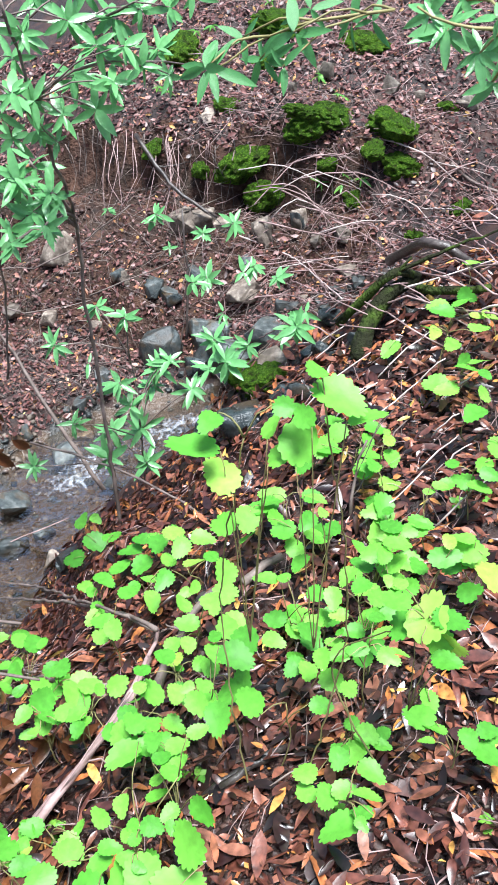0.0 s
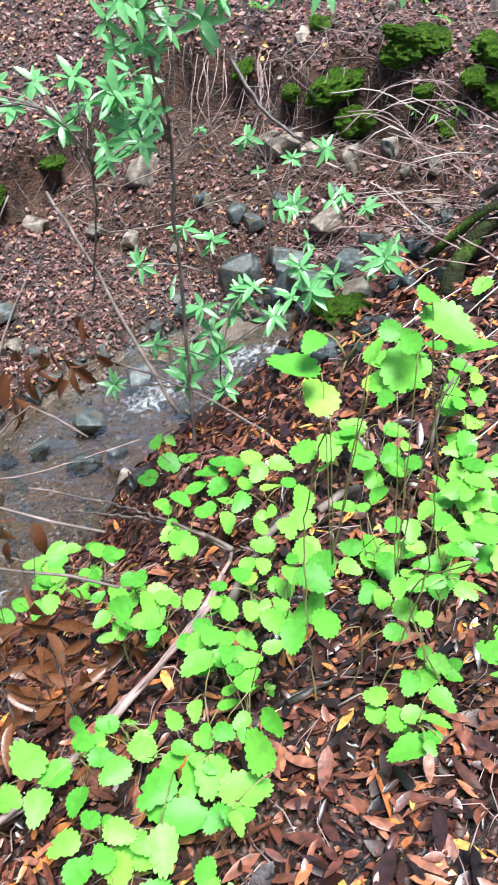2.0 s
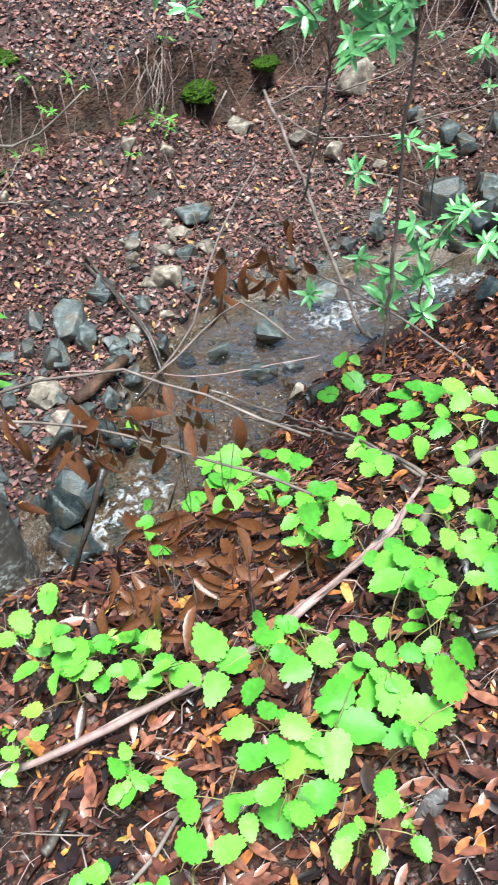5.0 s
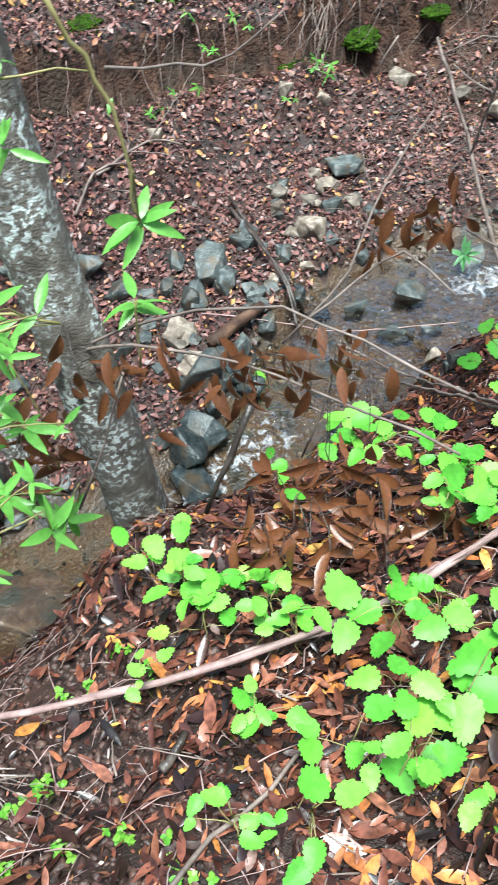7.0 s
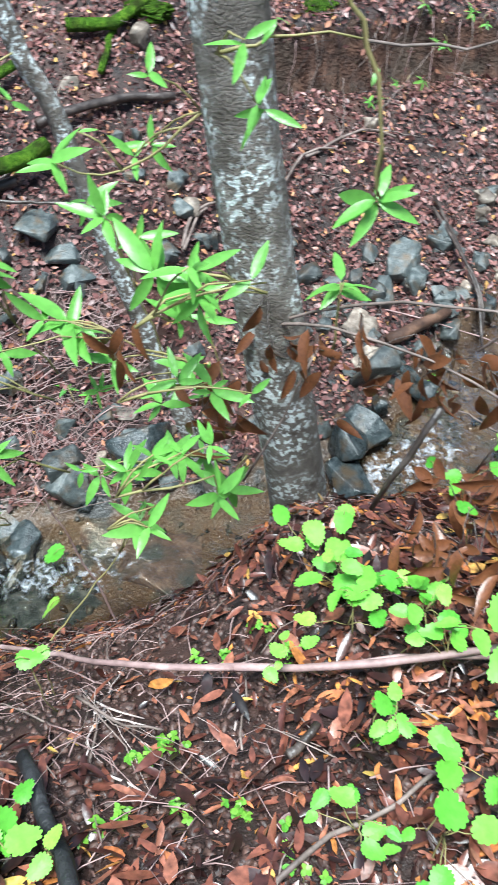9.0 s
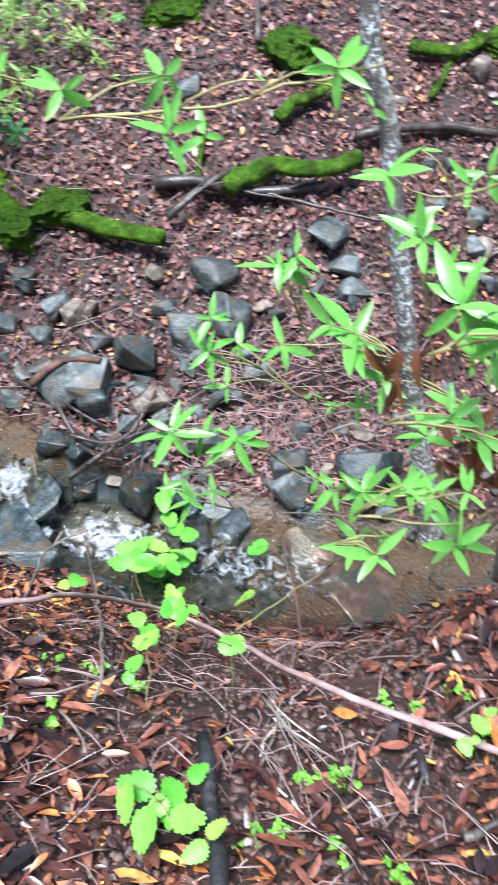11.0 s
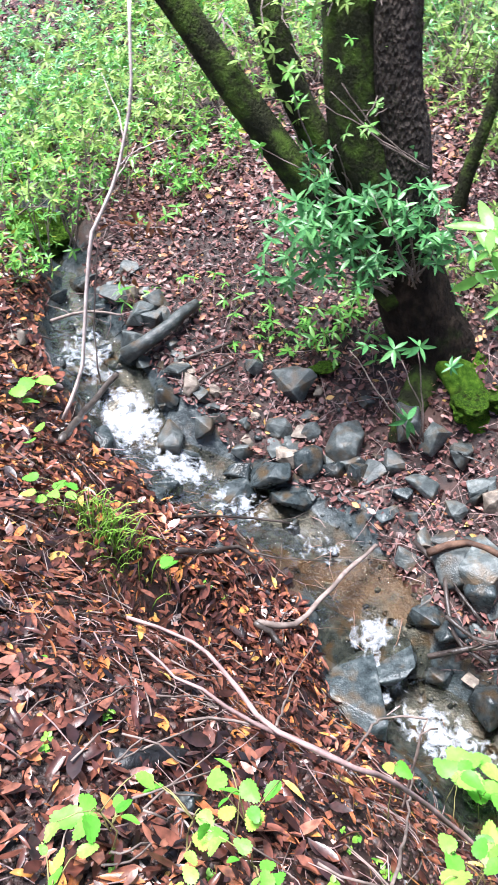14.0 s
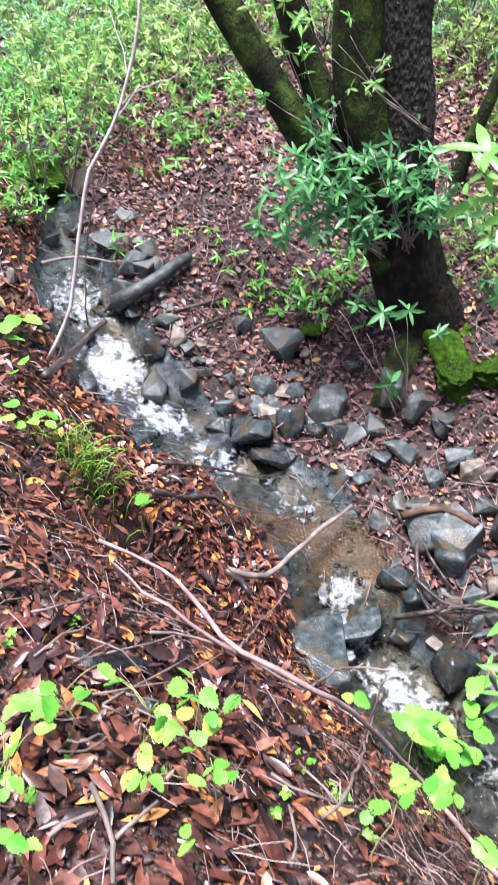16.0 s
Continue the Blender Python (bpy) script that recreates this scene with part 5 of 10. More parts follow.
stone(-4.03, -0.43, 0.231, 0.139, 'w')
stone(-4.26, -0.43, 0.178, 0.107, 'g')
stone(-4.28, -0.17, 0.265, 0.164, 'g')
stone(-4.27, 0.14, 0.190, 0.200, 'g')
stone(-4.21, 0.28, 0.143, 0.143, 'g')
stone(-4.10, -0.10, 0.113, 0.158, 'w')
stone(-4.15, 0.07, 0.130, 0.091, 'g')
stone(-4.63, -0.49, 0.242, 0.145, 'g')
stone(-3.99, 0.11, 0.138, 0.083, 'w')
stone(-4.05, 0.22, 0.174, 0.105, 'g')
stone(-4.07, -1.42, 0.171, 0.137, 'w')
stone(-3.95, -1.09, 0.173, 0.104, 'w')
stone(-3.98, 0.50, 0.139, 0.097, 'g')
stone(-3.50, 0.49, 0.214, 0.193, 'w')
stone(-4.21, -1.00, 0.131, 0.091, 'w')
stone(-4.26, -0.71, 0.115, 0.081, 'g')
stone(-4.18, -0.76, 0.130, 0.091, 'w')
stone(-4.70, -0.71, 0.128, 0.103, 'g')
stone(-4.61, -0.32, 0.103, 0.062, 'p')
stone(-4.13, -0.24, 0.127, 0.101, 'w')
stone(-4.16, 0.41, 0.171, 0.086, 'g')
stone(-3.87, 0.06, 0.122, 0.061, 'w')
stone(-4.39, -1.32, 0.108, 0.076, 'w')
stone(-4.53, -1.70, 0.123, 0.074, 'w')
stone(-4.65, -1.52, 0.106, 0.064, 'w')
stone(-4.82, -1.69, 0.145, 0.101, 'w')
stone(-3.77, 0.32, 0.135, 0.081, 'g')
stone(-4.45, -0.37, 0.100, 0.060, 'g')
stone(-4.51, -0.06, 0.119, 0.060, 'g')
stone(-4.57, -1.06, 0.102, 0.061, 'p')
stone(-4.48, -0.90, 0.089, 0.053, 'p')
stone(-3.04, -0.10, 0.469, 0.234, 'w', flat=.6, sink=.42)
stone(-2.89, 1.22, 0.212, 0.149, 'g')
stone(-3.54, 1.01, 0.231, 0.184, 'g')
stone(-3.52, 1.22, 0.222, 0.189, 'g')
stone(-3.72, 1.24, 0.237, 0.166, 'g')
stone(-3.30, 0.06, 0.362, 0.064, 'w', 0.80, .62, 0.00)
stone(-3.37, 1.84, 0.169, 0.102, 'g')
stone(-2.84, 0.81, 0.280, 0.077, 'w', 0.80, .62, 0.00)
stone(-2.11, 4.54, 0.227, 0.159, 'g')
stone(-2.07, 3.93, 0.189, 0.151, 'p')
stone(-1.39, 3.84, 0.225, 0.135, 'g', lift=.05)
stone(-1.63, 3.63, 0.143, 0.115, 'g', lift=.05)
stone(-1.36, 3.55, 0.197, 0.098, 'g', lift=.04)
stone(-1.12, 3.41, 0.111, 0.100, 'p', lift=.04)
stone(-0.86, 2.89, 0.129, 0.090, 'g', lift=.04)
stone(-1.18, 3.65, 0.121, 0.073, 'g', lift=.04)
stone(-0.60, 5.04, 0.268, 0.294, 'g')
stone(-0.30, 5.16, 0.194, 0.136, 'g')
stone(-0.27, 5.05, 0.236, 0.141, 'g')
stone(-0.07, 4.94, 0.408, 0.286, 'g')
stone(-0.31, 4.95, 0.169, 0.118, 'g')
stone(-0.08, 4.83, 0.261, 0.156, 'w')
stone(-0.01, 3.01, 0.117, 0.117, 'm')
stone(0.09, 2.96, 0.145, 0.116, 'p')
stone(-0.49, 5.30, 0.166, 0.133, 'w')
stone(0.01, 5.24, 0.230, 0.138, 'p')
stone(-0.02, 2.70, 0.179, 0.107, 'w')
stone(-0.06, 2.67, 0.087, 0.061, 'm')
stone(-1.17, 4.36, 0.233, 0.116, 'g', lift=.03)
stone(-0.18, 2.82, 0.145, 0.102, 'w')
stone(-2.13, 3.72, 0.126, 0.088, 'g')
stone(-2.38, 4.18, 0.142, 0.114, 'g')
stone(-2.16, 3.30, 0.119, 0.095, 'g')
stone(-0.43, 4.47, 0.175, 0.105, 'w')
stone(-0.51, 3.32, 0.128, 0.077, 'w')
stone(-0.84, 4.03, 0.146, 0.073, 'g', lift=.03)
stone(0.11, 2.67, 0.122, 0.073, 'w')
stone(-1.95, 4.33, 0.127, 0.076, 'p')
stone(-2.12, 4.40, 0.108, 0.065, 'p')
stone(-1.83, 4.30, 0.098, 0.069, 'g')
stone(-1.44, 4.48, 0.128, 0.064, 'g')
stone(-1.66, 4.17, 0.138, 0.069, 'g')
stone(-1.08, 4.58, 0.123, 0.062, 'p')
stone(-2.16, 3.87, 0.108, 0.075, 'p')
stone(-0.41, 4.87, 0.161, 0.097, 'w')
stone(-0.64, 4.92, 0.133, 0.080, 'g')
stone(-0.52, 5.08, 0.231, 0.208, 'g')
stone(-0.22, 5.13, 0.223, 0.134, 'g')
stone(-0.13, 4.98, 0.348, 0.226, 'g', spin=.5)
stone(0.14, 4.91, 0.250, 0.175, 'g')
stone(-0.32, 4.96, 0.221, 0.132, 'w')
stone(0.34, 3.13, 0.113, 0.125, 'w')
stone(0.61, 2.84, 0.124, 0.062, 'g')
stone(0.26, 2.94, 0.130, 0.078, 'w')
stone(-0.03, 3.04, 0.136, 0.068, 'w')
stone(-0.30, 5.72, 0.233, 0.140, 'p')
stone(0.14, 5.54, 0.129, 0.180, 'p')
stone(0.40, 5.64, 0.130, 0.182, 'p')
stone(0.68, 5.47, 0.136, 0.109, 'p')
stone(-0.21, 6.14, 0.106, 0.074, 'p')
stone(0.65, 6.45, 0.152, 0.122, 'p')
stone(1.07, 6.25, 0.125, 0.125, 'p')
stone(1.61, 6.11, 0.166, 0.100, 'p')
stone(-4.34, .46, .2, .17, 'm')
stone(-4.3, .66, .22, .15, 'm')
stone(-0.62, 6.06, 0.12, 0.10, 'm', lift=0.30)
stone(-0.28, 5.93, 0.10, 0.12, 'm', lift=0.26)
stone(0.02, 5.89, 0.14, 0.11, 'm', lift=0.30)
stone(0.16, 5.84, 0.16, 0.24, 'm', lift=0.16)
stone(0.42, 5.87, 0.15, 0.10, 'm', lift=0.32)
stone(0.60, 5.82, 0.11, 0.09, 'm', lift=0.28)
stone(0.90, 5.74, 0.14, 0.10, 'm', lift=0.26)
stone(-2.40, 5.60, 0.12, 0.09, 'm', lift=0.25)
stone(-2.00, 5.84, 0.15, 0.09, 'm', lift=0.25)
stone(-2.40, 3.12, 0.135, 0.121, 'g')
stone(-2.37, 2.87, 0.184, 0.110, 'p')
stone(-2.15, 2.69, 0.222, 0.178, 'p')
stone(-2.33, 3.31, 0.193, 0.135, 'g')
stone(-2.40, 3.67, 0.158, 0.142, 'g')
stone(-2.15, 3.72, 0.105, 0.094, 'g')
stone(-2.13, 3.32, 0.111, 0.078, 'g')
stone(-2.02, 3.23, 0.159, 0.111, 'g')
stone(-2.05, 2.99, 0.125, 0.112, 'g')
stone(-2.02, 2.39, 0.293, 0.176, 'w')
stone(-3.47, 2.66, 0.129, 0.103, 'g')
stone(-3.36, 2.61, 0.158, 0.079, 'p')
stone(-3.23, 2.32, 0.133, 0.093, 'g')
stone(-2.38, 4.15, 0.133, 0.120, 'p')
stone(-2.12, 3.95, 0.094, 0.085, 'p')
stone(-2.48, 3.46, 0.135, 0.095, 'g')
stone(-2.88, 2.13, 0.108, 0.086, 'g')
stone(-1.99, 3.72, 0.091, 0.064, 'p')
stone(-2.08, 3.47, 0.094, 0.075, 'p')
stone(-2.58, 3.11, 0.124, 0.087, 'g')
stone(-2.02, 2.73, 0.114, 0.069, 'g')
# ---- sticks, roots and logs ----
stick([(-2.18, -0.768, 1.36), (-2.19, -0.585, 1.27), (-1.77, -0.31, 1.46), (-1.72, -0.126, 1.42), (-1.85, 0.033, 1.15), (-1.94, 0.29, 0.745), (-1.33, 0.378, 1.26), (-1.08, 0.511, 1.34), (-1.14, 0.491, 1.31), (-0.952, 0.591, 1.39), (-0.812, 0.699, 1.42), (-0.653, 0.847, 1.46), (-0.526, 0.971, 1.51), (-0.382, 1.25, 1.5), (-0.301, 1.46, 1.49)], 0.0059, 0.0093, PINKTWIG, 'long bent pinkish bare pole lying across the bank', 'fallen_pole', twigs=5)
stick([(-1.9, -0.641, 1.55), (-1.83, -0.548, 1.54), (-1.81, -0.43, 1.48), (-1.78, -0.303, 1.43)], 0.0034, 0.0051, PINKTWIG, 'pinkish forked twig on the leaf litter', 'fallen_stick')
stick([(-1.71, -0.505, 1.54), (-1.79, -0.412, 1.46), (-1.8, -0.291, 1.4), (-1.78, -0.149, 1.34)], 0.0034, 0.0034, TWIG, 'thin pale twig on the bank', 'fallen_stick')
stick([(-1.42, -0.091, 1.41), (-1.56, -0.029, 1.33), (-2.46, 0.121, 0.377), (-2.56, 0.144, 0.421), (-2.6, 0.169, 0.535)], 0.0043, 0.0034, TWIG, 'pale forked dead twig standing out of the bank', 'fallen_stick')
stick([(-2.6, 0.169, 0.535), (-2.57, 0.002, 0.553), (-1.76, -0.156, 1.36)], 0.0043, 0.0034, TWIG, 'pale dead twig leaning over the brook', 'fallen_stick')
stick([(-3.04, -0.502, 0.513), (-3.14, -0.352, 0.409), (-3.42, -0.202, 0.396), (-3.73, -0, 0.395)], 0.0145, 0.0102, TWIG, 'bent grey stick lying across the pool', 'fallen_stick')
stick([(-3.02, -0.512, 0.53), (-3.02, -0.449, 0.477), (-2.98, -0.394, 0.444)], 0.0136, 0.0119, DARKTWIG, 'short dark broken stub', 'fallen_stick')
stick([(-3.94, -1.57, 0.89), (-4, -1.5, 1.05), (-4.04, -1.44, 1.27), (-4.07, -1.42, 1.49), (-4.12, -1.36, 1.79), (-4.19, -1.23, 2.06), (-4.23, -1.16, 2.41), (-4.29, -1.15, 2.71)], 0.0102, 0.0068, PALETWIG, 'tall thin pale leaning dead sapling', 'dead_sapling', category='sapling', twigs=3)
stick([(-4.11, -1.41, 1.01), (-4.11, -1.41, 1.31), (-4.12, -1.35, 1.72), (-4.12, -1.38, 1.92)], 0.0043, 0.0026, TWIG, 'thin bare upright twig', 'thin_branch')
stick([(-3.71, 0.179, 0.448), (-3.55, 0.317, 0.408), (-3.43, 0.401, 0.356), (-3.33, 0.482, 0.305)], 0.0119, 0.0076, DARKTWIG, 'dark wet root over the stones', 'exposed_root', category='root', twigs=3)
stick([(-3.54, 0.311, 0.414), (-3.33, 0.33, 0.329), (-3.25, 0.387, 0.247), (-3.18, 0.488, 0.226)], 0.0102, 0.0102, DARKTWIG, 'dark wet root over the stones', 'exposed_root', category='root')
stick([(-3.25, 0.248, 0.164), (-3.23, 0.411, 0.252), (-3.25, 0.557, 0.274), (-3.3, 0.71, 0.282)], 0.0136, 0.0102, DARKTWIG, 'dark wet branch across the brook', 'fallen_branch', category='branch', twigs=4)
stick([(-3.43, -0.883, 0.729), (-3.7, -0.681, 0.536), (-3.89, -0.415, 0.366)], 0.0076, 0.0051, DARKTWIG, 'dark wet stick across the riffle', 'fallen_stick', twigs=3)
stick([(-3, -0.815, 0.905), (-3.26, -0.731, 0.686), (-3.44, -0.635, 0.575), (-3.42, -0.546, 0.52)], 0.0119, 0.0102, DARKTWIG, 'dark wet stick at the water edge', 'fallen_stick', twigs=3)
stick([(-4.62, -1.08, 0.899), (-4.71, -0.968, 0.912), (-4.8, -0.84, 0.926)], 0.0136, 0.0085, DARKTWIG, 'dark branch piece on the leaf litter', 'fallen_stick')
stick([(-4.47, -0.997, 0.827), (-4.59, -0.912, 0.853), (-4.7, -0.82, 0.863)], 0.0102, 0.0068, DARKTWIG, 'dark branch piece on the leaf litter', 'fallen_stick')
stick([(-3.36, -1.36, 1.15), (-4.13, -1.5, 0.854), (-4.51, -1.45, 0.84)], 0.0187, 0.0153, DARKTWIG, 'dark log lying in the cascade', 'fallen_log', category='log')
stick([(-4.62, -1.42, 0.899), (-4.65, -1.24, 1.02), (-4.92, -1.06, 1.1)], 0.0467, 0.0340, ROCK, 'long grey weathered log by the cascade', 'fallen_log', category='log', wobble=.008)
stick([(-3.99, -0.086, 0.492), (-4.08, 0.135, 0.541), (-4.18, 0.346, 0.591)], 0.0102, 0.0068, TWIG, 'brown stick on the streamside stones', 'fallen_stick')
stick([(-3.58, 0.231, 0.493), (-3.67, 0.412, 0.499), (-3.54, 0.566, 0.529)], 0.0195, 0.017, BROWNWOOD, 'rotten orange brown log piece on a boulder', 'fallen_log', category='log')
stick([(-2.91, -0.729, 0.806), (-3.27, -0.605, 0.545), (-3.57, -0.472, 0.372)], 0.0068, 0.0051, DARKTWIG, 'dark stick beside the pool', 'fallen_stick')
stick([(-4.66, -1.84, 1.08), (-4.84, -1.69, 1.07), (-4.75, -1.46, 1.09)], 0.0102, 0.0068, TWIG, 'bare branch arching over the upper brook', 'fallen_branch', category='branch', twigs=5)
stick([(-4.43, -1.98, 1.15), (-4.44, -1.9, 1.12), (-4.51, -1.79, 1.04)], 0.0068, 0.0051, TWIG, 'bare branch over the upper brook', 'fallen_stick')
stick([(-1.25, -0.491, 1.67), (-1.16, -0.43, 1.67), (-1.1, -0.412, 1.66)], 0.0051, 0.0043, TWIG, 'pale forked twig on the litter', 'fallen_stick')
stick([(-1.17, -0.427, 1.66), (-1.21, -0.406, 1.66), (-1.25, -0.378, 1.65)], 0.0043, 0.0034, TWIG, 'pale twig on the litter', 'fallen_stick')
stick([(-1.15, -0.529, 1.67), (-1.19, -0.503, 1.66), (-1.21, -0.468, 1.66)], 0.0043, 0.0034, TWIG, 'pale twig on the litter', 'fallen_stick')
stick([(-1.48, -0.201, 1.44), (-1.47, -0.105, 1.4), (-1.53, 0.023, 1.29)], 0.0034, 0.0026, TWIG, 'thin twig on bare soil', 'fallen_stick')
stick([(-1.83, -0.315, 1.4), (-2.88, -0.322, 0.437), (-3.11, -0.258, 0.357)], 0.0034, 0.0026, TWIG, 'thin twig on the bank', 'fallen_stick')
stick([(-2.63, 3.96, 0.31), (-2.23, 3.62, 0.286), (-1.97, 3.4, 0.202), (-1.8, 3.21, 0.042)], 0.0110, 0.0076, DARKTWIG, 'curved dark branch over the stones', 'fallen_branch', category='branch', twigs=2)
stick([(-2.16, 2.83, 0.173), (-2.1, 3.01, 0.178), (-2.05, 3.24, 0.169)], 0.036, 0.031, BROWNWOOD, 'short brown log among the stones', 'fallen_log', category='log')
stick([(-1, 1.16, 1.71), (-1.03, 1.1, 1.58), (-1.08, 1.04, 1.4)], 0.0093, 0.0068, DARKTWIG, 'dark stick leaning over the water', 'fallen_stick')
stick([(-3.16, 3.14, 0.523), (-3.22, 3.44, 0.603), (-3.13, 3.63, 0.595)], 0.0085, 0.0059, TWIG, 'pale branch on the far bank', 'fallen_stick')
stick([(-3.2, 3.44, 0.602), (-3.14, 3.89, 0.596), (-2.98, 4.03, 0.547)], 0.0102, 0.0076, TWIG, 'pale branch on the far bank', 'fallen_stick', twigs=6)
stick([(-0.684, 0.199, 1.56), (-0.662, 0.328, 1.53), (-0.609, 0.443, 1.53), (-0.581, 0.576, 1.51)], 0.0051, 0.0043, TWIG, 'thin brown stick on the leaf litter', 'fallen_stick')
stick([(-0.83, 0.41, 1.45), (-0.828, 0.458, 1.44), (-0.828, 0.502, 1.44)], 0.0102, 0.0085, DARKTWIG, 'short black stick on the soil', 'fallen_stick')
stick([(-3.18, 2.4, 0.536), (-3.29, 2.62, 0.579), (-3.29, 2.7, 0.595)], 0.0085, 0.0068, TWIG, 'stick beside the trunk', 'fallen_stick')
stick([(-1.61, 1.15, 1.58), (-1.5, 1.19, 1.69), (-1.3, 1.23, 1.81), (-1.06, 1.26, 1.91), (-0.883, 1.29, 1.9), (-0.537, 1.28, 1.83)], 0.0043, 0.0034, TWIG, 'arching grey twig with dead brown leaves', 'dead_branch')
stick([(-1.6, 1.16, 1.64), (-1.34, 1.19, 1.75), (-1.09, 1.25, 1.74), (-0.871, 1.29, 1.68), (-0.527, 1.28, 1.64)], 0.0043, 0.0034, TWIG, 'grey twig hanging over the bank', 'dead_branch')
stick([(-1.16, 1.66, 1.45), (-1.02, 1.82, 1.65), (-1.01, 1.94, 1.79), (-0.932, 2.17, 1.98)], 0.0043, 0.0026, TWIG, 'thin pale bare twig', 'thin_branch', twigs=4)
stick([(-1.07, 1.59, 1.61), (-0.971, 1.74, 1.68), (-0.854, 1.77, 1.79), (-0.686, 1.71, 1.74)], 0.0034, 0.0026, TWIG, 'thin pale bare twig', 'thin_branch')
stick([(-1.31, 1.22, 2.42), (-1.2, 1.3, 2.41), (-1.11, 1.35, 2.42), (-1.02, 1.39, 2.5)], 0.0034, 0.0017, TWIG, 'thin pale bare twig', 'thin_branch')
stick([(-1.48, 1, 1.24), (-1.4, 1.08, 1.48), (-1.34, 1.14, 1.71)], 0.0034, 0.0026, TWIG, 'thin pale bare twig', 'thin_branch')
stick([(-1.02, 1.5, 1.17), (-0.972, 1.52, 1.37), (-0.95, 1.53, 1.5)], 0.0034, 0.0017, TWIG, 'thin pale bare twig', 'thin_branch')
stick([(-0.766, 3.45, 0.45), (-1, 3.61, 0.797), (-1.19, 3.77, 1.1), (-1.43, 3.91, 1.46)], 0.0110, 0.0076, TWIG, 'pale bare stick standing at a slant', 'dead_stick')
stick([(-0.935, 2.91, 1.15), (-0.653, 2.76, 1.16), (-0.445, 2.59, 1.19), (0.002, 1.88, 1.47)], 0.0051, 0.0043, TWIG, 'thin pale twig over the bank', 'thin_branch')
stick([(-1.59, 3.24, 0.05), (-1.19, 3.2, 0.021), (-0.547, 1.89, 1.25), (-0.294, 1.58, 1.46)], 0.0059, 0.0051, TWIG, 'grey stick arching over the bank', 'fallen_stick')
stick([(-1.72, 2.81, -0.028), (-1.16, 2.37, 0.444), (-0.616, 1.5, 1.4)], 0.0059, 0.0043, TWIG, 'grey stick over the bank', 'fallen_stick')
stick([(-2.27, 2.96, 0.245), (-2, 3.2, 0.111), (-1.6, 3.39, 0.028), (-1.04, 3.69, 0.057)], 0.0043, 0.0034, PINKTWIG, 'thin reddish bare twig', 'fallen_stick')
stick([(-2.57, 3.87, 0.297), (-2.23, 3.6, 0.287), (-1.97, 3.43, 0.212), (-1.86, 3.3, 0.051)], 0.0102, 0.0076, DARKTWIG, 'curved dark stick by the pool', 'fallen_stick')
stick([(-0.277, 1.27, 1.55), (-0.199, 1.59, 1.5), (-0.093, 1.67, 1.55)], 0.0136, 0.0102, TWIG, 'thick grey fallen stick among the seedlings', 'fallen_stick')
stick([(-0.94, 0.603, 1.39), (-0.796, 0.734, 1.41), (-0.635, 0.851, 1.45)], 0.0059, 0.0059, PINKTWIG, 'pinkish stick beside the pole', 'fallen_stick')
stick([(-0.146, 1, 1.6), (-0.059, 1.05, 1.63), (0.032, 1.08, 1.65)], 0.0102, 0.0085, DARKTWIG, 'dark stick on the litter', 'fallen_stick')
stick([(-1.37, 3.83, 1.42), (-1.21, 3.87, 1.51), (-1.05, 3.91, 1.49)], 0.0043, 0.0026, TWIG, 'bare tangled twig before the earth bank', 'thin_branch', twigs=2)
stick([(-1.05, 3.91, 1.49), (-0.791, 3.96, 1.6), (-0.55, 3.98, 1.78)], 0.0043, 0.0026, TWIG, 'bare tangled twig before the earth bank', 'thin_branch', twigs=2)
stick([(-1.32, 3.84, 1.38), (-1.13, 3.89, 1.26), (-0.799, 3.96, 1.29)], 0.0043, 0.0026, TWIG, 'bare tangled twig before the earth bank', 'thin_branch', twigs=2)
stick([(-0.801, 3.95, 1.32), (-0.511, 3.99, 1.42), (-0.26, 4, 1.52)], 0.0043, 0.0026, TWIG, 'bare tangled twig before the earth bank', 'thin_branch', twigs=2)
stick([(-1.57, 3.76, 1.5), (-1.66, 3.73, 1.31), (-1.57, 3.76, 1.19)], 0.0043, 0.0026, TWIG, 'bare tangled twig before the earth bank', 'thin_branch', twigs=2)
stick([(-0.73, 6.09, 1.52), (-0.492, 5.78, 1.28), (-0.319, 5.67, 1.17), (-0.165, 5.59, 1.1)], 0.0170, 0.0119, DARKTWIG, 'dark wet branch lying down the earth bank', 'fallen_branch', category='branch', twigs=3)
stick([(0.622, 3.44, 1.7), (0.668, 2.96, 1.98), (0.774, 2.9, 1.95), (0.846, 2.87, 1.91)], 0.0221, 0.0170, DARKTWIG, 'dark wet arched root', 'exposed_root', category='root')
stick([(0.341, 2.91, 1.68), (0.433, 2.85, 1.82), (0.523, 2.82, 1.93), (0.621, 2.88, 1.88)], 0.0187, 0.0170, MOSSBARK, 'mossy root arching over a dark hollow', 'exposed_root', category='root', twigs=2)
stick([(0.393, 2.63, 1.67), (0.427, 2.77, 1.74), (0.51, 2.82, 1.85), (0.611, 2.88, 1.88)], 0.0425, 0.0255, MOSSBARK, 'thick mossy root beside a dark hollow', 'exposed_root', category='root')
stick([(0.614, 2.83, 1.86), (0.715, 2.74, 1.89), (0.834, 2.68, 1.93)], 0.0170, 0.0136, MOSSBARK, 'mossy root on the bank', 'exposed_root', category='root')
stick([(-0.393, 5.03, 0.468), (-0.37, 5.16, 0.824), (-0.389, 5.33, 1.25)], 0.0093, 0.0059, DARKTWIG, 'dark upright dead stem at the cascade', 'dead_stick')
stick([(1.44, 5.74, 1.39), (1.57, 5.71, 1.28), (1.76, 5.64, 1.22)], 0.0119, 0.0102, TWIG, 'pale branch on the slope', 'fallen_stick')
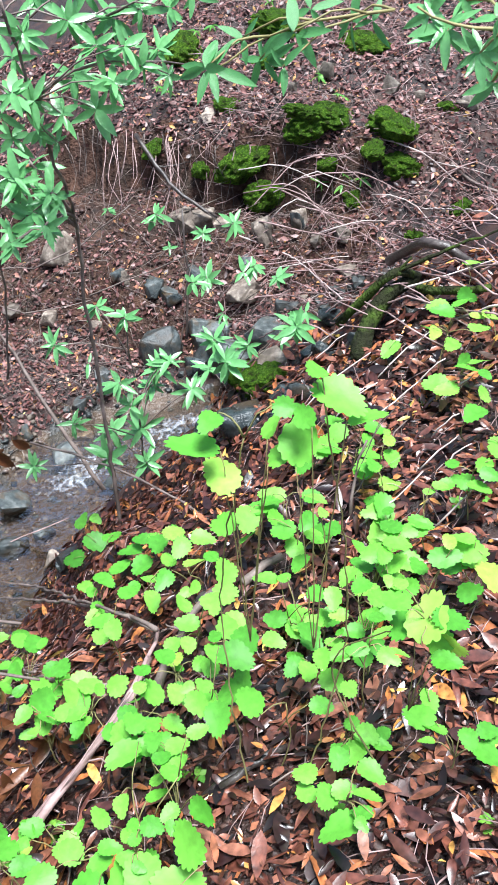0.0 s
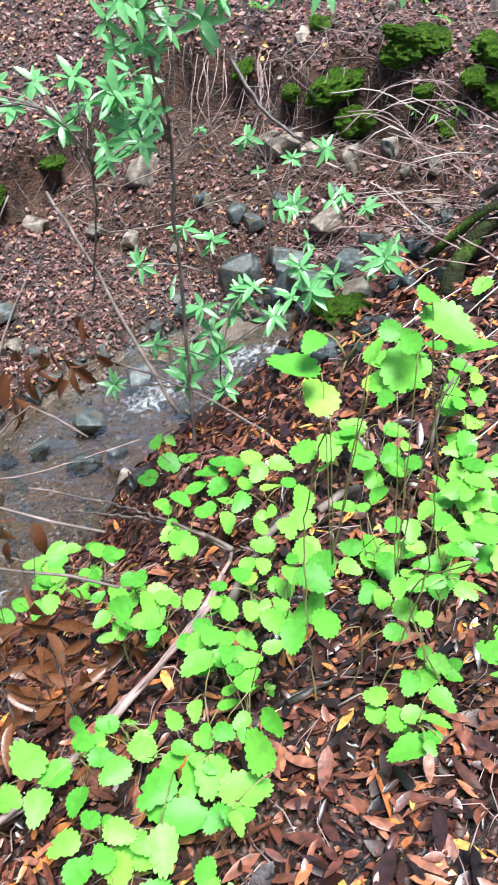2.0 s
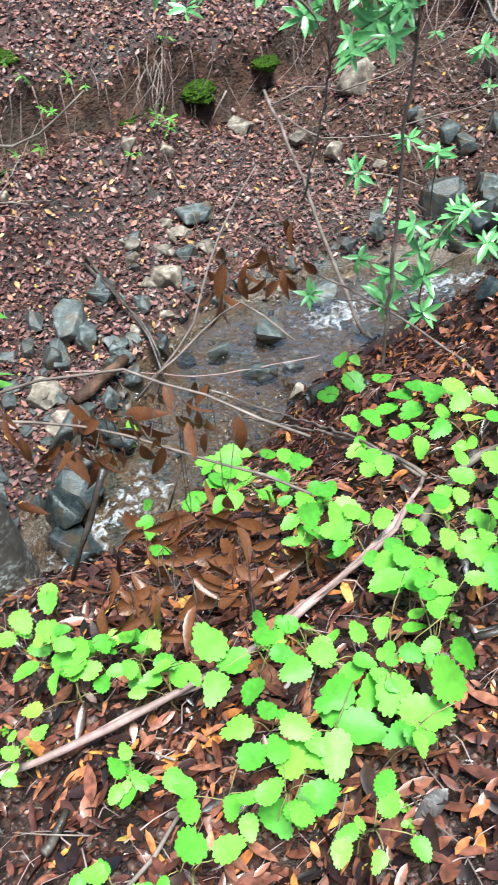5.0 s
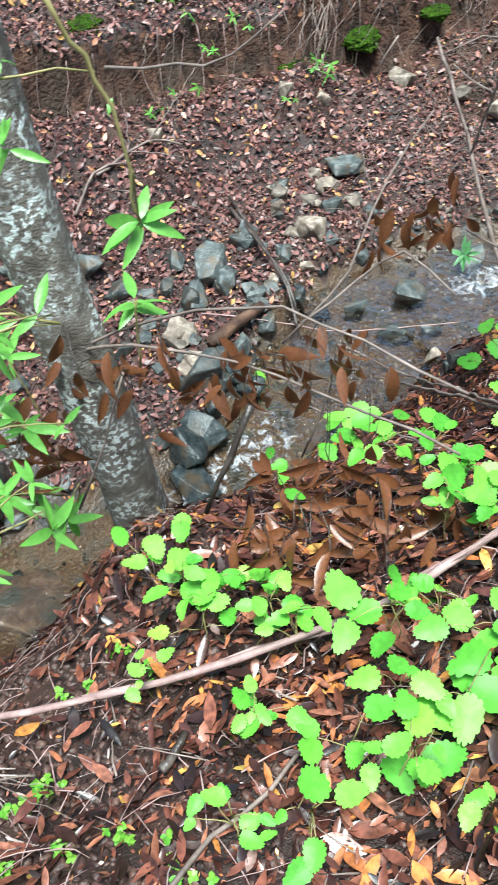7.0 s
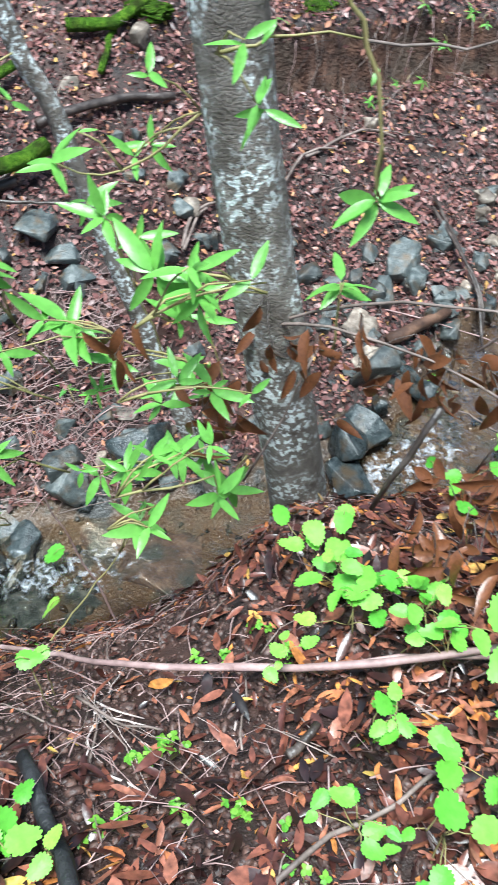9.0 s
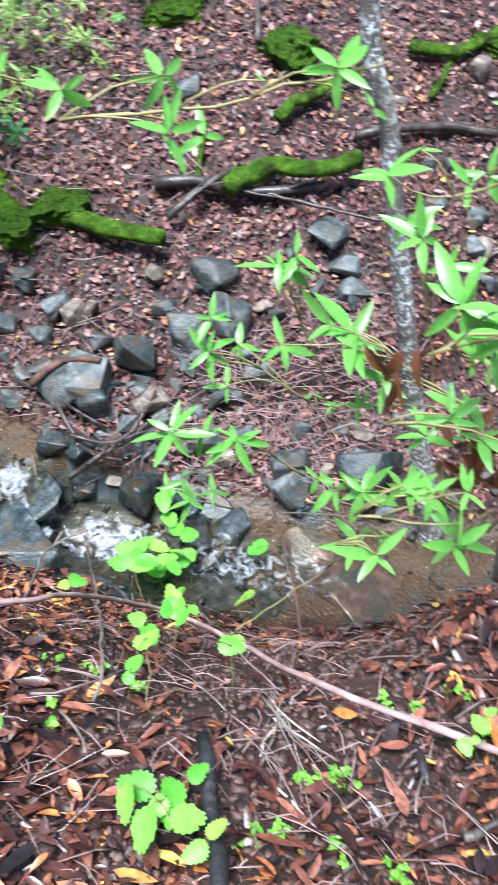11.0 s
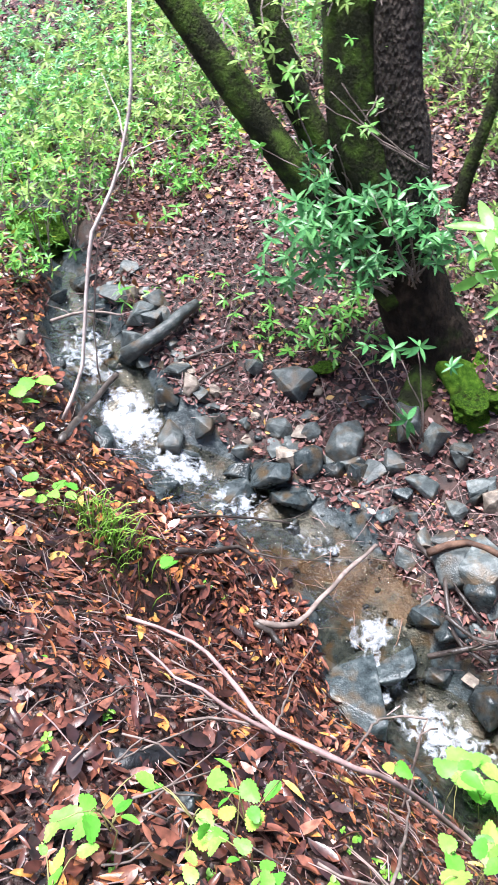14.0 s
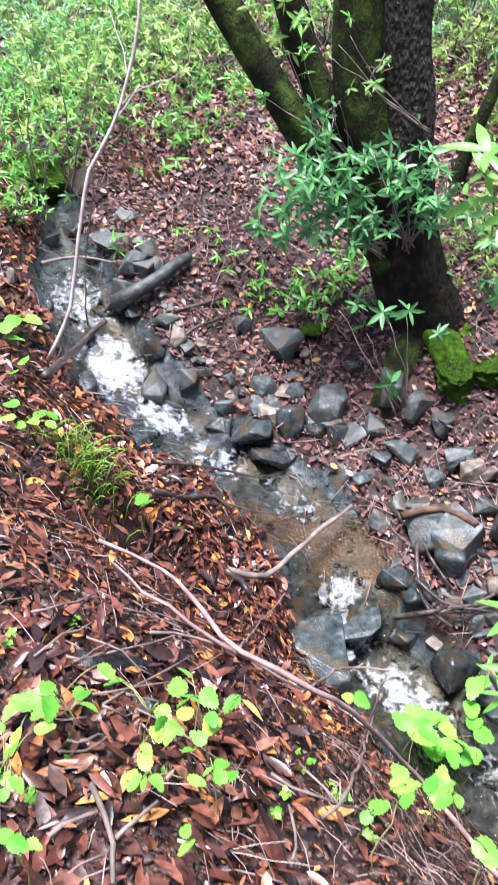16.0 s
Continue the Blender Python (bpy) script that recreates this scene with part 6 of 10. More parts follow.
stick([(-1.33, 3.14, -0.009), (-0.674, 2.11, 1.02), (-0.374, 1.66, 1.43), (-0.282, 1.52, 1.53)], 0.0059, 0.0059, TWIG, 'grey stick bent over the bank', 'fallen_stick')
stick([(-0.288, 1.58, 1.46), (-0.303, 1.45, 1.5), (-0.369, 1.24, 1.51), (-0.518, 1.03, 1.49)], 0.0051, 0.0068, PINKTWIG, 'forked pinkish stick on the bank', 'fallen_stick')
stick([(-1.01, 2.19, 0.569), (-0.578, 1.5, 1.37), (-0.398, 1.37, 1.5)], 0.0059, 0.0051, TWIG, 'grey stick over the bank', 'fallen_stick')
stick([(-0.111, 1.01, 1.62), (-0.052, 1.04, 1.64), (0.01, 1.07, 1.64)], 0.0093, 0.0076, DARKTWIG, 'black stick on the leaf litter', 'fallen_stick')
stick([(-0.054, 1.63, 1.58), (0.001, 1.68, 1.6), (0.055, 1.69, 1.62)], 0.0127, 0.0110, TWIG, 'grey fallen stick on litter', 'fallen_stick')
stick([(0.255, 1.82, 1.63), (0.269, 1.88, 1.73), (0.299, 1.9, 1.85)], 0.0051, 0.0034, TWIG, 'upright pale bare twig', 'fallen_stick', twigs=3)
stick([(0.409, 3.03, 1.68), (0.62, 2.79, 1.9), (0.909, 2.93, 1.92)], 0.0058, 0.0026, PALETWIG, 'thin dry twig in a tangle on the slope', 'thin_branch')
stick([(0.524, 3.08, 1.77), (0.637, 2.74, 1.85), (0.761, 2.53, 1.84)], 0.0040, 0.0026, PINKTWIG, 'thin dry twig in a tangle on the slope', 'thin_branch')
stick([(0.262, 3.13, 1.54), (0.381, 3.05, 1.72), (0.482, 2.85, 1.74)], 0.0034, 0.0026, PINKTWIG, 'thin dry twig in a tangle on the slope', 'thin_branch')
stick([(1.14, 5.68, 1.26), (1.62, 5.63, 1.28), (1.04, 3.2, 1.91)], 0.0051, 0.0026, PINKTWIG, 'thin dry twig in a tangle on the slope', 'thin_branch')
stick([(0.08, 4.91, 0.514), (0.323, 3.11, 1.67), (0.556, 2.82, 1.78)], 0.0038, 0.0026, PINKTWIG, 'thin dry twig in a tangle on the slope', 'thin_branch')
stick([(0.203, 5.53, 1.11), (0.373, 5.51, 1.24), (0.548, 5.52, 1.16)], 0.0046, 0.0026, PALETWIG, 'thin dry twig in a tangle on the slope', 'thin_branch')
stick([(0.563, 5.35, 0.882), (0.74, 5.36, 1.13), (0.929, 5.28, 0.952)], 0.0034, 0.0026, PINKTWIG, 'thin dry twig in a tangle on the slope', 'thin_branch')
stick([(1.31, 5.54, 1.14), (1.01, 3.85, 1.78), (0.951, 3.18, 1.88)], 0.0053, 0.0026, PINKTWIG, 'thin dry twig in a tangle on the slope', 'thin_branch')
stick([(0.714, 2.73, 1.82), (0.766, 2.42, 1.96), (0.869, 2.56, 1.88)], 0.0054, 0.0026, PINKTWIG, 'thin dry twig in a tangle on the slope', 'thin_branch')
stick([(1.41, 5.69, 1.32), (1.62, 5.76, 1.39), (1.84, 5.74, 1.26)], 0.0058, 0.0026, PINKTWIG, 'thin dry twig in a tangle on the slope', 'thin_branch')
stick([(0.893, 5.64, 1.22), (1.11, 5.54, 1.22), (1.31, 5.32, 1.07)], 0.0038, 0.0026, PALETWIG, 'thin dry twig in a tangle on the slope', 'thin_branch')
stick([(0.029, 5.09, 0.594), (0.177, 3.07, 1.63), (0.339, 2.88, 1.62)], 0.0045, 0.0026, PINKTWIG, 'thin dry twig in a tangle on the slope', 'thin_branch')
stick([(0.015, 5.2, 0.685), (0.33, 4.96, 0.8), (0.356, 2.84, 1.63)], 0.0050, 0.0026, PINKTWIG, 'thin dry twig in a tangle on the slope', 'thin_branch')
stick([(1.28, 5.66, 1.26), (1.48, 5.65, 1.39), (1.75, 5.72, 1.23)], 0.0056, 0.0026, PINKTWIG, 'thin dry twig in a tangle on the slope', 'thin_branch')
stick([(0.966, 3.93, 1.62), (1, 3.17, 1.97), (1.01, 3.11, 1.92)], 0.0044, 0.0026, PINKTWIG, 'thin dry twig in a tangle on the slope', 'thin_branch')
stick([(0.723, 2.66, 1.82), (0.813, 2.45, 1.98), (0.869, 2.56, 1.88)], 0.0056, 0.0026, PALETWIG, 'thin dry twig in a tangle on the slope', 'thin_branch')
stick([(0.404, 5.01, 0.672), (0.431, 2.93, 1.82), (0.645, 2.9, 1.85)], 0.0041, 0.0026, PINKTWIG, 'thin dry twig in a tangle on the slope', 'thin_branch')
stick([(0.413, 3.05, 1.68), (0.534, 2.92, 1.84), (0.666, 2.83, 1.84)], 0.0048, 0.0026, PINKTWIG, 'thin dry twig in a tangle on the slope', 'thin_branch')
stick([(0.214, 5.32, 0.806), (0.629, 5.13, 0.9), (0.592, 2.99, 1.83)], 0.0053, 0.0026, PINKTWIG, 'thin dry twig in a tangle on the slope', 'thin_branch')
stick([(1.07, 5.32, 0.975), (0.892, 3.25, 1.95), (1.06, 3.28, 1.91)], 0.0047, 0.0026, PINKTWIG, 'thin dry twig in a tangle on the slope', 'thin_branch')
stick([(0.178, 4.93, 0.614), (0.502, 5.06, 0.757), (0.464, 3, 1.74)], 0.0054, 0.0026, PALETWIG, 'thin dry twig in a tangle on the slope', 'thin_branch')
stick([(0.758, 5.14, 0.871), (0.617, 2.95, 1.9), (0.789, 2.79, 1.87)], 0.0038, 0.0026, PINKTWIG, 'thin dry twig in a tangle on the slope', 'thin_branch')
stick([(0.551, 5.37, 0.906), (0.906, 5.15, 1.01), (0.698, 2.84, 1.86)], 0.0035, 0.0026, PINKTWIG, 'thin dry twig in a tangle on the slope', 'thin_branch')
stick([(0.253, 5.68, 1.26), (0.476, 5.49, 1.21), (0.709, 5.44, 1.08)], 0.0049, 0.0026, PINKTWIG, 'thin dry twig in a tangle on the slope', 'thin_branch')
stick([(0.328, 5.3, 0.755), (0.332, 2.95, 1.76), (0.489, 2.83, 1.73)], 0.0044, 0.0026, PINKTWIG, 'thin dry twig in a tangle on the slope', 'thin_branch')
stick([(-0.021, 5.45, 1.02), (0.323, 5.33, 0.917), (0.39, 3.2, 1.64)], 0.0045, 0.0026, PALETWIG, 'thin dry twig in a tangle on the slope', 'thin_branch')
stick([(0.716, 3.04, 1.86), (0.751, 2.75, 2), (0.87, 2.71, 1.9)], 0.0050, 0.0026, PINKTWIG, 'thin dry twig in a tangle on the slope', 'thin_branch')
stick([(0.583, 5.12, 0.737), (0.417, 2.87, 1.79), (0.527, 2.82, 1.76)], 0.0057, 0.0026, PINKTWIG, 'thin dry twig in a tangle on the slope', 'thin_branch')
stick([(0.579, 5.42, 1.03), (0.83, 5.36, 1.13), (0.674, 3.33, 1.74)], 0.0049, 0.0026, PINKTWIG, 'thin dry twig in a tangle on the slope', 'thin_branch')
stick([(0.338, 4.96, 0.655), (0.344, 2.87, 1.7), (0.495, 2.74, 1.74)], 0.0046, 0.0026, PINKTWIG, 'thin dry twig in a tangle on the slope', 'thin_branch')
stick([(0.188, 5.33, 0.83), (0.449, 5.27, 0.898), (0.718, 5.31, 0.915)], 0.0041, 0.0026, PALETWIG, 'thin dry twig in a tangle on the slope', 'thin_branch')
stick([(0.768, 2.92, 1.89), (0.806, 2.56, 1.97), (0.892, 2.66, 1.9)], 0.0046, 0.0026, PINKTWIG, 'thin dry twig in a tangle on the slope', 'thin_branch')
stick([(0.586, 3.09, 1.8), (0.672, 2.99, 1.95), (0.783, 2.93, 1.91)], 0.0042, 0.0026, PINKTWIG, 'thin dry twig in a tangle on the slope', 'thin_branch')
stick([(0.665, 5.42, 1.05), (1.09, 5.48, 1.09), (0.889, 3.29, 1.84)], 0.0057, 0.0026, PINKTWIG, 'thin dry twig in a tangle on the slope', 'thin_branch')
stick([(1.22, 5.53, 1.09), (0.835, 2.85, 2.01), (0.909, 2.73, 1.91)], 0.0046, 0.0026, PINKTWIG, 'thin dry twig in a tangle on the slope', 'thin_branch')
stick([(1.23, 5.57, 1.14), (1, 3.38, 1.93), (0.987, 3.02, 1.93)], 0.0055, 0.0026, PALETWIG, 'thin dry twig in a tangle on the slope', 'thin_branch')
stick([(0.914, 5.47, 1.03), (0.938, 3.92, 1.71), (0.967, 3.03, 1.92)], 0.0047, 0.0026, PINKTWIG, 'thin dry twig in a tangle on the slope', 'thin_branch')
stick([(0.358, 5.74, 1.3), (0.782, 5.63, 1.37), (1.23, 5.58, 1.18)], 0.0051, 0.0026, PINKTWIG, 'thin dry twig in a tangle on the slope', 'thin_branch')
stick([(-0.2, 5.16, 0.536), (0.308, 5.33, 0.865), (0.777, 5.12, 0.867)], 0.0050, 0.0026, PINKTWIG, 'thin dry twig in a tangle on the slope', 'thin_branch')
stick([(0.77, 2.88, 1.89), (0.864, 2.75, 1.99), (0.889, 2.65, 1.9)], 0.0038, 0.0026, PINKTWIG, 'thin dry twig in a tangle on the slope', 'thin_branch')
stick([(0.958, 5.88, 1.52), (1.23, 5.72, 1.47), (1.55, 5.66, 1.22)], 0.0056, 0.0026, PALETWIG, 'thin dry twig in a tangle on the slope', 'thin_branch')
stick([(0.114, 5.5, 1.1), (0.476, 5.42, 1.04), (0.839, 5.36, 0.986)], 0.0052, 0.0026, PINKTWIG, 'thin dry twig in a tangle on the slope', 'thin_branch')
stick([(0.031, 5.32, 0.856), (0.493, 5.27, 0.915), (0.934, 5.14, 0.928)], 0.0040, 0.0026, PINKTWIG, 'thin dry twig in a tangle on the slope', 'thin_branch')
stick([(1.18, 5.49, 1.03), (0.732, 2.89, 2.01), (0.911, 3.01, 1.92)], 0.0051, 0.0026, PINKTWIG, 'thin dry twig in a tangle on the slope', 'thin_branch')
stick([(0.188, 5.37, 0.876), (0.399, 5.34, 0.897), (0.364, 3.29, 1.59)], 0.0042, 0.0026, PINKTWIG, 'thin dry twig in a tangle on the slope', 'thin_branch')
stick([(1.32, 5.75, 1.4), (1.51, 5.7, 1.37), (1.73, 5.77, 1.29)], 0.0037, 0.0026, PALETWIG, 'thin dry twig in a tangle on the slope', 'thin_branch')
stick([(0.802, 2.83, 1.88), (0.89, 2.78, 1.99), (0.956, 2.9, 1.92)], 0.0050, 0.0026, PINKTWIG, 'thin dry twig in a tangle on the slope', 'thin_branch')
stick([(0.371, 5.58, 1.18), (0.789, 5.36, 1.13), (0.793, 3.51, 1.73)], 0.0047, 0.0026, PINKTWIG, 'thin dry twig in a tangle on the slope', 'thin_branch')
stick([(0.868, 5.31, 0.929), (0.749, 3.53, 1.76), (0.872, 3.26, 1.84)], 0.0057, 0.0026, PINKTWIG, 'thin dry twig in a tangle on the slope', 'thin_branch')
stick([(0.664, 5.19, 0.856), (0.521, 2.88, 1.87), (0.677, 2.74, 1.82)], 0.0037, 0.0026, PINKTWIG, 'thin dry twig in a tangle on the slope', 'thin_branch')
stick([(0.221, 5.66, 1.24), (0.517, 5.66, 1.37), (0.819, 5.64, 1.25)], 0.0038, 0.0026, PALETWIG, 'thin dry twig in a tangle on the slope', 'thin_branch')
stick([(0.533, 5.53, 1.15), (0.708, 5.53, 1.29), (0.899, 5.49, 1.07)], 0.0051, 0.0026, PINKTWIG, 'thin dry twig in a tangle on the slope', 'thin_branch')
stick([(0.587, 5.15, 0.765), (0.5, 2.75, 1.8), (0.654, 2.49, 1.8)], 0.0039, 0.0026, PINKTWIG, 'thin dry twig in a tangle on the slope', 'thin_branch')
stick([(0.016, 5.66, 1.24), (0.316, 5.59, 1.29), (0.614, 5.49, 1.14)], 0.0041, 0.0026, PINKTWIG, 'thin dry twig in a tangle on the slope', 'thin_branch')
stick([(0.631, 3.05, 1.83), (0.699, 2.75, 1.93), (0.822, 2.69, 1.87)], 0.0059, 0.0026, PINKTWIG, 'thin dry twig in a tangle on the slope', 'thin_branch')
stick([(-0.012, 5.78, 1.36), (0.295, 5.74, 1.4), (0.596, 5.63, 1.28)], 0.0043, 0.0026, PALETWIG, 'thin dry twig in a tangle on the slope', 'thin_branch')
stick([(0.09, 5.58, 1.19), (0.436, 5.83, 1.43), (0.768, 5.79, 1.42)], 0.0044, 0.0026, PINKTWIG, 'thin dry twig in a tangle on the slope', 'thin_branch')
stick([(0.103, 5.69, 1.27), (0.372, 5.62, 1.29), (0.633, 5.42, 1.06)], 0.0047, 0.0026, PINKTWIG, 'thin dry twig in a tangle on the slope', 'thin_branch')
stick([(0.614, 5.47, 1.11), (0.859, 5.24, 1.05), (0.618, 2.92, 1.84)], 0.0056, 0.0026, PINKTWIG, 'thin dry twig in a tangle on the slope', 'thin_branch')
stick([(0.288, 5.82, 1.36), (0.612, 5.74, 1.47), (0.952, 5.73, 1.32)], 0.0057, 0.0026, PINKTWIG, 'thin dry twig in a tangle on the slope', 'thin_branch')
stick([(0.499, 5.44, 1.02), (0.728, 5.36, 1.13), (1, 5.54, 1.07)], 0.0055, 0.0026, PALETWIG, 'thin dry twig in a tangle on the slope', 'thin_branch')
stick([(0.525, 5.88, 1.42), (0.759, 5.66, 1.36), (1.02, 5.62, 1.16)], 0.0036, 0.0026, PINKTWIG, 'thin dry twig in a tangle on the slope', 'thin_branch')
stick([(1.11, 5.82, 1.44), (1.35, 5.72, 1.46), (1.65, 5.73, 1.25)], 0.0053, 0.0026, PINKTWIG, 'thin dry twig in a tangle on the slope', 'thin_branch')
stick([(0.38, 2.99, 1.66), (0.554, 2.71, 1.88), (0.757, 2.62, 1.84)], 0.0058, 0.0026, PINKTWIG, 'thin dry twig in a tangle on the slope', 'thin_branch')
stick([(0.465, 1.93, 1.72), (0.518, 1.94, 1.78), (0.576, 1.97, 1.81)], 0.0030, 0.0021, PALETWIG, 'thin dry twig on the bank', 'thin_branch')
stick([(0.578, 2.24, 1.73), (0.619, 2.23, 1.8), (0.664, 2.22, 1.85)], 0.0030, 0.0021, PALETWIG, 'thin dry twig on the bank', 'thin_branch')
stick([(0.216, 2.79, 1.56), (0.288, 2.79, 1.64), (0.36, 2.81, 1.69)], 0.0030, 0.0021, PALETWIG, 'thin dry twig on the bank', 'thin_branch')
stick([(0.536, 2.38, 1.72), (0.576, 2.37, 1.79), (0.621, 2.37, 1.83)], 0.0030, 0.0021, PALETWIG, 'thin dry twig on the bank', 'thin_branch')
stick([(0.535, 2.1, 1.71), (0.565, 2.08, 1.78), (0.602, 2.08, 1.81)], 0.0030, 0.0021, PALETWIG, 'thin dry twig on the bank', 'thin_branch')
stick([(0.206, 2.88, 1.52), (0.288, 2.89, 1.62), (0.367, 2.88, 1.69)], 0.0030, 0.0021, PALETWIG, 'thin dry twig on the bank', 'thin_branch')
stick([(0.46, 1.69, 1.71), (0.527, 1.71, 1.79), (0.6, 1.74, 1.83)], 0.0030, 0.0021, PALETWIG, 'thin dry twig on the bank', 'thin_branch')
stick([(0.26, 2.31, 1.64), (0.329, 2.33, 1.71), (0.404, 2.36, 1.75)], 0.0030, 0.0021, PALETWIG, 'thin dry twig on the bank', 'thin_branch')
stick([(0.364, 2.85, 1.62), (0.456, 2.84, 1.74), (0.545, 2.82, 1.83)], 0.0030, 0.0021, PALETWIG, 'thin dry twig on the bank', 'thin_branch')
stick([(0.515, 1.89, 1.74), (0.551, 1.89, 1.8), (0.593, 1.9, 1.83)], 0.0030, 0.0021, PALETWIG, 'thin dry twig on the bank', 'thin_branch')
stick([(0.423, 2.48, 1.69), (0.523, 2.52, 1.78), (0.628, 2.57, 1.84)], 0.0030, 0.0021, PALETWIG, 'thin dry twig on the bank', 'thin_branch')
stick([(0.276, 1.77, 1.65), (0.361, 1.79, 1.73), (0.445, 1.82, 1.8)], 0.0030, 0.0021, PALETWIG, 'thin dry twig on the bank', 'thin_branch')
stick([(0.166, 2.44, 1.59), (0.287, 2.5, 1.69), (0.406, 2.54, 1.76)], 0.0030, 0.0021, PALETWIG, 'thin dry twig on the bank', 'thin_branch')
stick([(0.37, 2.24, 1.68), (0.446, 2.27, 1.74), (0.525, 2.31, 1.78)], 0.0030, 0.0021, PALETWIG, 'thin dry twig on the bank', 'thin_branch')
stick([(-0.475, 6.07, 1.46), (-0.42, 5.79, 1.24), (-0.46, 5.62, 0.993)], 0.0030, 0.0017, PINKTWIG, 'thin rootlet hanging down the earth bank', 'hanging_root', category='root')
stick([(-0.879, 6.16, 1.48), (-0.928, 5.92, 1.27), (-0.757, 5.66, 1.08)], 0.0030, 0.0017, PINKTWIG, 'thin rootlet hanging down the earth bank', 'hanging_root', category='root')
stick([(-0.929, 6.26, 1.51), (-0.867, 5.92, 1.32), (-0.945, 5.75, 1.08)], 0.0030, 0.0017, PINKTWIG, 'thin rootlet hanging down the earth bank', 'hanging_root', category='root')
stick([(-0.818, 6.32, 1.57), (-0.794, 6.02, 1.45), (-0.838, 5.88, 1.28)], 0.0030, 0.0017, PINKTWIG, 'thin rootlet hanging down the earth bank', 'hanging_root', category='root')
stick([(-0.484, 6.24, 1.6), (-0.512, 5.98, 1.42), (-0.371, 5.78, 1.23)], 0.0030, 0.0017, PINKTWIG, 'thin rootlet hanging down the earth bank', 'hanging_root', category='root')
stick([(-0.431, 6.08, 1.48), (-0.444, 5.8, 1.24), (-0.525, 5.61, 0.975)], 0.0030, 0.0017, PINKTWIG, 'thin rootlet hanging down the earth bank', 'hanging_root', category='root')
stick([(-0.435, 6.17, 1.55), (-0.473, 5.99, 1.44), (-0.532, 5.87, 1.31)], 0.0030, 0.0017, PINKTWIG, 'thin rootlet hanging down the earth bank', 'hanging_root', category='root')
stick([(-0.505, 6.08, 1.47), (-0.468, 5.87, 1.32), (-0.549, 5.73, 1.15)], 0.0030, 0.0017, PINKTWIG, 'thin rootlet hanging down the earth bank', 'hanging_root', category='root')
stick([(-0.526, 6.1, 1.47), (-0.49, 5.79, 1.24), (-0.563, 5.6, 0.97)], 0.0030, 0.0017, PINKTWIG, 'thin rootlet hanging down the earth bank', 'hanging_root', category='root')
stick([(-0.945, 6.29, 1.52), (-0.97, 5.96, 1.3), (-0.961, 5.73, 1.05)], 0.0030, 0.0017, PINKTWIG, 'thin rootlet hanging down the earth bank', 'hanging_root', category='root')
stick([(-0.755, 6.38, 1.63), (-0.757, 6.07, 1.47), (-0.746, 5.85, 1.29)], 0.0030, 0.0017, PINKTWIG, 'thin rootlet hanging down the earth bank', 'hanging_root', category='root')
stick([(-0.513, 6.21, 1.57), (-0.476, 5.81, 1.26), (-0.423, 5.56, 0.912)], 0.0030, 0.0017, PINKTWIG, 'thin rootlet hanging down the earth bank', 'hanging_root', category='root')
stick([(-0.521, 6.15, 1.51), (-0.483, 5.85, 1.29), (-0.558, 5.66, 1.05)], 0.0030, 0.0017, PINKTWIG, 'thin rootlet hanging down the earth bank', 'hanging_root', category='root')
stick([(-0.581, 6.16, 1.5), (-0.601, 5.83, 1.3), (-0.681, 5.65, 1.06)], 0.0030, 0.0017, PINKTWIG, 'thin rootlet hanging down the earth bank', 'hanging_root', category='root')
stick([(-0.898, 6.32, 1.55), (-0.849, 5.94, 1.35), (-0.83, 5.71, 1.1)], 0.0030, 0.0017, PINKTWIG, 'thin rootlet hanging down the earth bank', 'hanging_root', category='root')
stick([(-0.754, 6.1, 1.46), (-0.719, 5.84, 1.3), (-0.853, 5.72, 1.11)], 0.0030, 0.0017, PINKTWIG, 'thin rootlet hanging down the earth bank', 'hanging_root', category='root')
stick([(-2.65, 5.41, 0.94), (-2.52, 5.19, 0.803), (-2.5, 5.01, 0.64)], 0.0034, 0.0021, TWIG, 'grey rootlet hanging down the far bank', 'hanging_root', category='root')
stick([(-2.63, 5.42, 0.922), (-2.59, 5.16, 0.834), (-2.53, 5.07, 0.687)], 0.0034, 0.0021, TWIG, 'grey rootlet hanging down the far bank', 'hanging_root', category='root')
stick([(-2.65, 5.53, 1.01), (-2.56, 5.27, 0.876), (-2.54, 5.09, 0.712)], 0.0034, 0.0021, TWIG, 'grey rootlet hanging down the far bank', 'hanging_root', category='root')
stick([(-2.88, 5.3, 1.02), (-2.82, 5.17, 0.949), (-2.75, 5.1, 0.85)], 0.0034, 0.0021, TWIG, 'grey rootlet hanging down the far bank', 'hanging_root', category='root')
stick([(-2.62, 5.46, 0.94), (-2.6, 5.21, 0.872), (-2.5, 5.18, 0.735)], 0.0034, 0.0021, TWIG, 'grey rootlet hanging down the far bank', 'hanging_root', category='root')
stick([(-2.71, 5.36, 0.942), (-2.6, 5.19, 0.859), (-2.68, 5, 0.762)], 0.0034, 0.0021, TWIG, 'grey rootlet hanging down the far bank', 'hanging_root', category='root')
stick([(-2.81, 5.4, 1.03), (-2.69, 5.2, 0.925), (-2.77, 5, 0.807)], 0.0034, 0.0021, TWIG, 'grey rootlet hanging down the far bank', 'hanging_root', category='root')
stick([(-2.68, 5.37, 0.928), (-2.68, 5.13, 0.875), (-2.6, 5.1, 0.759)], 0.0034, 0.0021, TWIG, 'grey rootlet hanging down the far bank', 'hanging_root', category='root')
stick([(-2.62, 5.38, 0.9), (-2.55, 5.13, 0.796), (-2.52, 4.99, 0.654)], 0.0034, 0.0021, TWIG, 'grey rootlet hanging down the far bank', 'hanging_root', category='root')
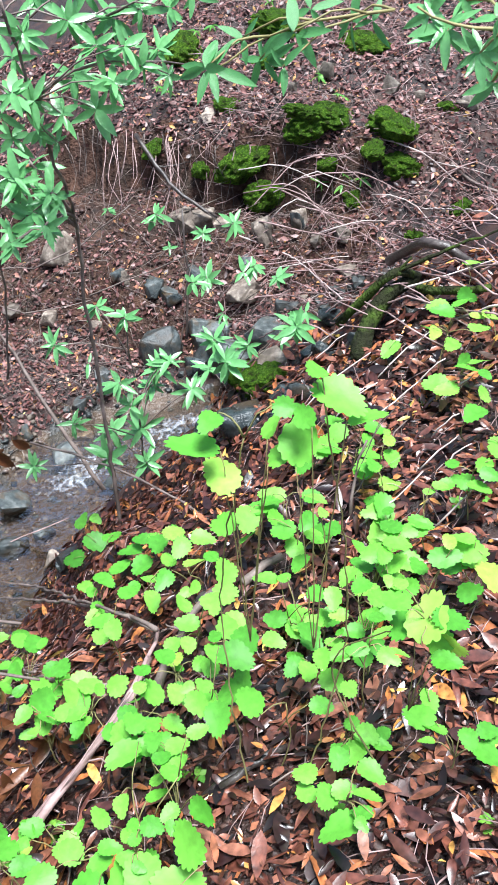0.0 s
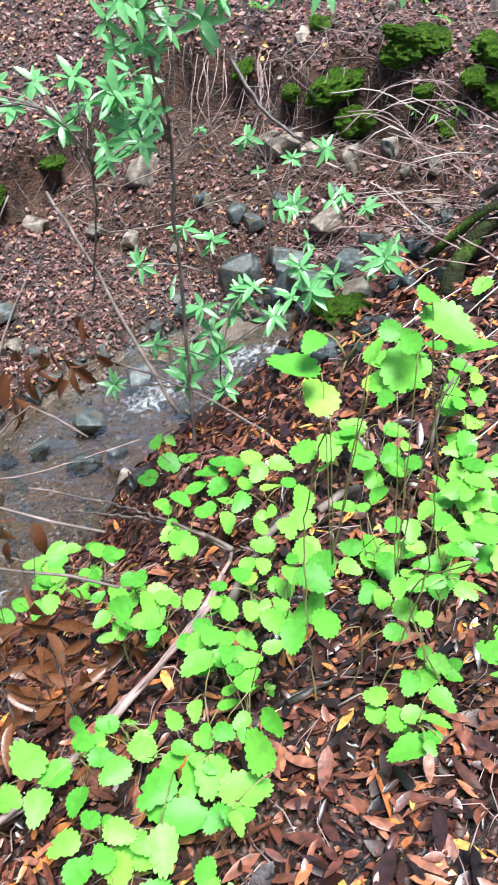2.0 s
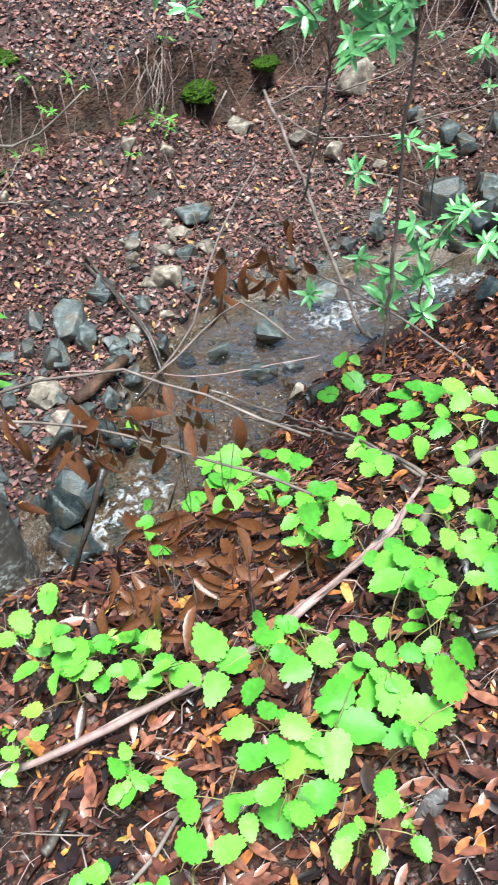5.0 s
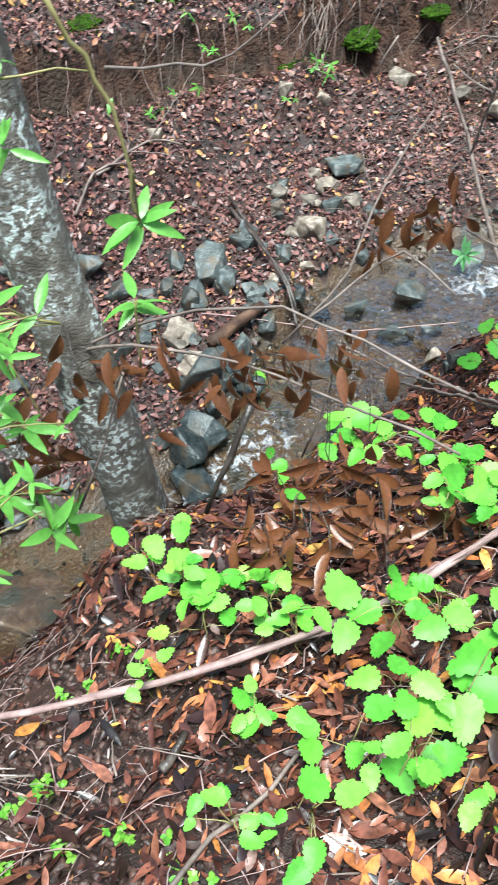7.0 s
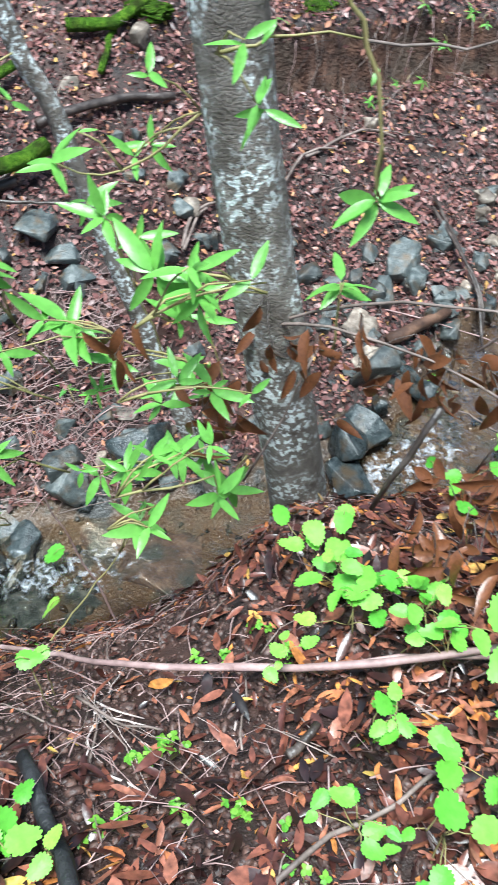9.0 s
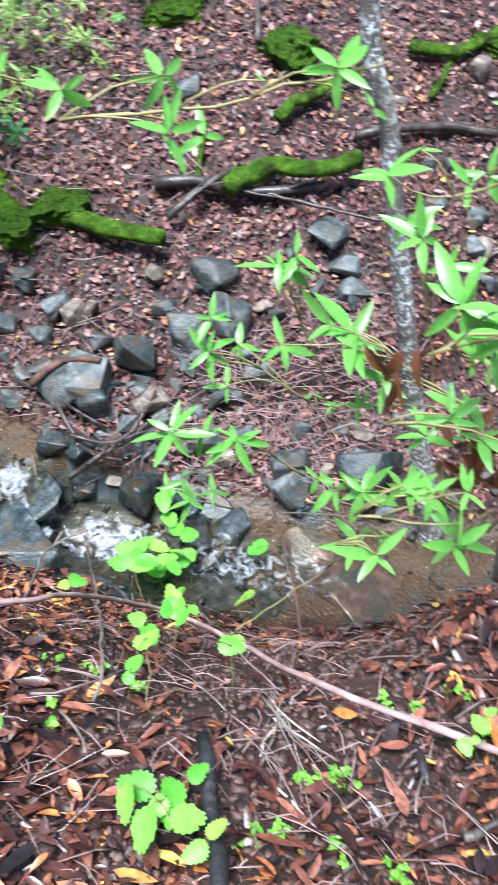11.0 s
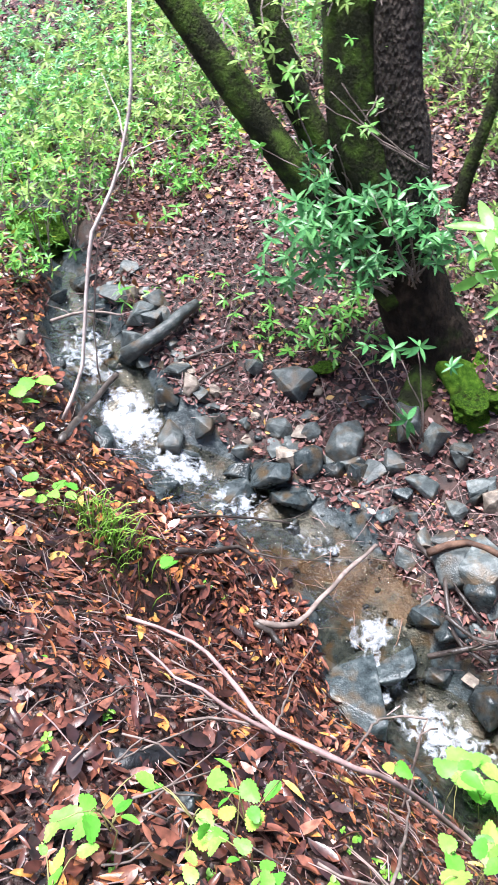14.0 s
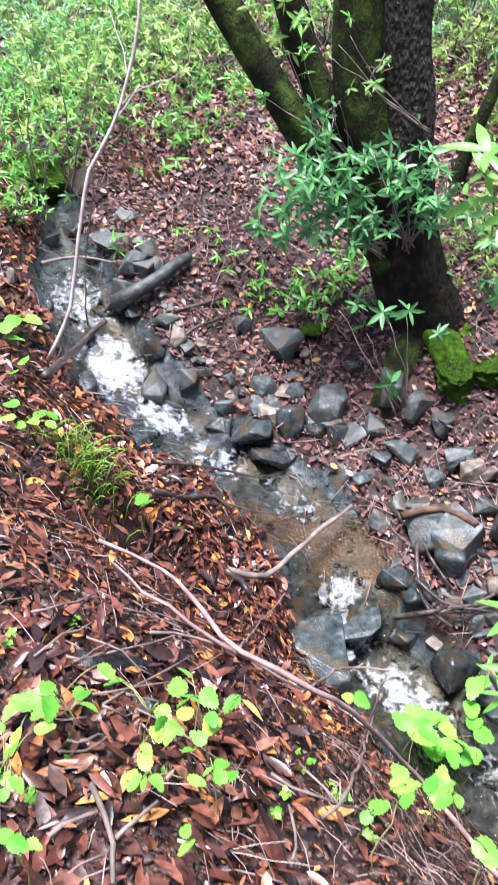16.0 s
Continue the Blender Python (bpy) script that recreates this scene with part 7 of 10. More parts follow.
stick([(-2.69, 5.3, 0.915), (-2.67, 5.09, 0.848), (-2.6, 5.03, 0.729)], 0.0034, 0.0021, TWIG, 'grey rootlet hanging down the far bank', 'hanging_root', category='root')
stick([(-2.64, 5.57, 1.01), (-2.65, 5.38, 0.962), (-2.58, 5.36, 0.863)], 0.0034, 0.0021, TWIG, 'grey rootlet hanging down the far bank', 'hanging_root', category='root')
stick([(-2.73, 5.48, 1.03), (-2.68, 5.33, 0.958), (-2.64, 5.23, 0.862)], 0.0034, 0.0021, TWIG, 'grey rootlet hanging down the far bank', 'hanging_root', category='root')
stick([(-1.96, 0.789, -0.042), (-2.03, 0.767, 0.355), (-2.1, 0.749, 0.643), (-2.17, 0.715, 1.01)], 0.0043, 0.0026, PINKTWIG, 'thin brown upright stem', 'thin_branch')
stick([(-2.06, 0.708, 0.899), (-1.94, 0.9, 0.909), (-1.81, 1.07, 0.934), (-1.73, 1.15, 0.922)], 0.0021, 0.0017, TWIG, 'thin pale bare twig', 'thin_branch')
stick([(-2.32, -0.068, -0.132), (-2.36, 0.075, 0.259), (-2.4, 0.12, 0.69), (-2.44, 0.178, 0.683)], 0.0051, 0.0034, TWIG, 'pale dead twig at the bank edge', 'thin_branch')
stick([(-1.3, 0.247, 1.33), (-1.21, 0.247, 1.36), (-1.15, 0.261, 1.37), (-1.09, 0.313, 1.35)], 0.0034, 0.0026, TWIG, 'pale forked rootlet on bare soil', 'fallen_stick', twigs=3)
stick([(-0.916, 0.372, 1.41), (-0.966, 0.421, 1.38), (-0.982, 0.45, 1.36)], 0.0026, 0.0017, TWIG, 'pale twig on the litter', 'fallen_stick')
stick([(-1.41, -0.159, 1.45), (-1.34, -0.144, 1.48), (-1.27, -0.143, 1.51)], 0.0034, 0.0026, TWIG, 'pale twig on the soil', 'fallen_stick')
stick([(-3.93, 1.44, 0.997), (-3.97, 1.59, 1.02), (-3.91, 1.71, 1.05), (-3.78, 1.86, 1.05), (-3.79, 2.11, 1.05)], 0.0527, 0.0425, MOSS, 'rotting log under thick green moss', 'mossy_log', category='log', wobble=.012)
stick([(-4.28, 0.656, 0.941), (-4.13, 0.765, 0.914), (-4.01, 0.907, 0.871), (-3.85, 1.05, 0.879)], 0.0561, 0.0442, MOSS, 'rotting log under thick green moss', 'mossy_log', category='log', wobble=.012)
stick([(-4.16, 1.85, 1.16), (-4.2, 1.95, 1.21), (-4.24, 2.12, 1.22), (-4.3, 2.42, 1.23)], 0.0357, 0.0272, MOSS, 'mossy branch on the slope', 'mossy_branch', category='branch', wobble=.01)
stick([(-4.31, 2.75, 1.3), (-4.2, 2.99, 1.26), (-4.23, 3.25, 1.29), (-4.33, 3.52, 1.34)], 0.0374, 0.0272, MOSS, 'mossy root on the slope', 'mossy_branch', category='branch', wobble=.01)
stick([(-4.07, 2.74, 1.11), (-4.15, 2.86, 1.18), (-4.2, 2.99, 1.23)], 0.0213, 0.0170, MOSS, 'mossy root on the slope', 'mossy_branch', category='branch', wobble=.01)
stick([(-4.04, 1.33, 0.981), (-4.15, 1.4, 1.06), (-4.28, 1.5, 1.17)], 0.0170, 0.0127, MOSS, 'mossy stick on the slope', 'mossy_branch', category='branch')
# added dark stick: it makes the shadow gap beneath the mossy log
stick([(-4.14, 1.14, 1), (-4.06, 1.32, 1), (-3.94, 1.59, 0.93), (-3.77, 1.89, 0.961)], 0.0340, 0.0255, DARKTWIG, 'dark stick standing in for shade under the mossy log', 'fallen_branch', category='branch', twigs=6)
stick([(-3.94, 1.12, 0.919), (-3.99, 1.31, 0.981), (-4.04, 1.52, 1.02)], 0.0213, 0.0170, DARKTWIG, 'dark rotten branch beside the mossy log', 'fallen_branch', category='branch', twigs=4)
stick([(-3.32, 0.308, 0.355), (-3.25, 0.432, 0.306), (-3.25, 0.571, 0.297), (-3.4, 0.769, 0.361)], 0.0119, 0.0085, DARKTWIG, 'dark curved wet branch by the stones', 'fallen_branch', category='branch', twigs=4)
stick([(-3.99, 2.22, 1.05), (-3.94, 2.57, 1.04), (-3.89, 2.8, 1), (-3.77, 2.99, 0.968)], 0.0272, 0.0221, DARKTWIG, 'black rotten log on the slope', 'fallen_log', category='log')
stick([(-3.2, 2.41, 0.539), (-3.32, 2.62, 0.6), (-3.27, 2.81, 0.596)], 0.0102, 0.0076, TWIG, 'grey stick on the slope', 'fallen_stick')
stick([(-4.62, 1.98, 1.37), (-4.84, 2.1, 1.49), (-5.11, 2.27, 1.61)], 0.0170, 0.0153, DARKTWIG, 'thin dark trunk on the slope', 'fallen_stick')
stick([(-1.21, 0.071, 1.48), (-1.09, 0.026, 1.52), (-0.978, -0, 1.55), (-0.886, -0.038, 1.6)], 0.0145, 0.0175, BLACKWOOD, 'burnt black stub of wood on the soil', 'burnt_stub', category='wood')
stick([(-4.35, 1.96, 1.28), (-4.44, 2.12, 1.3), (-4.53, 2.31, 1.32)], 0.0085, 0.0068, TWIG, 'grey stick on the slope', 'fallen_stick')
stick([(-3.08, 1.45, 0.195), (-3, 1.51, 0.215), (-2.93, 1.57, 0.158)], 0.0030, 0.0017, TWIG, 'dry twig in a drift of twigs', 'thin_branch')
stick([(-3.18, 1.03, 0.215), (-3.14, 1.23, 0.258), (-3.04, 1.39, 0.174)], 0.0030, 0.0017, PINKTWIG, 'dry twig in a drift of twigs', 'thin_branch')
stick([(-3.07, 1.6, 0.266), (-3.01, 1.67, 0.263), (-2.99, 1.79, 0.251)], 0.0030, 0.0017, TWIG, 'dry twig in a drift of twigs', 'thin_branch')
stick([(-3.25, 1.01, 0.287), (-3.2, 1.1, 0.323), (-3.16, 1.19, 0.25)], 0.0030, 0.0017, PINKTWIG, 'dry twig in a drift of twigs', 'thin_branch')
stick([(-3.05, 1.38, 0.173), (-2.96, 1.6, 0.217), (-2.81, 1.79, 0.141)], 0.0030, 0.0017, TWIG, 'dry twig in a drift of twigs', 'thin_branch')
stick([(-3.36, 1.06, 0.447), (-3.29, 1.12, 0.438), (-3.27, 1.21, 0.387)], 0.0030, 0.0017, PINKTWIG, 'dry twig in a drift of twigs', 'thin_branch')
stick([(-3.09, 1.44, 0.201), (-3.01, 1.51, 0.224), (-3, 1.62, 0.186)], 0.0030, 0.0017, TWIG, 'dry twig in a drift of twigs', 'thin_branch')
stick([(-3.29, 0.955, 0.305), (-3.22, 1.08, 0.342), (-3.15, 1.2, 0.232)], 0.0030, 0.0017, PINKTWIG, 'dry twig in a drift of twigs', 'thin_branch')
stick([(-3.1, 1.59, 0.292), (-3.01, 1.78, 0.333), (-2.97, 2.03, 0.278)], 0.0030, 0.0017, TWIG, 'dry twig in a drift of twigs', 'thin_branch')
stick([(-3.2, 1.18, 0.292), (-3.16, 1.4, 0.309), (-3.08, 1.6, 0.284)], 0.0030, 0.0017, PINKTWIG, 'dry twig in a drift of twigs', 'thin_branch')
stick([(-3.17, 1.18, 0.266), (-3.11, 1.39, 0.246), (-3.03, 1.59, 0.199)], 0.0030, 0.0017, TWIG, 'dry twig in a drift of twigs', 'thin_branch')
stick([(-3.05, 1.6, 0.229), (-3, 1.68, 0.246), (-2.94, 1.75, 0.187)], 0.0030, 0.0017, PINKTWIG, 'dry twig in a drift of twigs', 'thin_branch')
stick([(-3.33, 0.999, 0.393), (-3.26, 1.07, 0.387), (-3.25, 1.17, 0.357)], 0.0030, 0.0017, TWIG, 'dry twig in a drift of twigs', 'thin_branch')
stick([(-3.15, 1.18, 0.239), (-3.08, 1.25, 0.227), (-3.12, 1.4, 0.215)], 0.0030, 0.0017, PINKTWIG, 'dry twig in a drift of twigs', 'thin_branch')
stick([(-3.11, 1.56, 0.288), (-3.04, 1.62, 0.28), (-3.01, 1.71, 0.258)], 0.0030, 0.0017, TWIG, 'dry twig in a drift of twigs', 'thin_branch')
stick([(-3.2, 1.33, 0.303), (-3.18, 1.46, 0.365), (-3.13, 1.57, 0.327)], 0.0030, 0.0017, PINKTWIG, 'dry twig in a drift of twigs', 'thin_branch')
stick([(-3.39, 0.881, 0.369), (-3.27, 1.09, 0.403), (-3.25, 1.35, 0.354)], 0.0030, 0.0017, TWIG, 'dry twig in a drift of twigs', 'thin_branch')
stick([(-3.17, 1.14, 0.257), (-3.1, 1.28, 0.237), (-3.05, 1.42, 0.184)], 0.0030, 0.0017, PINKTWIG, 'dry twig in a drift of twigs', 'thin_branch')
stick([(-3.17, 1.46, 0.304), (-3.13, 1.55, 0.36), (-3.07, 1.61, 0.283)], 0.0030, 0.0017, TWIG, 'dry twig in a drift of twigs', 'thin_branch')
stick([(-2.94, 1.44, 0.152), (-2.9, 1.58, 0.196), (-2.81, 1.7, 0.128)], 0.0030, 0.0017, PINKTWIG, 'dry twig in a drift of twigs', 'thin_branch')
stick([(-3.23, 0.938, 0.239), (-3.17, 1.08, 0.278), (-3.18, 1.25, 0.258)], 0.0030, 0.0017, TWIG, 'dry twig in a drift of twigs', 'thin_branch')
stick([(-3.26, 1.22, 0.367), (-3.19, 1.36, 0.32), (-3.15, 1.53, 0.331)], 0.0030, 0.0017, PINKTWIG, 'dry twig in a drift of twigs', 'thin_branch')
stick([(-1.52, -0.624, 1.65), (-1.54, -0.59, 1.63), (-1.6, -0.569, 1.59)], 0.0026, 0.0017, TWIG, 'thin dry twig on the leaf litter', 'thin_branch')
stick([(-2.65, -0.558, 0.719), (-2.63, -0.488, 0.686), (-2.73, -0.434, 0.59)], 0.0026, 0.0017, TWIG, 'thin dry twig on the leaf litter', 'thin_branch')
stick([(-2.02, -0.609, 1.38), (-2.01, -0.54, 1.34), (-2.17, -0.504, 1.16)], 0.0026, 0.0017, TWIG, 'thin dry twig on the leaf litter', 'thin_branch')
stick([(-1.61, -0.728, 1.66), (-1.66, -0.68, 1.64), (-1.76, -0.646, 1.58)], 0.0026, 0.0017, TWIG, 'thin dry twig on the leaf litter', 'thin_branch')
stick([(-1.42, -0.523, 1.65), (-1.43, -0.485, 1.62), (-1.48, -0.457, 1.57)], 0.0026, 0.0017, TWIG, 'thin dry twig on the leaf litter', 'thin_branch')
stick([(-2.14, -0.577, 1.27), (-2.69, -0.625, 0.736), (-2.74, -0.556, 0.669)], 0.0026, 0.0017, TWIG, 'thin dry twig on the leaf litter', 'thin_branch')
stick([(-1.61, -0.614, 1.61), (-1.62, -0.541, 1.56), (-1.62, -0.463, 1.5)], 0.0026, 0.0017, TWIG, 'thin dry twig on the leaf litter', 'thin_branch')
stick([(-1.78, -0.584, 1.53), (-1.86, -0.52, 1.44), (-1.91, -0.441, 1.36)], 0.0026, 0.0017, TWIG, 'thin dry twig on the leaf litter', 'thin_branch')
stick([(-1.5, -0.501, 1.59), (-1.52, -0.472, 1.56), (-1.54, -0.441, 1.53)], 0.0026, 0.0017, TWIG, 'thin dry twig on the leaf litter', 'thin_branch')
stick([(-1.43, -0.525, 1.64), (-1.58, -0.479, 1.54), (-1.75, -0.418, 1.44)], 0.0026, 0.0017, TWIG, 'thin dry twig on the leaf litter', 'thin_branch')
stick([(-1.5, -0.681, 1.66), (-1.57, -0.647, 1.65), (-1.66, -0.618, 1.6)], 0.0026, 0.0017, TWIG, 'thin dry twig on the leaf litter', 'thin_branch')
stick([(-1.44, -0.553, 1.65), (-1.53, -0.487, 1.57), (-1.67, -0.414, 1.45)], 0.0026, 0.0017, TWIG, 'thin dry twig on the leaf litter', 'thin_branch')
stick([(-1.47, -0.472, 1.59), (-1.47, -0.376, 1.53), (-1.44, -0.272, 1.49)], 0.0026, 0.0017, TWIG, 'thin dry twig on the leaf litter', 'thin_branch')
stick([(-1.33, -0.559, 1.66), (-1.34, -0.527, 1.66), (-1.36, -0.498, 1.65)], 0.0026, 0.0017, TWIG, 'thin dry twig on the leaf litter', 'thin_branch')
stick([(-1.59, -0.572, 1.59), (-1.72, -0.504, 1.5), (-1.92, -0.428, 1.35)], 0.0026, 0.0017, TWIG, 'thin dry twig on the leaf litter', 'thin_branch')
stick([(-2.17, -0.54, 1.2), (-2.71, -0.541, 0.673), (-2.88, -0.451, 0.527)], 0.0026, 0.0017, TWIG, 'thin dry twig on the leaf litter', 'thin_branch')
stick([(-1.51, -0.605, 1.65), (-1.58, -0.588, 1.61), (-1.64, -0.567, 1.57)], 0.0026, 0.0017, TWIG, 'thin dry twig on the leaf litter', 'thin_branch')
stick([(-1.3, -0.566, 1.67), (-1.32, -0.53, 1.65), (-1.36, -0.494, 1.65)], 0.0026, 0.0017, TWIG, 'thin dry twig on the leaf litter', 'thin_branch')
stick([(-1.56, -0.62, 1.57), (-1.61, -0.57, 1.52), (-1.68, -0.51, 1.45)], 0.034, 0.028, BLACKWOOD, 'dark wet stump of a log half buried in the litter', 'fallen_log', category='log')
stick([(-1.23, -0.34, 1.58), (-1.24, -0.28, 1.55), (-1.19, -0.23, 1.53), (-1.14, -0.18, 1.53)], 0.0034, 0.0018, PALETWIG, 'pale forked dead twig on the wet soil', 'thin_branch', twigs=3, spread_=.12)
stick([(-1.17, -0.28, 1.58), (-1.14, -0.25, 1.56), (-1.08, -0.22, 1.56)], 0.0034, 0.0018, PALETWIG, 'pale forked dead twig on the wet soil', 'thin_branch', twigs=3, spread_=.12)
stick([(-1.45, 0.33, 1.03), (-1.25, 0.28, 1.29), (-1.17, 0.32, 1.28)], 0.0034, 0.0018, PALETWIG, 'pale forked dead twig on the wet soil', 'thin_branch', twigs=3, spread_=.12)
stick([(-1.25, 0.28, 1.29), (-1.20, 0.20, 1.35), (-1.15, 0.15, 1.39)], 0.0034, 0.0018, PALETWIG, 'pale forked dead twig on the wet soil', 'thin_branch', twigs=3, spread_=.12)
stick([(-1.41, 0.27, 1.12), (-1.23, 0.26, 1.31), (-1.14, 0.31, 1.30)], 0.0034, 0.0018, PALETWIG, 'pale forked dead twig on the wet soil', 'thin_branch', twigs=3, spread_=.12)
stick([(-1.23, 0.26, 1.31), (-1.35, 0.36, 1.13), (-1.42, 0.44, 1.03)], 0.0034, 0.0018, PALETWIG, 'pale forked dead twig on the wet soil', 'thin_branch', twigs=3, spread_=.12)
stick([(-1.11, 0.16, 1.39), (-1.05, 0.18, 1.38), (-0.99, 0.20, 1.38)], 0.0034, 0.0018, PALETWIG, 'pale forked dead twig on the wet soil', 'thin_branch', twigs=3, spread_=.12)
stick([(-1.37, -0.54, 1.61), (-1.32, -0.48, 1.60), (-1.24, -0.43, 1.61)], 0.0034, 0.0018, PALETWIG, 'pale forked dead twig on the wet soil', 'thin_branch', twigs=3, spread_=.12)
stick([(-1.52, -0.51, 1.53), (-1.46, -0.43, 1.50), (-1.46, -0.39, 1.48)], 0.0034, 0.0018, PALETWIG, 'pale forked dead twig on the wet soil', 'thin_branch', twigs=3, spread_=.12)
stick([(-1.06, 0.51, 1.27), (-0.98, 0.41, 1.32), (-0.95, 0.39, 1.33)], 0.0034, 0.0018, PALETWIG, 'pale forked dead twig on the wet soil', 'thin_branch', twigs=3, spread_=.12)
# rootlets that hang from the rims
for _ in range(110):
    x = rng.uniform(-3.8, 1.0)
    p = np.array([x, np.interp(x, RIM[:, 0], RIM[:, 1]) - .06, np.interp(x, RIM[:, 0], RIM[:, 2])]) + nrg.normal(0, .03, 3)
    L = rng.uniform(.15, .5)
    stick([p, p + (rng.gauss(0, .04), -.05 * rng.random(), -L * .4), p + (rng.gauss(0, .1), -.08 - .12 * rng.random(), -L)], .003, .0014, rng.choice((PINKTWIG, TWIG, DARKTWIG)), "thin rootlet hanging from the rim of the bank", "hanging_root", category="root")
# ---- lime seedlings ----
oak_plant([(-4.02, -1.66, 1.06, 0.116), (-4.04, -1.73, 1.07, 0.079), (-3.95, -1.74, 1.07, 0.12)])
oak_plant([(-3.87, -1.75, 1.08, 0.103), (-3.87, -1.69, 1.03, 0.089)])
oak_plant([(-3.37, -1.45, 1.21, 0.082)])
oak_plant([(-3.2, -1.43, 1.25, 0.079)])
oak_plant([(-2.97, 0.625, 0.146, 0.087), (-2.91, 0.578, 0.16, 0.117), (-2.85, 0.575, 0.099, 0.104)])
oak_plant([(-2.85, -1.18, 1.31, 0.071), (-2.8, -1.12, 1.34, 0.065), (-2.81, -1.27, 1.36, 0.069), (-2.76, -1.11, 1.33, 0.053)])
oak_plant([(-2.84, -0.799, 0.976, 0.069), (-2.79, -0.805, 1.03, 0.068)])
oak_plant([(-2.81, 0.345, 0.066, 0.117), (-2.77, 0.389, 0.066, 0.066), (-2.74, 0.326, 0.078, 0.108), (-2.77, 0.406, 0.109, 0.102), (-2.72, 0.364, 0.116, 0.081), (-2.81, 0.456, 0.052, 0.082), (-2.75, 0.482, 0.065, 0.097)])
oak_plant([(-2.79, 0.598, 0.093, 0.07), (-2.8, 0.585, 0.083, 0.103), (-2.74, 0.624, 0.079, 0.095), (-2.67, 0.541, 0.088, 0.095), (-2.67, 0.572, 0.025, 0.112)])
oak_plant([(-2.69, -1.19, 1.36, 0.049), (-2.71, -1.15, 1.37, 0.063), (-2.68, -1.23, 1.39, 0.066)])
oak_plant([(-2.66, 0.363, 0.124, 0.132), (-2.63, 0.475, 0.126, 0.098), (-2.69, 0.423, 0.001, 0.109), (-2.69, 0.485, 0.034, 0.137), (-2.57, 0.479, 0.126, 0.084)])
oak_plant([(-2.73, 0.48, -0.019, 0.098)])
oak_plant([(-2.57, 0.247, 0.311, 0.099), (-2.54, 0.354, 0.29, 0.094)])
oak_plant([(-2.63, 0.58, 0.085, 0.067)])
oak_plant([(-2.59, 0.885, -0.008, 0.113)])
oak_plant([(-2.31, 0.4, 0.319, 0.077)])
oak_plant([(-2.14, 0.599, 0.377, 0.105)])
oak_plant([(-2.03, 0.295, 0.74, 0.091), (-1.99, 0.271, 0.777, 0.057), (-1.94, 0.273, 0.785, 0.078)])
oak_plant([(-1.89, 2.84, -0.023, 0.095), (-1.9, 2.9, -0.024, 0.101)])
oak_plant([(-1.82, -0.009, 1.29, 0.054), (-1.84, -0.041, 1.27, 0.049)])
oak_plant([(-1.84, 0.215, 0.98, 0.065), (-1.84, 0.257, 0.969, 0.061), (-1.76, 0.231, 1.03, 0.059), (-1.76, 0.269, 1.04, 0.039)])
oak_plant([(-1.68, 0.116, 1.15, 0.08), (-1.73, 0.1, 1.16, 0.06)])
oak_plant([(-1.57, -0.413, 1.55, 0.057), (-1.61, -0.406, 1.55, 0.045), (-1.54, -0.383, 1.56, 0.045), (-1.52, -0.339, 1.59, 0.055), (-1.49, -0.328, 1.55, 0.055), (-1.48, -0.326, 1.58, 0.039), (-1.61, -0.305, 1.47, 0.053), (-1.46, -0.382, 1.64, 0.027)])
oak_plant([(-1.58, 2.37, 0.048, 0.091)])
oak_plant([(-1.53, 0.288, 1.19, 0.055)])
oak_plant([(-1.36, -0.6, 1.75, 0.048), (-1.33, -0.627, 1.75, 0.063), (-1.39, -0.555, 1.72, 0.035), (-1.37, -0.536, 1.74, 0.038), (-1.3, -0.582, 1.78, 0.056), (-1.34, -0.517, 1.75, 0.038), (-1.29, -0.637, 1.77, 0.037), (-1.28, -0.561, 1.81, 0.05), (-1.4, -0.502, 1.77, 0.043)])
oak_plant([(-1.42, -0.5, 1.72, 0.039), (-1.44, -0.513, 1.72, 0.026), (-1.37, -0.395, 1.72, 0.043), (-1.35, -0.401, 1.69, 0.039), (-1.35, -0.397, 1.72, 0.035), (-1.33, -0.416, 1.67, 0.031), (-1.35, -0.372, 1.71, 0.039), (-1.44, -0.369, 1.64, 0.04)])
oak_plant([(-1.36, -0.287, 1.62, 0.034), (-1.35, -0.291, 1.61, 0.024), (-1.34, -0.268, 1.62, 0.038), (-1.33, -0.287, 1.63, 0.038), (-1.32, -0.326, 1.74, 0.037), (-1.3, -0.339, 1.73, 0.025), (-1.32, -0.374, 1.73, 0.036), (-1.26, -0.298, 1.74, 0.023)])
oak_plant([(-1.44, 0.017, 1.45, 0.052), (-1.42, -0.005, 1.44, 0.035)])
oak_plant([(-1.37, 0.038, 1.63, 0.065)])
oak_plant([(-1.4, 2.75, -0.016, 0.122)])
oak_plant([(-1.26, -0.64, 1.77, 0.023), (-1.25, -0.609, 1.77, 0.036), (-1.21, -0.599, 1.79, 0.035), (-1.25, -0.559, 1.8, 0.037), (-1.17, -0.614, 1.78, 0.026), (-1.17, -0.592, 1.77, 0.034), (-1.16, -0.572, 1.78, 0.034), (-1.14, -0.585, 1.78, 0.023)])
oak_plant([(-1.26, -0.423, 1.7, 0.03), (-1.28, -0.408, 1.71, 0.037), (-1.24, -0.414, 1.71, 0.035), (-1.22, -0.393, 1.74, 0.027), (-1.22, -0.371, 1.75, 0.034), (-1.24, -0.311, 1.74, 0.035)])
oak_plant([(-1.35, 0.204, 1.5, 0.061)])
oak_plant([(-1.25, 0.889, 1.39, 0.071), (-1.18, 0.847, 1.37, 0.07), (-1.13, 0.871, 1.4, 0.055), (-1.13, 0.875, 1.43, 0.075)])
oak_plant([(-1.15, -0.311, 1.75, 0.028), (-1.13, -0.307, 1.74, 0.037)])
oak_plant([(-1.25, 2.36, 0.451, 0.108), (-1.18, 2.35, 0.439, 0.07)])
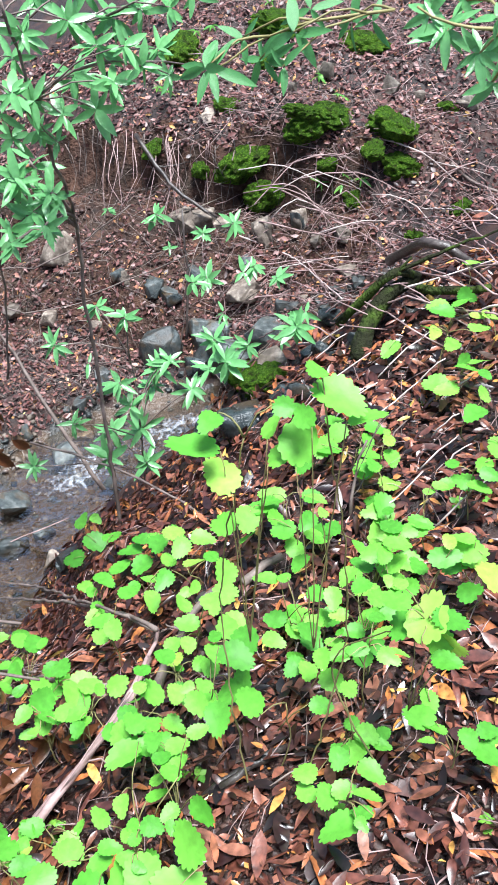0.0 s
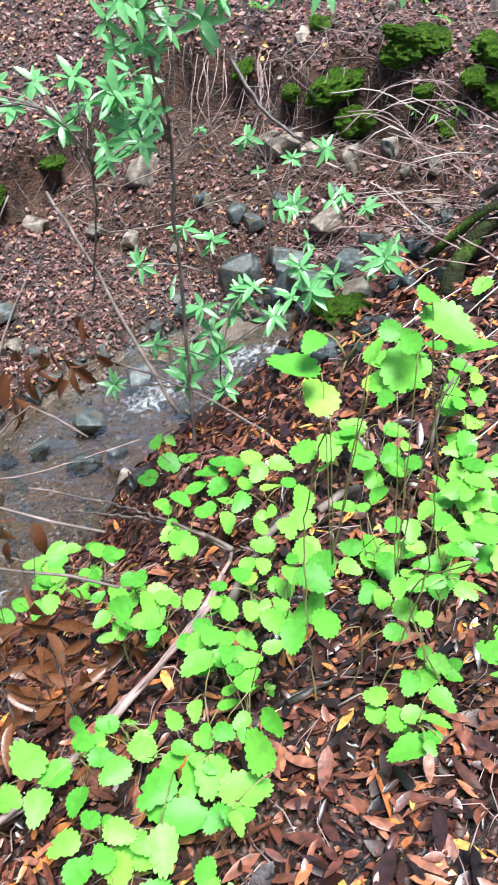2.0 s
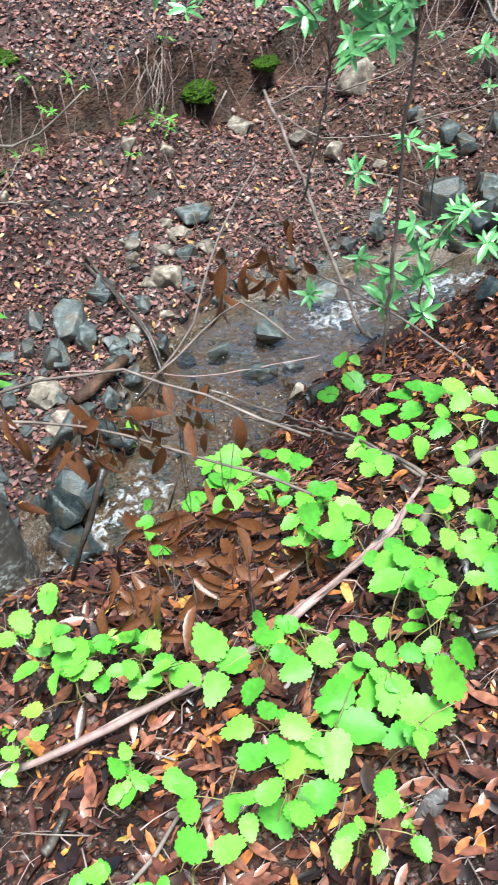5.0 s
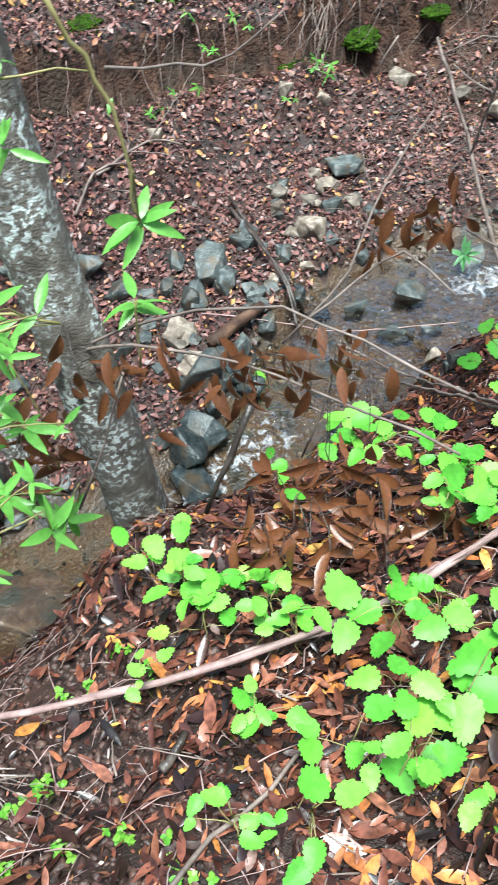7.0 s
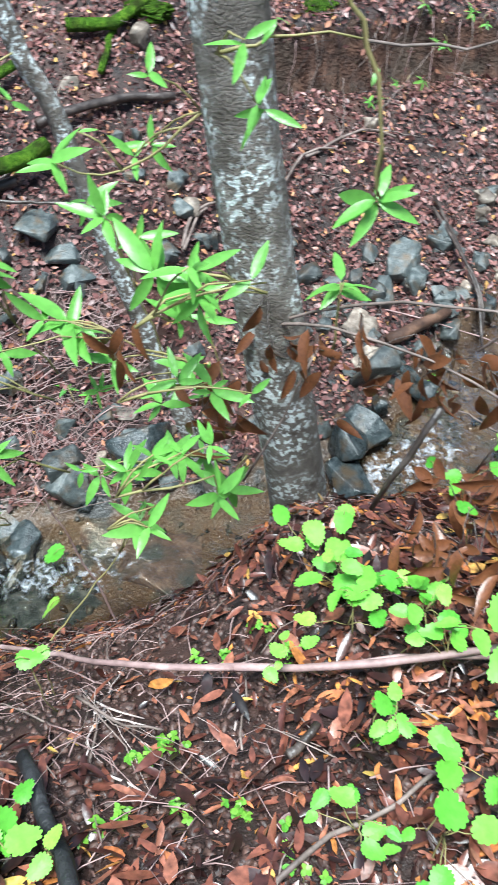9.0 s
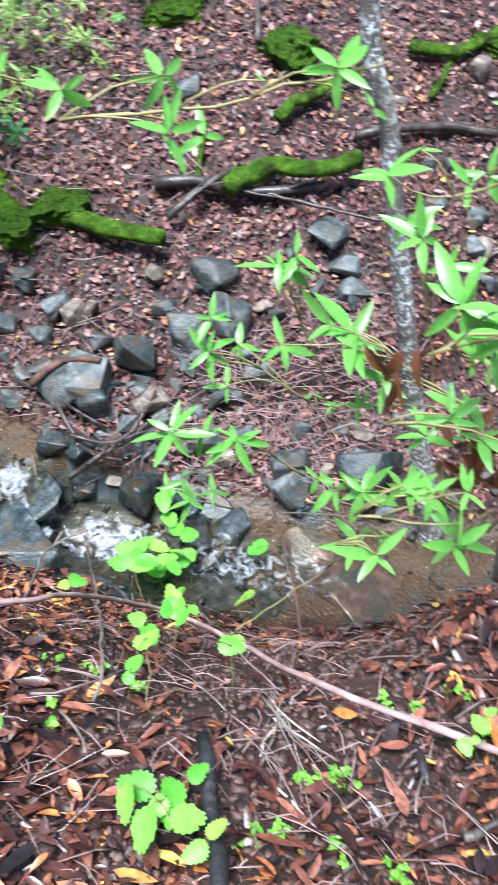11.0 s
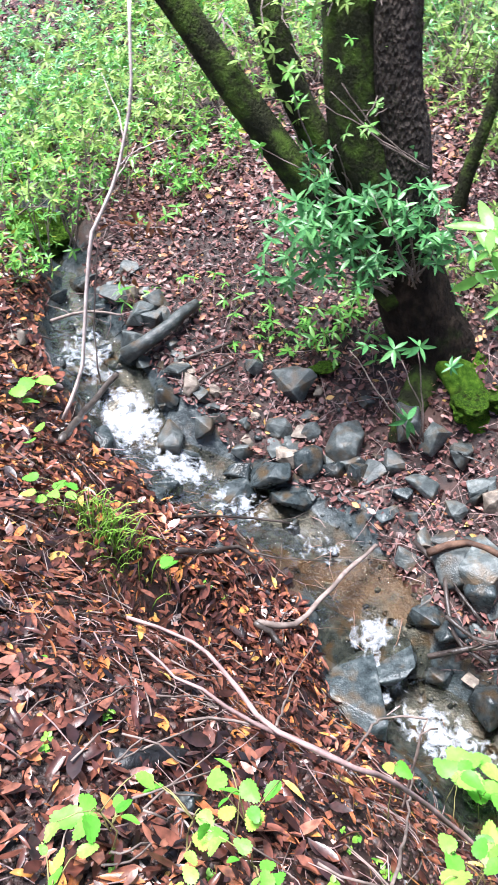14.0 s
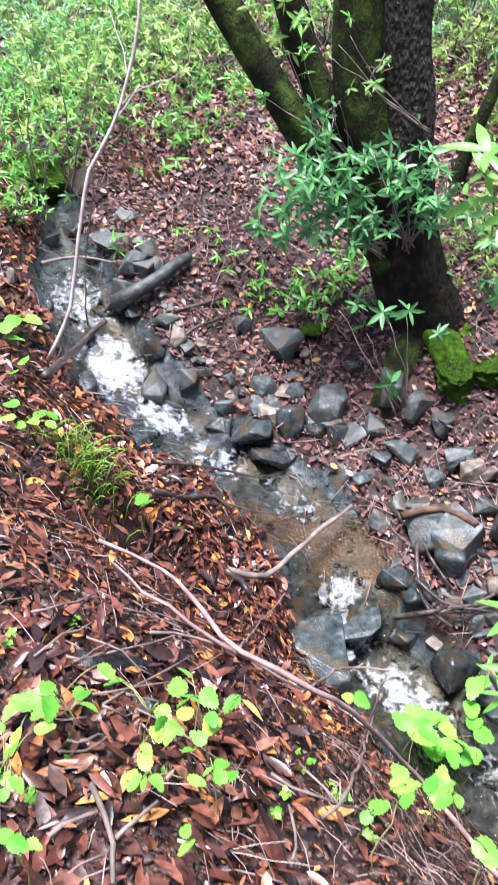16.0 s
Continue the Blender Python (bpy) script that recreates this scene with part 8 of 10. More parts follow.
oak_plant([(-1.2, 2.51, 0.366, 0.129), (-1.13, 2.55, 0.353, 0.085)])
oak_plant([(-1.08, -0.56, 1.78, 0.032), (-1.09, -0.58, 1.77, 0.027), (-1.06, -0.531, 1.8, 0.035), (-1.09, -0.525, 1.75, 0.032)])
oak_plant([(-1.13, -0.086, 1.6, 0.077), (-1.1, -0.113, 1.62, 0.072), (-1.08, -0.069, 1.59, 0.052), (-1.09, -0.035, 1.58, 0.073), (-1.07, -0.057, 1.57, 0.051), (-1.05, -0.103, 1.61, 0.076), (-1.04, -0.027, 1.59, 0.068), (-1.12, 0.026, 1.55, 0.05)])
oak_plant([(-1.05, 0.821, 1.47, 0.043), (-1.03, 0.854, 1.47, 0.064), (-1, 0.852, 1.49, 0.044), (-1.07, 0.835, 1.4, 0.063), (-1.06, 0.761, 1.43, 0.072), (-0.982, 0.823, 1.48, 0.057), (-0.991, 0.812, 1.42, 0.064), (-1.07, 0.877, 1.42, 0.083), (-1, 0.857, 1.4, 0.056)])
oak_plant([(-1.1, 0.948, 1.42, 0.065), (-1.12, 0.982, 1.41, 0.057)])
oak_plant([(-1.06, 1.8, 0.892, 0.099)])
oak_plant([(-1.14, 2.19, 0.53, 0.118), (-1.13, 2.19, 0.559, 0.097), (-1.07, 2.17, 0.537, 0.11), (-1.07, 2.21, 0.645, 0.099)])
oak_plant([(-0.997, 0.006, 1.61, 0.046), (-0.988, -0.04, 1.58, 0.051)])
oak_plant([(-0.97, 0.526, 1.43, 0.04), (-0.973, 0.552, 1.43, 0.024), (-0.987, 0.568, 1.46, 0.05), (-0.994, 0.6, 1.47, 0.031), (-0.943, 0.624, 1.47, 0.047)])
oak_plant([(-0.967, 0.735, 1.47, 0.058), (-0.962, 0.772, 1.46, 0.037), (-0.943, 0.78, 1.45, 0.046), (-0.938, 0.785, 1.47, 0.061), (-1.01, 0.686, 1.41, 0.059), (-0.909, 0.797, 1.45, 0.059), (-0.924, 0.804, 1.43, 0.063), (-0.947, 0.83, 1.47, 0.07), (-0.884, 0.795, 1.41, 0.058)])
oak_plant([(-0.984, 0.853, 1.43, 0.052), (-0.963, 0.862, 1.41, 0.062), (-0.927, 0.856, 1.45, 0.05), (-0.903, 0.856, 1.47, 0.063), (-0.895, 0.86, 1.44, 0.043), (-0.899, 0.859, 1.47, 0.06), (-0.885, 0.893, 1.45, 0.056), (-0.861, 0.911, 1.45, 0.061), (-0.855, 0.892, 1.48, 0.057)])
oak_plant([(-0.992, 1.31, 1.3, 0.06), (-1.02, 1.34, 1.3, 0.057), (-0.887, 1.38, 1.37, 0.059)])
oak_plant([(-0.899, 1.16, 1.44, 0.047), (-0.875, 1.17, 1.43, 0.035)])
oak_plant([(-0.939, 2.3, 0.654, 0.1)])
oak_plant([(-0.807, 0.848, 1.51, 0.035), (-0.779, 0.869, 1.52, 0.055), (-0.802, 0.896, 1.48, 0.059), (-0.797, 0.784, 1.53, 0.053), (-0.825, 0.829, 1.44, 0.059), (-0.738, 0.835, 1.5, 0.057), (-0.83, 0.776, 1.52, 0.045), (-0.804, 0.804, 1.43, 0.043), (-0.769, 0.8, 1.45, 0.055)])
oak_plant([(-0.753, 0.783, 1.51, 0.056), (-0.771, 0.751, 1.5, 0.043), (-0.732, 0.804, 1.54, 0.053), (-0.711, 0.825, 1.47, 0.057), (-0.718, 0.861, 1.45, 0.039), (-0.647, 0.775, 1.6, 0.06), (-0.826, 0.892, 1.43, 0.045), (-0.646, 0.863, 1.59, 0.105)])
oak_plant([(-0.807, 0.934, 1.48, 0.055)])
oak_plant([(-0.778, 1.43, 1.37, 0.067), (-0.776, 1.5, 1.37, 0.08), (-0.693, 1.45, 1.4, 0.077), (-0.826, 1.51, 1.38, 0.062), (-0.789, 1.53, 1.38, 0.069), (-0.842, 1.48, 1.28, 0.071), (-0.713, 1.52, 1.33, 0.06), (-0.679, 1.49, 1.44, 0.052)])
oak_plant([(-0.79, 2.71, 0.661, 0.122)])
oak_plant([(-0.774, 2.91, 0.712, 0.098), (-0.71, 2.91, 0.717, 0.068)])
oak_plant([(-0.705, 0.347, 1.58, 0.044), (-0.703, 0.319, 1.56, 0.029), (-0.671, 0.362, 1.63, 0.053), (-0.661, 0.375, 1.63, 0.037), (-0.603, 0.367, 1.58, 0.048), (-0.583, 0.331, 1.61, 0.047), (-0.564, 0.355, 1.6, 0.034), (-0.57, 0.367, 1.63, 0.031)])
oak_plant([(-0.669, 0.538, 1.6, 0.051), (-0.681, 0.521, 1.61, 0.024), (-0.675, 0.505, 1.6, 0.044), (-0.671, 0.561, 1.55, 0.048), (-0.699, 0.522, 1.56, 0.047), (-0.696, 0.5, 1.61, 0.039), (-0.726, 0.56, 1.58, 0.053), (-0.597, 0.555, 1.61, 0.063), (-0.722, 0.594, 1.58, 0.041)])
oak_plant([(-0.731, 0.58, 1.53, 0.055)])
oak_plant([(-0.666, 1.52, 1.42, 0.039), (-0.64, 1.46, 1.48, 0.039), (-0.646, 1.62, 1.38, 0.081), (-0.618, 1.61, 1.39, 0.052), (-0.636, 1.42, 1.5, 0.063), (-0.694, 1.64, 1.37, 0.07)])
oak_plant([(-0.659, 2.62, 0.84, 0.116)])
oak_plant([(-0.554, 0.38, 1.63, 0.029), (-0.519, 0.434, 1.7, 0.071), (-0.471, 0.329, 1.71, 0.054), (-0.484, 0.295, 1.7, 0.057), (-0.455, 0.447, 1.7, 0.066), (-0.562, 0.515, 1.61, 0.067)])
oak_plant([(-0.584, 0.553, 1.61, 0.062), (-0.485, 0.542, 1.61, 0.056), (-0.471, 0.628, 1.65, 0.068), (-0.444, 0.513, 1.62, 0.052)])
oak_plant([(-0.585, 0.843, 1.57, 0.078), (-0.539, 0.9, 1.59, 0.059), (-0.526, 0.79, 1.57, 0.07), (-0.595, 0.763, 1.59, 0.081), (-0.534, 0.909, 1.6, 0.073), (-0.502, 0.91, 1.57, 0.04), (-0.558, 0.95, 1.59, 0.057), (-0.512, 0.935, 1.56, 0.041), (-0.473, 0.838, 1.66, 0.059)])
oak_plant([(-0.567, 1.23, 1.58, 0.057), (-0.541, 1.2, 1.56, 0.035), (-0.563, 1.22, 1.52, 0.045), (-0.533, 1.24, 1.53, 0.058), (-0.506, 1.23, 1.57, 0.067), (-0.528, 1.28, 1.57, 0.087), (-0.529, 1.26, 1.5, 0.043), (-0.492, 1.28, 1.52, 0.067), (-0.464, 1.23, 1.59, 0.067)])
oak_plant([(-0.569, 1.38, 1.49, 0.073), (-0.547, 1.39, 1.46, 0.071), (-0.616, 1.37, 1.49, 0.045), (-0.509, 1.4, 1.54, 0.07), (-0.527, 1.44, 1.45, 0.058), (-0.541, 1.45, 1.47, 0.075), (-0.47, 1.32, 1.53, 0.09), (-0.447, 1.36, 1.52, 0.094), (-0.447, 1.31, 1.52, 0.058)])
oak_plant([(-0.557, 1.93, 1.28, 0.059), (-0.532, 1.9, 1.29, 0.054), (-0.479, 1.88, 1.36, 0.086), (-0.446, 2, 1.3, 0.091), (-0.493, 1.8, 1.32, 0.051)])
oak_plant([(-0.452, 0.531, 1.7, 0.04), (-0.415, 0.548, 1.72, 0.063), (-0.402, 0.547, 1.61, 0.083), (-0.371, 0.556, 1.63, 0.06), (-0.352, 0.532, 1.7, 0.052), (-0.348, 0.566, 1.71, 0.036), (-0.41, 0.64, 1.64, 0.086), (-0.434, 0.653, 1.65, 0.064), (-0.338, 0.604, 1.62, 0.09)])
oak_plant([(-0.528, 0.698, 1.58, 0.073), (-0.476, 0.725, 1.64, 0.054), (-0.442, 0.732, 1.62, 0.035), (-0.389, 0.682, 1.63, 0.08), (-0.405, 0.686, 1.68, 0.069)])
oak_plant([(-0.516, 0.971, 1.55, 0.058), (-0.501, 0.969, 1.56, 0.055), (-0.393, 0.94, 1.61, 0.042), (-0.404, 0.899, 1.61, 0.065)])
oak_plant([(-0.46, 1.23, 1.5, 0.051), (-0.424, 1.21, 1.57, 0.042), (-0.447, 1.22, 1.59, 0.064), (-0.434, 1.18, 1.59, 0.048), (-0.395, 1.29, 1.59, 0.041), (-0.434, 1.35, 1.53, 0.069), (-0.353, 1.3, 1.59, 0.066), (-0.35, 1.16, 1.6, 0.062)])
oak_plant([(-0.505, 1.76, 1.32, 0.066)])
oak_plant([(-0.493, 2.17, 1.28, 0.096)])
oak_plant([(-0.357, 0.658, 1.64, 0.06), (-0.364, 0.668, 1.67, 0.047), (-0.327, 0.672, 1.65, 0.097), (-0.292, 0.742, 1.64, 0.106), (-0.355, 0.779, 1.66, 0.096), (-0.347, 0.784, 1.62, 0.1)])
oak_plant([(-0.44, 0.804, 1.67, 0.073), (-0.406, 0.884, 1.62, 0.072), (-0.339, 0.839, 1.65, 0.071), (-0.314, 0.857, 1.68, 0.052)])
oak_plant([(-0.386, 1.48, 1.58, 0.071), (-0.433, 1.52, 1.51, 0.058)])
oak_plant([(-0.443, 1.61, 1.47, 0.076), (-0.373, 1.7, 1.49, 0.079)])
oak_plant([(-0.375, 1.77, 1.44, 0.052), (-0.33, 1.79, 1.45, 0.073), (-0.312, 1.7, 1.45, 0.079), (-0.275, 1.87, 1.45, 0.074)])
oak_plant([(-0.371, 1.94, 1.36, 0.088), (-0.314, 1.96, 1.43, 0.087), (-0.38, 2.05, 1.37, 0.07), (-0.418, 2.04, 1.33, 0.091), (-0.336, 2.06, 1.37, 0.057), (-0.262, 1.99, 1.44, 0.082)])
oak_plant([(-0.261, 0.536, 1.72, 0.031), (-0.275, 0.505, 1.75, 0.041), (-0.278, 0.473, 1.75, 0.049), (-0.22, 0.551, 1.8, 0.052), (-0.232, 0.585, 1.79, 0.056), (-0.22, 0.459, 1.8, 0.038), (-0.16, 0.501, 1.79, 0.043)])
oak_plant([(-0.279, 0.829, 1.69, 0.051), (-0.254, 0.807, 1.7, 0.032), (-0.263, 0.852, 1.72, 0.036), (-0.25, 0.796, 1.69, 0.093), (-0.288, 0.809, 1.65, 0.091), (-0.286, 0.876, 1.69, 0.037), (-0.243, 0.847, 1.63, 0.07), (-0.274, 0.896, 1.69, 0.04), (-0.231, 0.861, 1.74, 0.051)])
oak_plant([(-0.344, 0.924, 1.67, 0.054), (-0.297, 0.922, 1.71, 0.053), (-0.309, 1.04, 1.7, 0.088), (-0.234, 0.975, 1.66, 0.056), (-0.234, 1.01, 1.66, 0.048)])
oak_plant([(-0.261, 1.07, 1.68, 0.08), (-0.231, 1.1, 1.66, 0.046), (-0.306, 1.07, 1.66, 0.08), (-0.291, 1.11, 1.71, 0.066), (-0.243, 1.04, 1.74, 0.056), (-0.255, 1.13, 1.67, 0.061), (-0.281, 1.14, 1.65, 0.06), (-0.192, 1.04, 1.69, 0.037), (-0.206, 1.01, 1.71, 0.044)])
oak_plant([(-0.328, 1.13, 1.58, 0.056), (-0.326, 1.12, 1.65, 0.063), (-0.312, 1.16, 1.64, 0.045), (-0.313, 1.16, 1.66, 0.061), (-0.301, 1.22, 1.64, 0.063), (-0.289, 1.23, 1.67, 0.041), (-0.21, 1.15, 1.64, 0.061), (-0.266, 1.25, 1.63, 0.085), (-0.286, 1.25, 1.63, 0.04)])
oak_plant([(-0.288, 1.26, 1.69, 0.049), (-0.239, 1.3, 1.69, 0.064), (-0.198, 1.21, 1.67, 0.062), (-0.22, 1.35, 1.62, 0.067), (-0.203, 1.17, 1.72, 0.06), (-0.217, 1.35, 1.59, 0.044), (-0.169, 1.18, 1.68, 0.045), (-0.148, 1.27, 1.69, 0.056)])
oak_plant([(-0.269, 1.66, 1.57, 0.076), (-0.211, 1.61, 1.57, 0.046), (-0.183, 1.63, 1.57, 0.05), (-0.186, 1.72, 1.58, 0.077), (-0.137, 1.73, 1.59, 0.059)])
oak_plant([(-0.255, 1.92, 1.51, 0.084), (-0.232, 1.83, 1.53, 0.081), (-0.167, 1.86, 1.54, 0.082)])
oak_plant([(-0.188, 0.666, 1.79, 0.047), (-0.209, 0.688, 1.77, 0.035), (-0.227, 0.694, 1.74, 0.066), (-0.186, 0.707, 1.73, 0.054), (-0.183, 0.773, 1.7, 0.109), (-0.165, 0.813, 1.77, 0.104)])
oak_plant([(-0.2, 0.881, 1.75, 0.046), (-0.196, 0.852, 1.75, 0.032), (-0.14, 0.876, 1.76, 0.069), (-0.204, 0.967, 1.75, 0.054), (-0.188, 0.994, 1.74, 0.047), (-0.22, 0.998, 1.75, 0.048), (-0.144, 0.977, 1.86, 0.047), (-0.192, 1.03, 1.74, 0.056)])
oak_plant([(-0.17, 1.09, 1.84, 0.035), (-0.138, 1.09, 1.85, 0.049), (-0.148, 1.05, 1.84, 0.06), (-0.111, 1.06, 1.82, 0.039), (-0.133, 1.13, 1.76, 0.059), (-0.109, 1.01, 1.85, 0.077), (-0.083, 1.13, 1.77, 0.077), (-0.07, 1.15, 1.86, 0.088), (-0.118, 1.21, 1.8, 0.059)])
oak_plant([(-0.196, 1.45, 1.63, 0.069), (-0.232, 1.39, 1.61, 0.068), (-0.189, 1.38, 1.63, 0.055), (-0.207, 1.52, 1.63, 0.071), (-0.131, 1.45, 1.7, 0.083), (-0.096, 1.49, 1.69, 0.078), (-0.07, 1.42, 1.66, 0.083)])
oak_plant([(-0.123, 1, 2.5, 0.085), (-0.097, 1, 2.54, 0.053), (-0.085, 1.01, 2.44, 0.083), (-0.006, 1.05, 2.5, 0.056), (0.007, 1, 2.48, 0.054), (0.014, 1, 2.56, 0.048)])
oak_plant([(-0.119, 1.25, 1.81, 0.046), (-0.134, 1.24, 1.72, 0.062), (-0.051, 1.2, 1.85, 0.078), (-0.095, 1.33, 1.75, 0.078), (-0.059, 1.19, 1.74, 0.067), (0.01, 1.24, 1.8, 0.06)])
oak_plant([(-0.098, 1.6, 1.65, 0.097), (-0.036, 1.72, 1.67, 0.076)])
oak_plant([(-0.105, 1.78, 1.66, 0.095), (-0.036, 1.73, 1.72, 0.097), (0.005, 1.78, 1.72, 0.085), (0.029, 1.79, 1.73, 0.077)])
oak_plant([(-0.049, 1.02, 1.89, 0.082), (0.093, 1.04, 1.84, 0.054)])
oak_plant([(0.031, 1, 2.51, 0.089), (0.034, 0.98, 2.56, 0.044), (0.087, 0.996, 2.58, 0.09), (0.051, 1, 2.62, 0.046), (0.124, 0.99, 2.55, 0.061)])
oak_plant([(0.05, 1.2, 1.76, 0.06), (0.079, 1.18, 1.77, 0.059), (0.056, 1.24, 1.74, 0.048), (0.082, 1.24, 1.83, 0.06), (0.131, 1.16, 1.76, 0.066), (0.145, 1.26, 1.77, 0.054), (0.159, 1.21, 1.8, 0.044), (0.1, 1.13, 1.87, 0.056), (0.153, 1.26, 1.8, 0.034)])
oak_plant([(-0.001, 1.44, 1.79, 0.066), (0.04, 1.43, 1.8, 0.048), (0.115, 1.39, 1.79, 0.065)])
oak_plant([(0.039, 1.7, 1.75, 0.066), (0.052, 1.65, 1.75, 0.073), (0.081, 1.64, 1.7, 0.073), (0.138, 1.67, 1.84, 0.071), (0.149, 1.64, 1.72, 0.045), (0.091, 1.57, 1.71, 0.071)])
oak_plant([(0.098, 0.794, 1.84, 0.084), (0.137, 0.807, 1.86, 0.042), (0.134, 0.78, 1.87, 0.032), (0.156, 0.845, 1.85, 0.054), (0.089, 0.875, 1.8, 0.067), (0.12, 0.881, 1.81, 0.051), (0.167, 0.883, 1.86, 0.061), (0.053, 0.916, 1.75, 0.052)])
oak_plant([(0.116, 0.943, 1.81, 0.052), (0.123, 0.976, 1.79, 0.04), (0.155, 0.98, 1.78, 0.072), (0.053, 0.934, 1.78, 0.052), (0.179, 1, 1.8, 0.054), (0.157, 1.03, 1.79, 0.047), (0.207, 0.983, 1.79, 0.04), (0.213, 1.01, 1.79, 0.042), (0.147, 1.05, 1.88, 0.054)])
oak_plant([(0.135, 1.12, 1.88, 0.038), (0.137, 1.15, 1.86, 0.057), (0.174, 1.15, 1.87, 0.052), (0.233, 1.12, 1.88, 0.055), (0.192, 1.19, 1.8, 0.059), (0.231, 1.18, 1.89, 0.057), (0.258, 1.14, 1.87, 0.049), (0.224, 1.22, 1.89, 0.047)])
oak_plant([(0.144, 1.32, 1.84, 0.062), (0.154, 1.29, 1.82, 0.048), (0.184, 1.27, 1.79, 0.061), (0.198, 1.29, 1.91, 0.06), (0.221, 1.25, 1.86, 0.046), (0.248, 1.34, 1.82, 0.063), (0.268, 1.3, 1.81, 0.056), (0.192, 1.44, 1.79, 0.066)])
oak_plant([(0.109, 1.58, 1.84, 0.069), (0.149, 1.61, 1.84, 0.042), (0.186, 1.67, 1.74, 0.073)])
oak_plant([(0.237, 0.93, 2.21, 0.103), (0.271, 0.918, 2.21, 0.068), (0.206, 0.939, 2.18, 0.085), (0.255, 0.924, 2.16, 0.07), (0.184, 0.945, 2.23, 0.059), (0.277, 0.916, 2.16, 0.084), (0.198, 0.981, 2.23, 0.036), (0.261, 0.879, 2.16, 0.054)])
oak_plant([(0.238, 1.51, 1.76, 0.069), (0.212, 1.47, 1.76, 0.052), (0.258, 1.49, 1.81, 0.067), (0.31, 1.47, 1.8, 0.067), (0.276, 1.44, 1.85, 0.055), (0.306, 1.47, 1.86, 0.066), (0.318, 1.6, 1.8, 0.07), (0.344, 1.58, 1.77, 0.058), (0.28, 1.39, 1.82, 0.04)])
oak_plant([(0.344, 0.923, 1.89, 0.05), (0.395, 0.93, 1.83, 0.069), (0.397, 0.967, 1.85, 0.052), (0.28, 0.957, 1.84, 0.034), (0.301, 0.984, 1.84, 0.053), (0.409, 0.972, 1.83, 0.049), (0.274, 1.01, 1.84, 0.071)])
oak_plant([(0.316, 1.08, 1.79, 0.063)])
oak_plant([(0.318, 1.37, 1.82, 0.064), (0.353, 1.43, 1.83, 0.065), (0.4, 1.38, 1.9, 0.083), (0.431, 1.4, 1.85, 0.068), (0.407, 1.4, 1.93, 0.045), (0.445, 1.31, 1.86, 0.071)])
oak_plant([(0.309, 1.84, 1.81, 0.059), (0.371, 1.94, 1.82, 0.053), (0.371, 1.98, 1.82, 0.032)])
oak_plant([(0.444, 1.42, 1.92, 0.063), (0.45, 1.4, 1.9, 0.078), (0.482, 1.43, 1.86, 0.093), (0.497, 1.35, 1.87, 0.096)])
oak_plant([(0.363, 1.59, 1.79, 0.056), (0.384, 1.6, 1.79, 0.071), (0.424, 1.66, 1.86, 0.039), (0.453, 1.67, 1.87, 0.047)])
oak_plant([(0.521, 1.71, 1.85, 0.072), (0.474, 1.71, 1.84, 0.061), (0.55, 1.66, 1.87, 0.071), (0.498, 1.75, 1.88, 0.057), (0.574, 1.71, 1.9, 0.072), (0.575, 1.67, 1.9, 0.06), (0.613, 1.76, 1.91, 0.073)])
oak_plant([(0.469, 2.53, 1.78, 0.096)])
oak_plant([(0.631, 1.8, 1.9, 0.062)])
oak_plant([(0.612, 1.98, 1.88, 0.097), (0.669, 2.08, 1.88, 0.082)])
oak_plant([(0.588, 2.2, 1.82, 0.086), (0.567, 2.27, 1.8, 0.088), (0.648, 2.21, 1.89, 0.085), (0.614, 2.3, 1.78, 0.077), (0.649, 2.28, 1.88, 0.075), (0.69, 2.17, 1.89, 0.055), (0.695, 2.25, 1.89, 0.086)])
oak_plant([(0.583, 2.4, 1.91, 0.07), (0.561, 2.44, 1.91, 0.057), (0.647, 2.41, 1.86, 0.091), (0.729, 2.41, 1.92, 0.09)])
oak_plant([(0.641, 2.55, 1.91, 0.094), (0.635, 2.61, 1.9, 0.085), (0.725, 2.62, 1.91, 0.096), (0.735, 2.47, 1.93, 0.055)])
oak_plant([(0.772, 2.45, 1.94, 0.07)])
oak_plant([(0.753, 2.68, 1.9, 0.082), (0.786, 2.76, 1.99, 0.098)])
# ---- leafy bay shoots ----
leafy_shoot([(-1.12, 0.863, 2.7), (-1.1, 0.875, 2.63), (-1.08, 0.895, 2.57), (-1.06, 0.907, 2.48), (-1.06, 0.91, 2.38), (-1.05, 0.911, 2.34)], [(-1.08, 0.945, 2.31, 8, 0.13), (-1.08, 0.928, 2.53, 1, 0.036)], 'thin shoot with glossy light green lance leaves', r=0.0060)
leafy_shoot([(-1.27, 0.79, 2.55), (-1.23, 0.827, 2.56), (-1.19, 0.868, 2.57), (-1.11, 0.935, 2.56)], [(-1.22, 0.818, 2.48, 6, 0.107), (-1.2, 0.776, 2.59, 3, 0.068), (-1.21, 0.854, 2.59, 2, 0.053)], 'thin shoot with glossy light green lance leaves', r=0.0040)
leafy_shoot([(-1.34, 1.2, 1.65), (-1.33, 1.21, 1.8), (-1.32, 1.21, 1.88)], [(-1.35, 1.24, 1.85, 8, 0.112)], 'thin shoot with glossy light green lance leaves', r=0.0050, meshes=BAYLEAF)
leafy_shoot([(-1.46, 0.703, 2), (-1.42, 0.763, 2.03), (-1.37, 0.821, 2.06), (-1.29, 0.906, 2.07)], [(-1.42, 0.858, 2.02, 8, 0.119), (-1.36, 0.774, 2.15, 5, 0.09), (-1.28, 0.856, 2.11, 2, 0.105), (-1.46, 0.823, 1.94, 4, 0.103)], 'thin shoot with glossy light green lance leaves', r=0.0050)
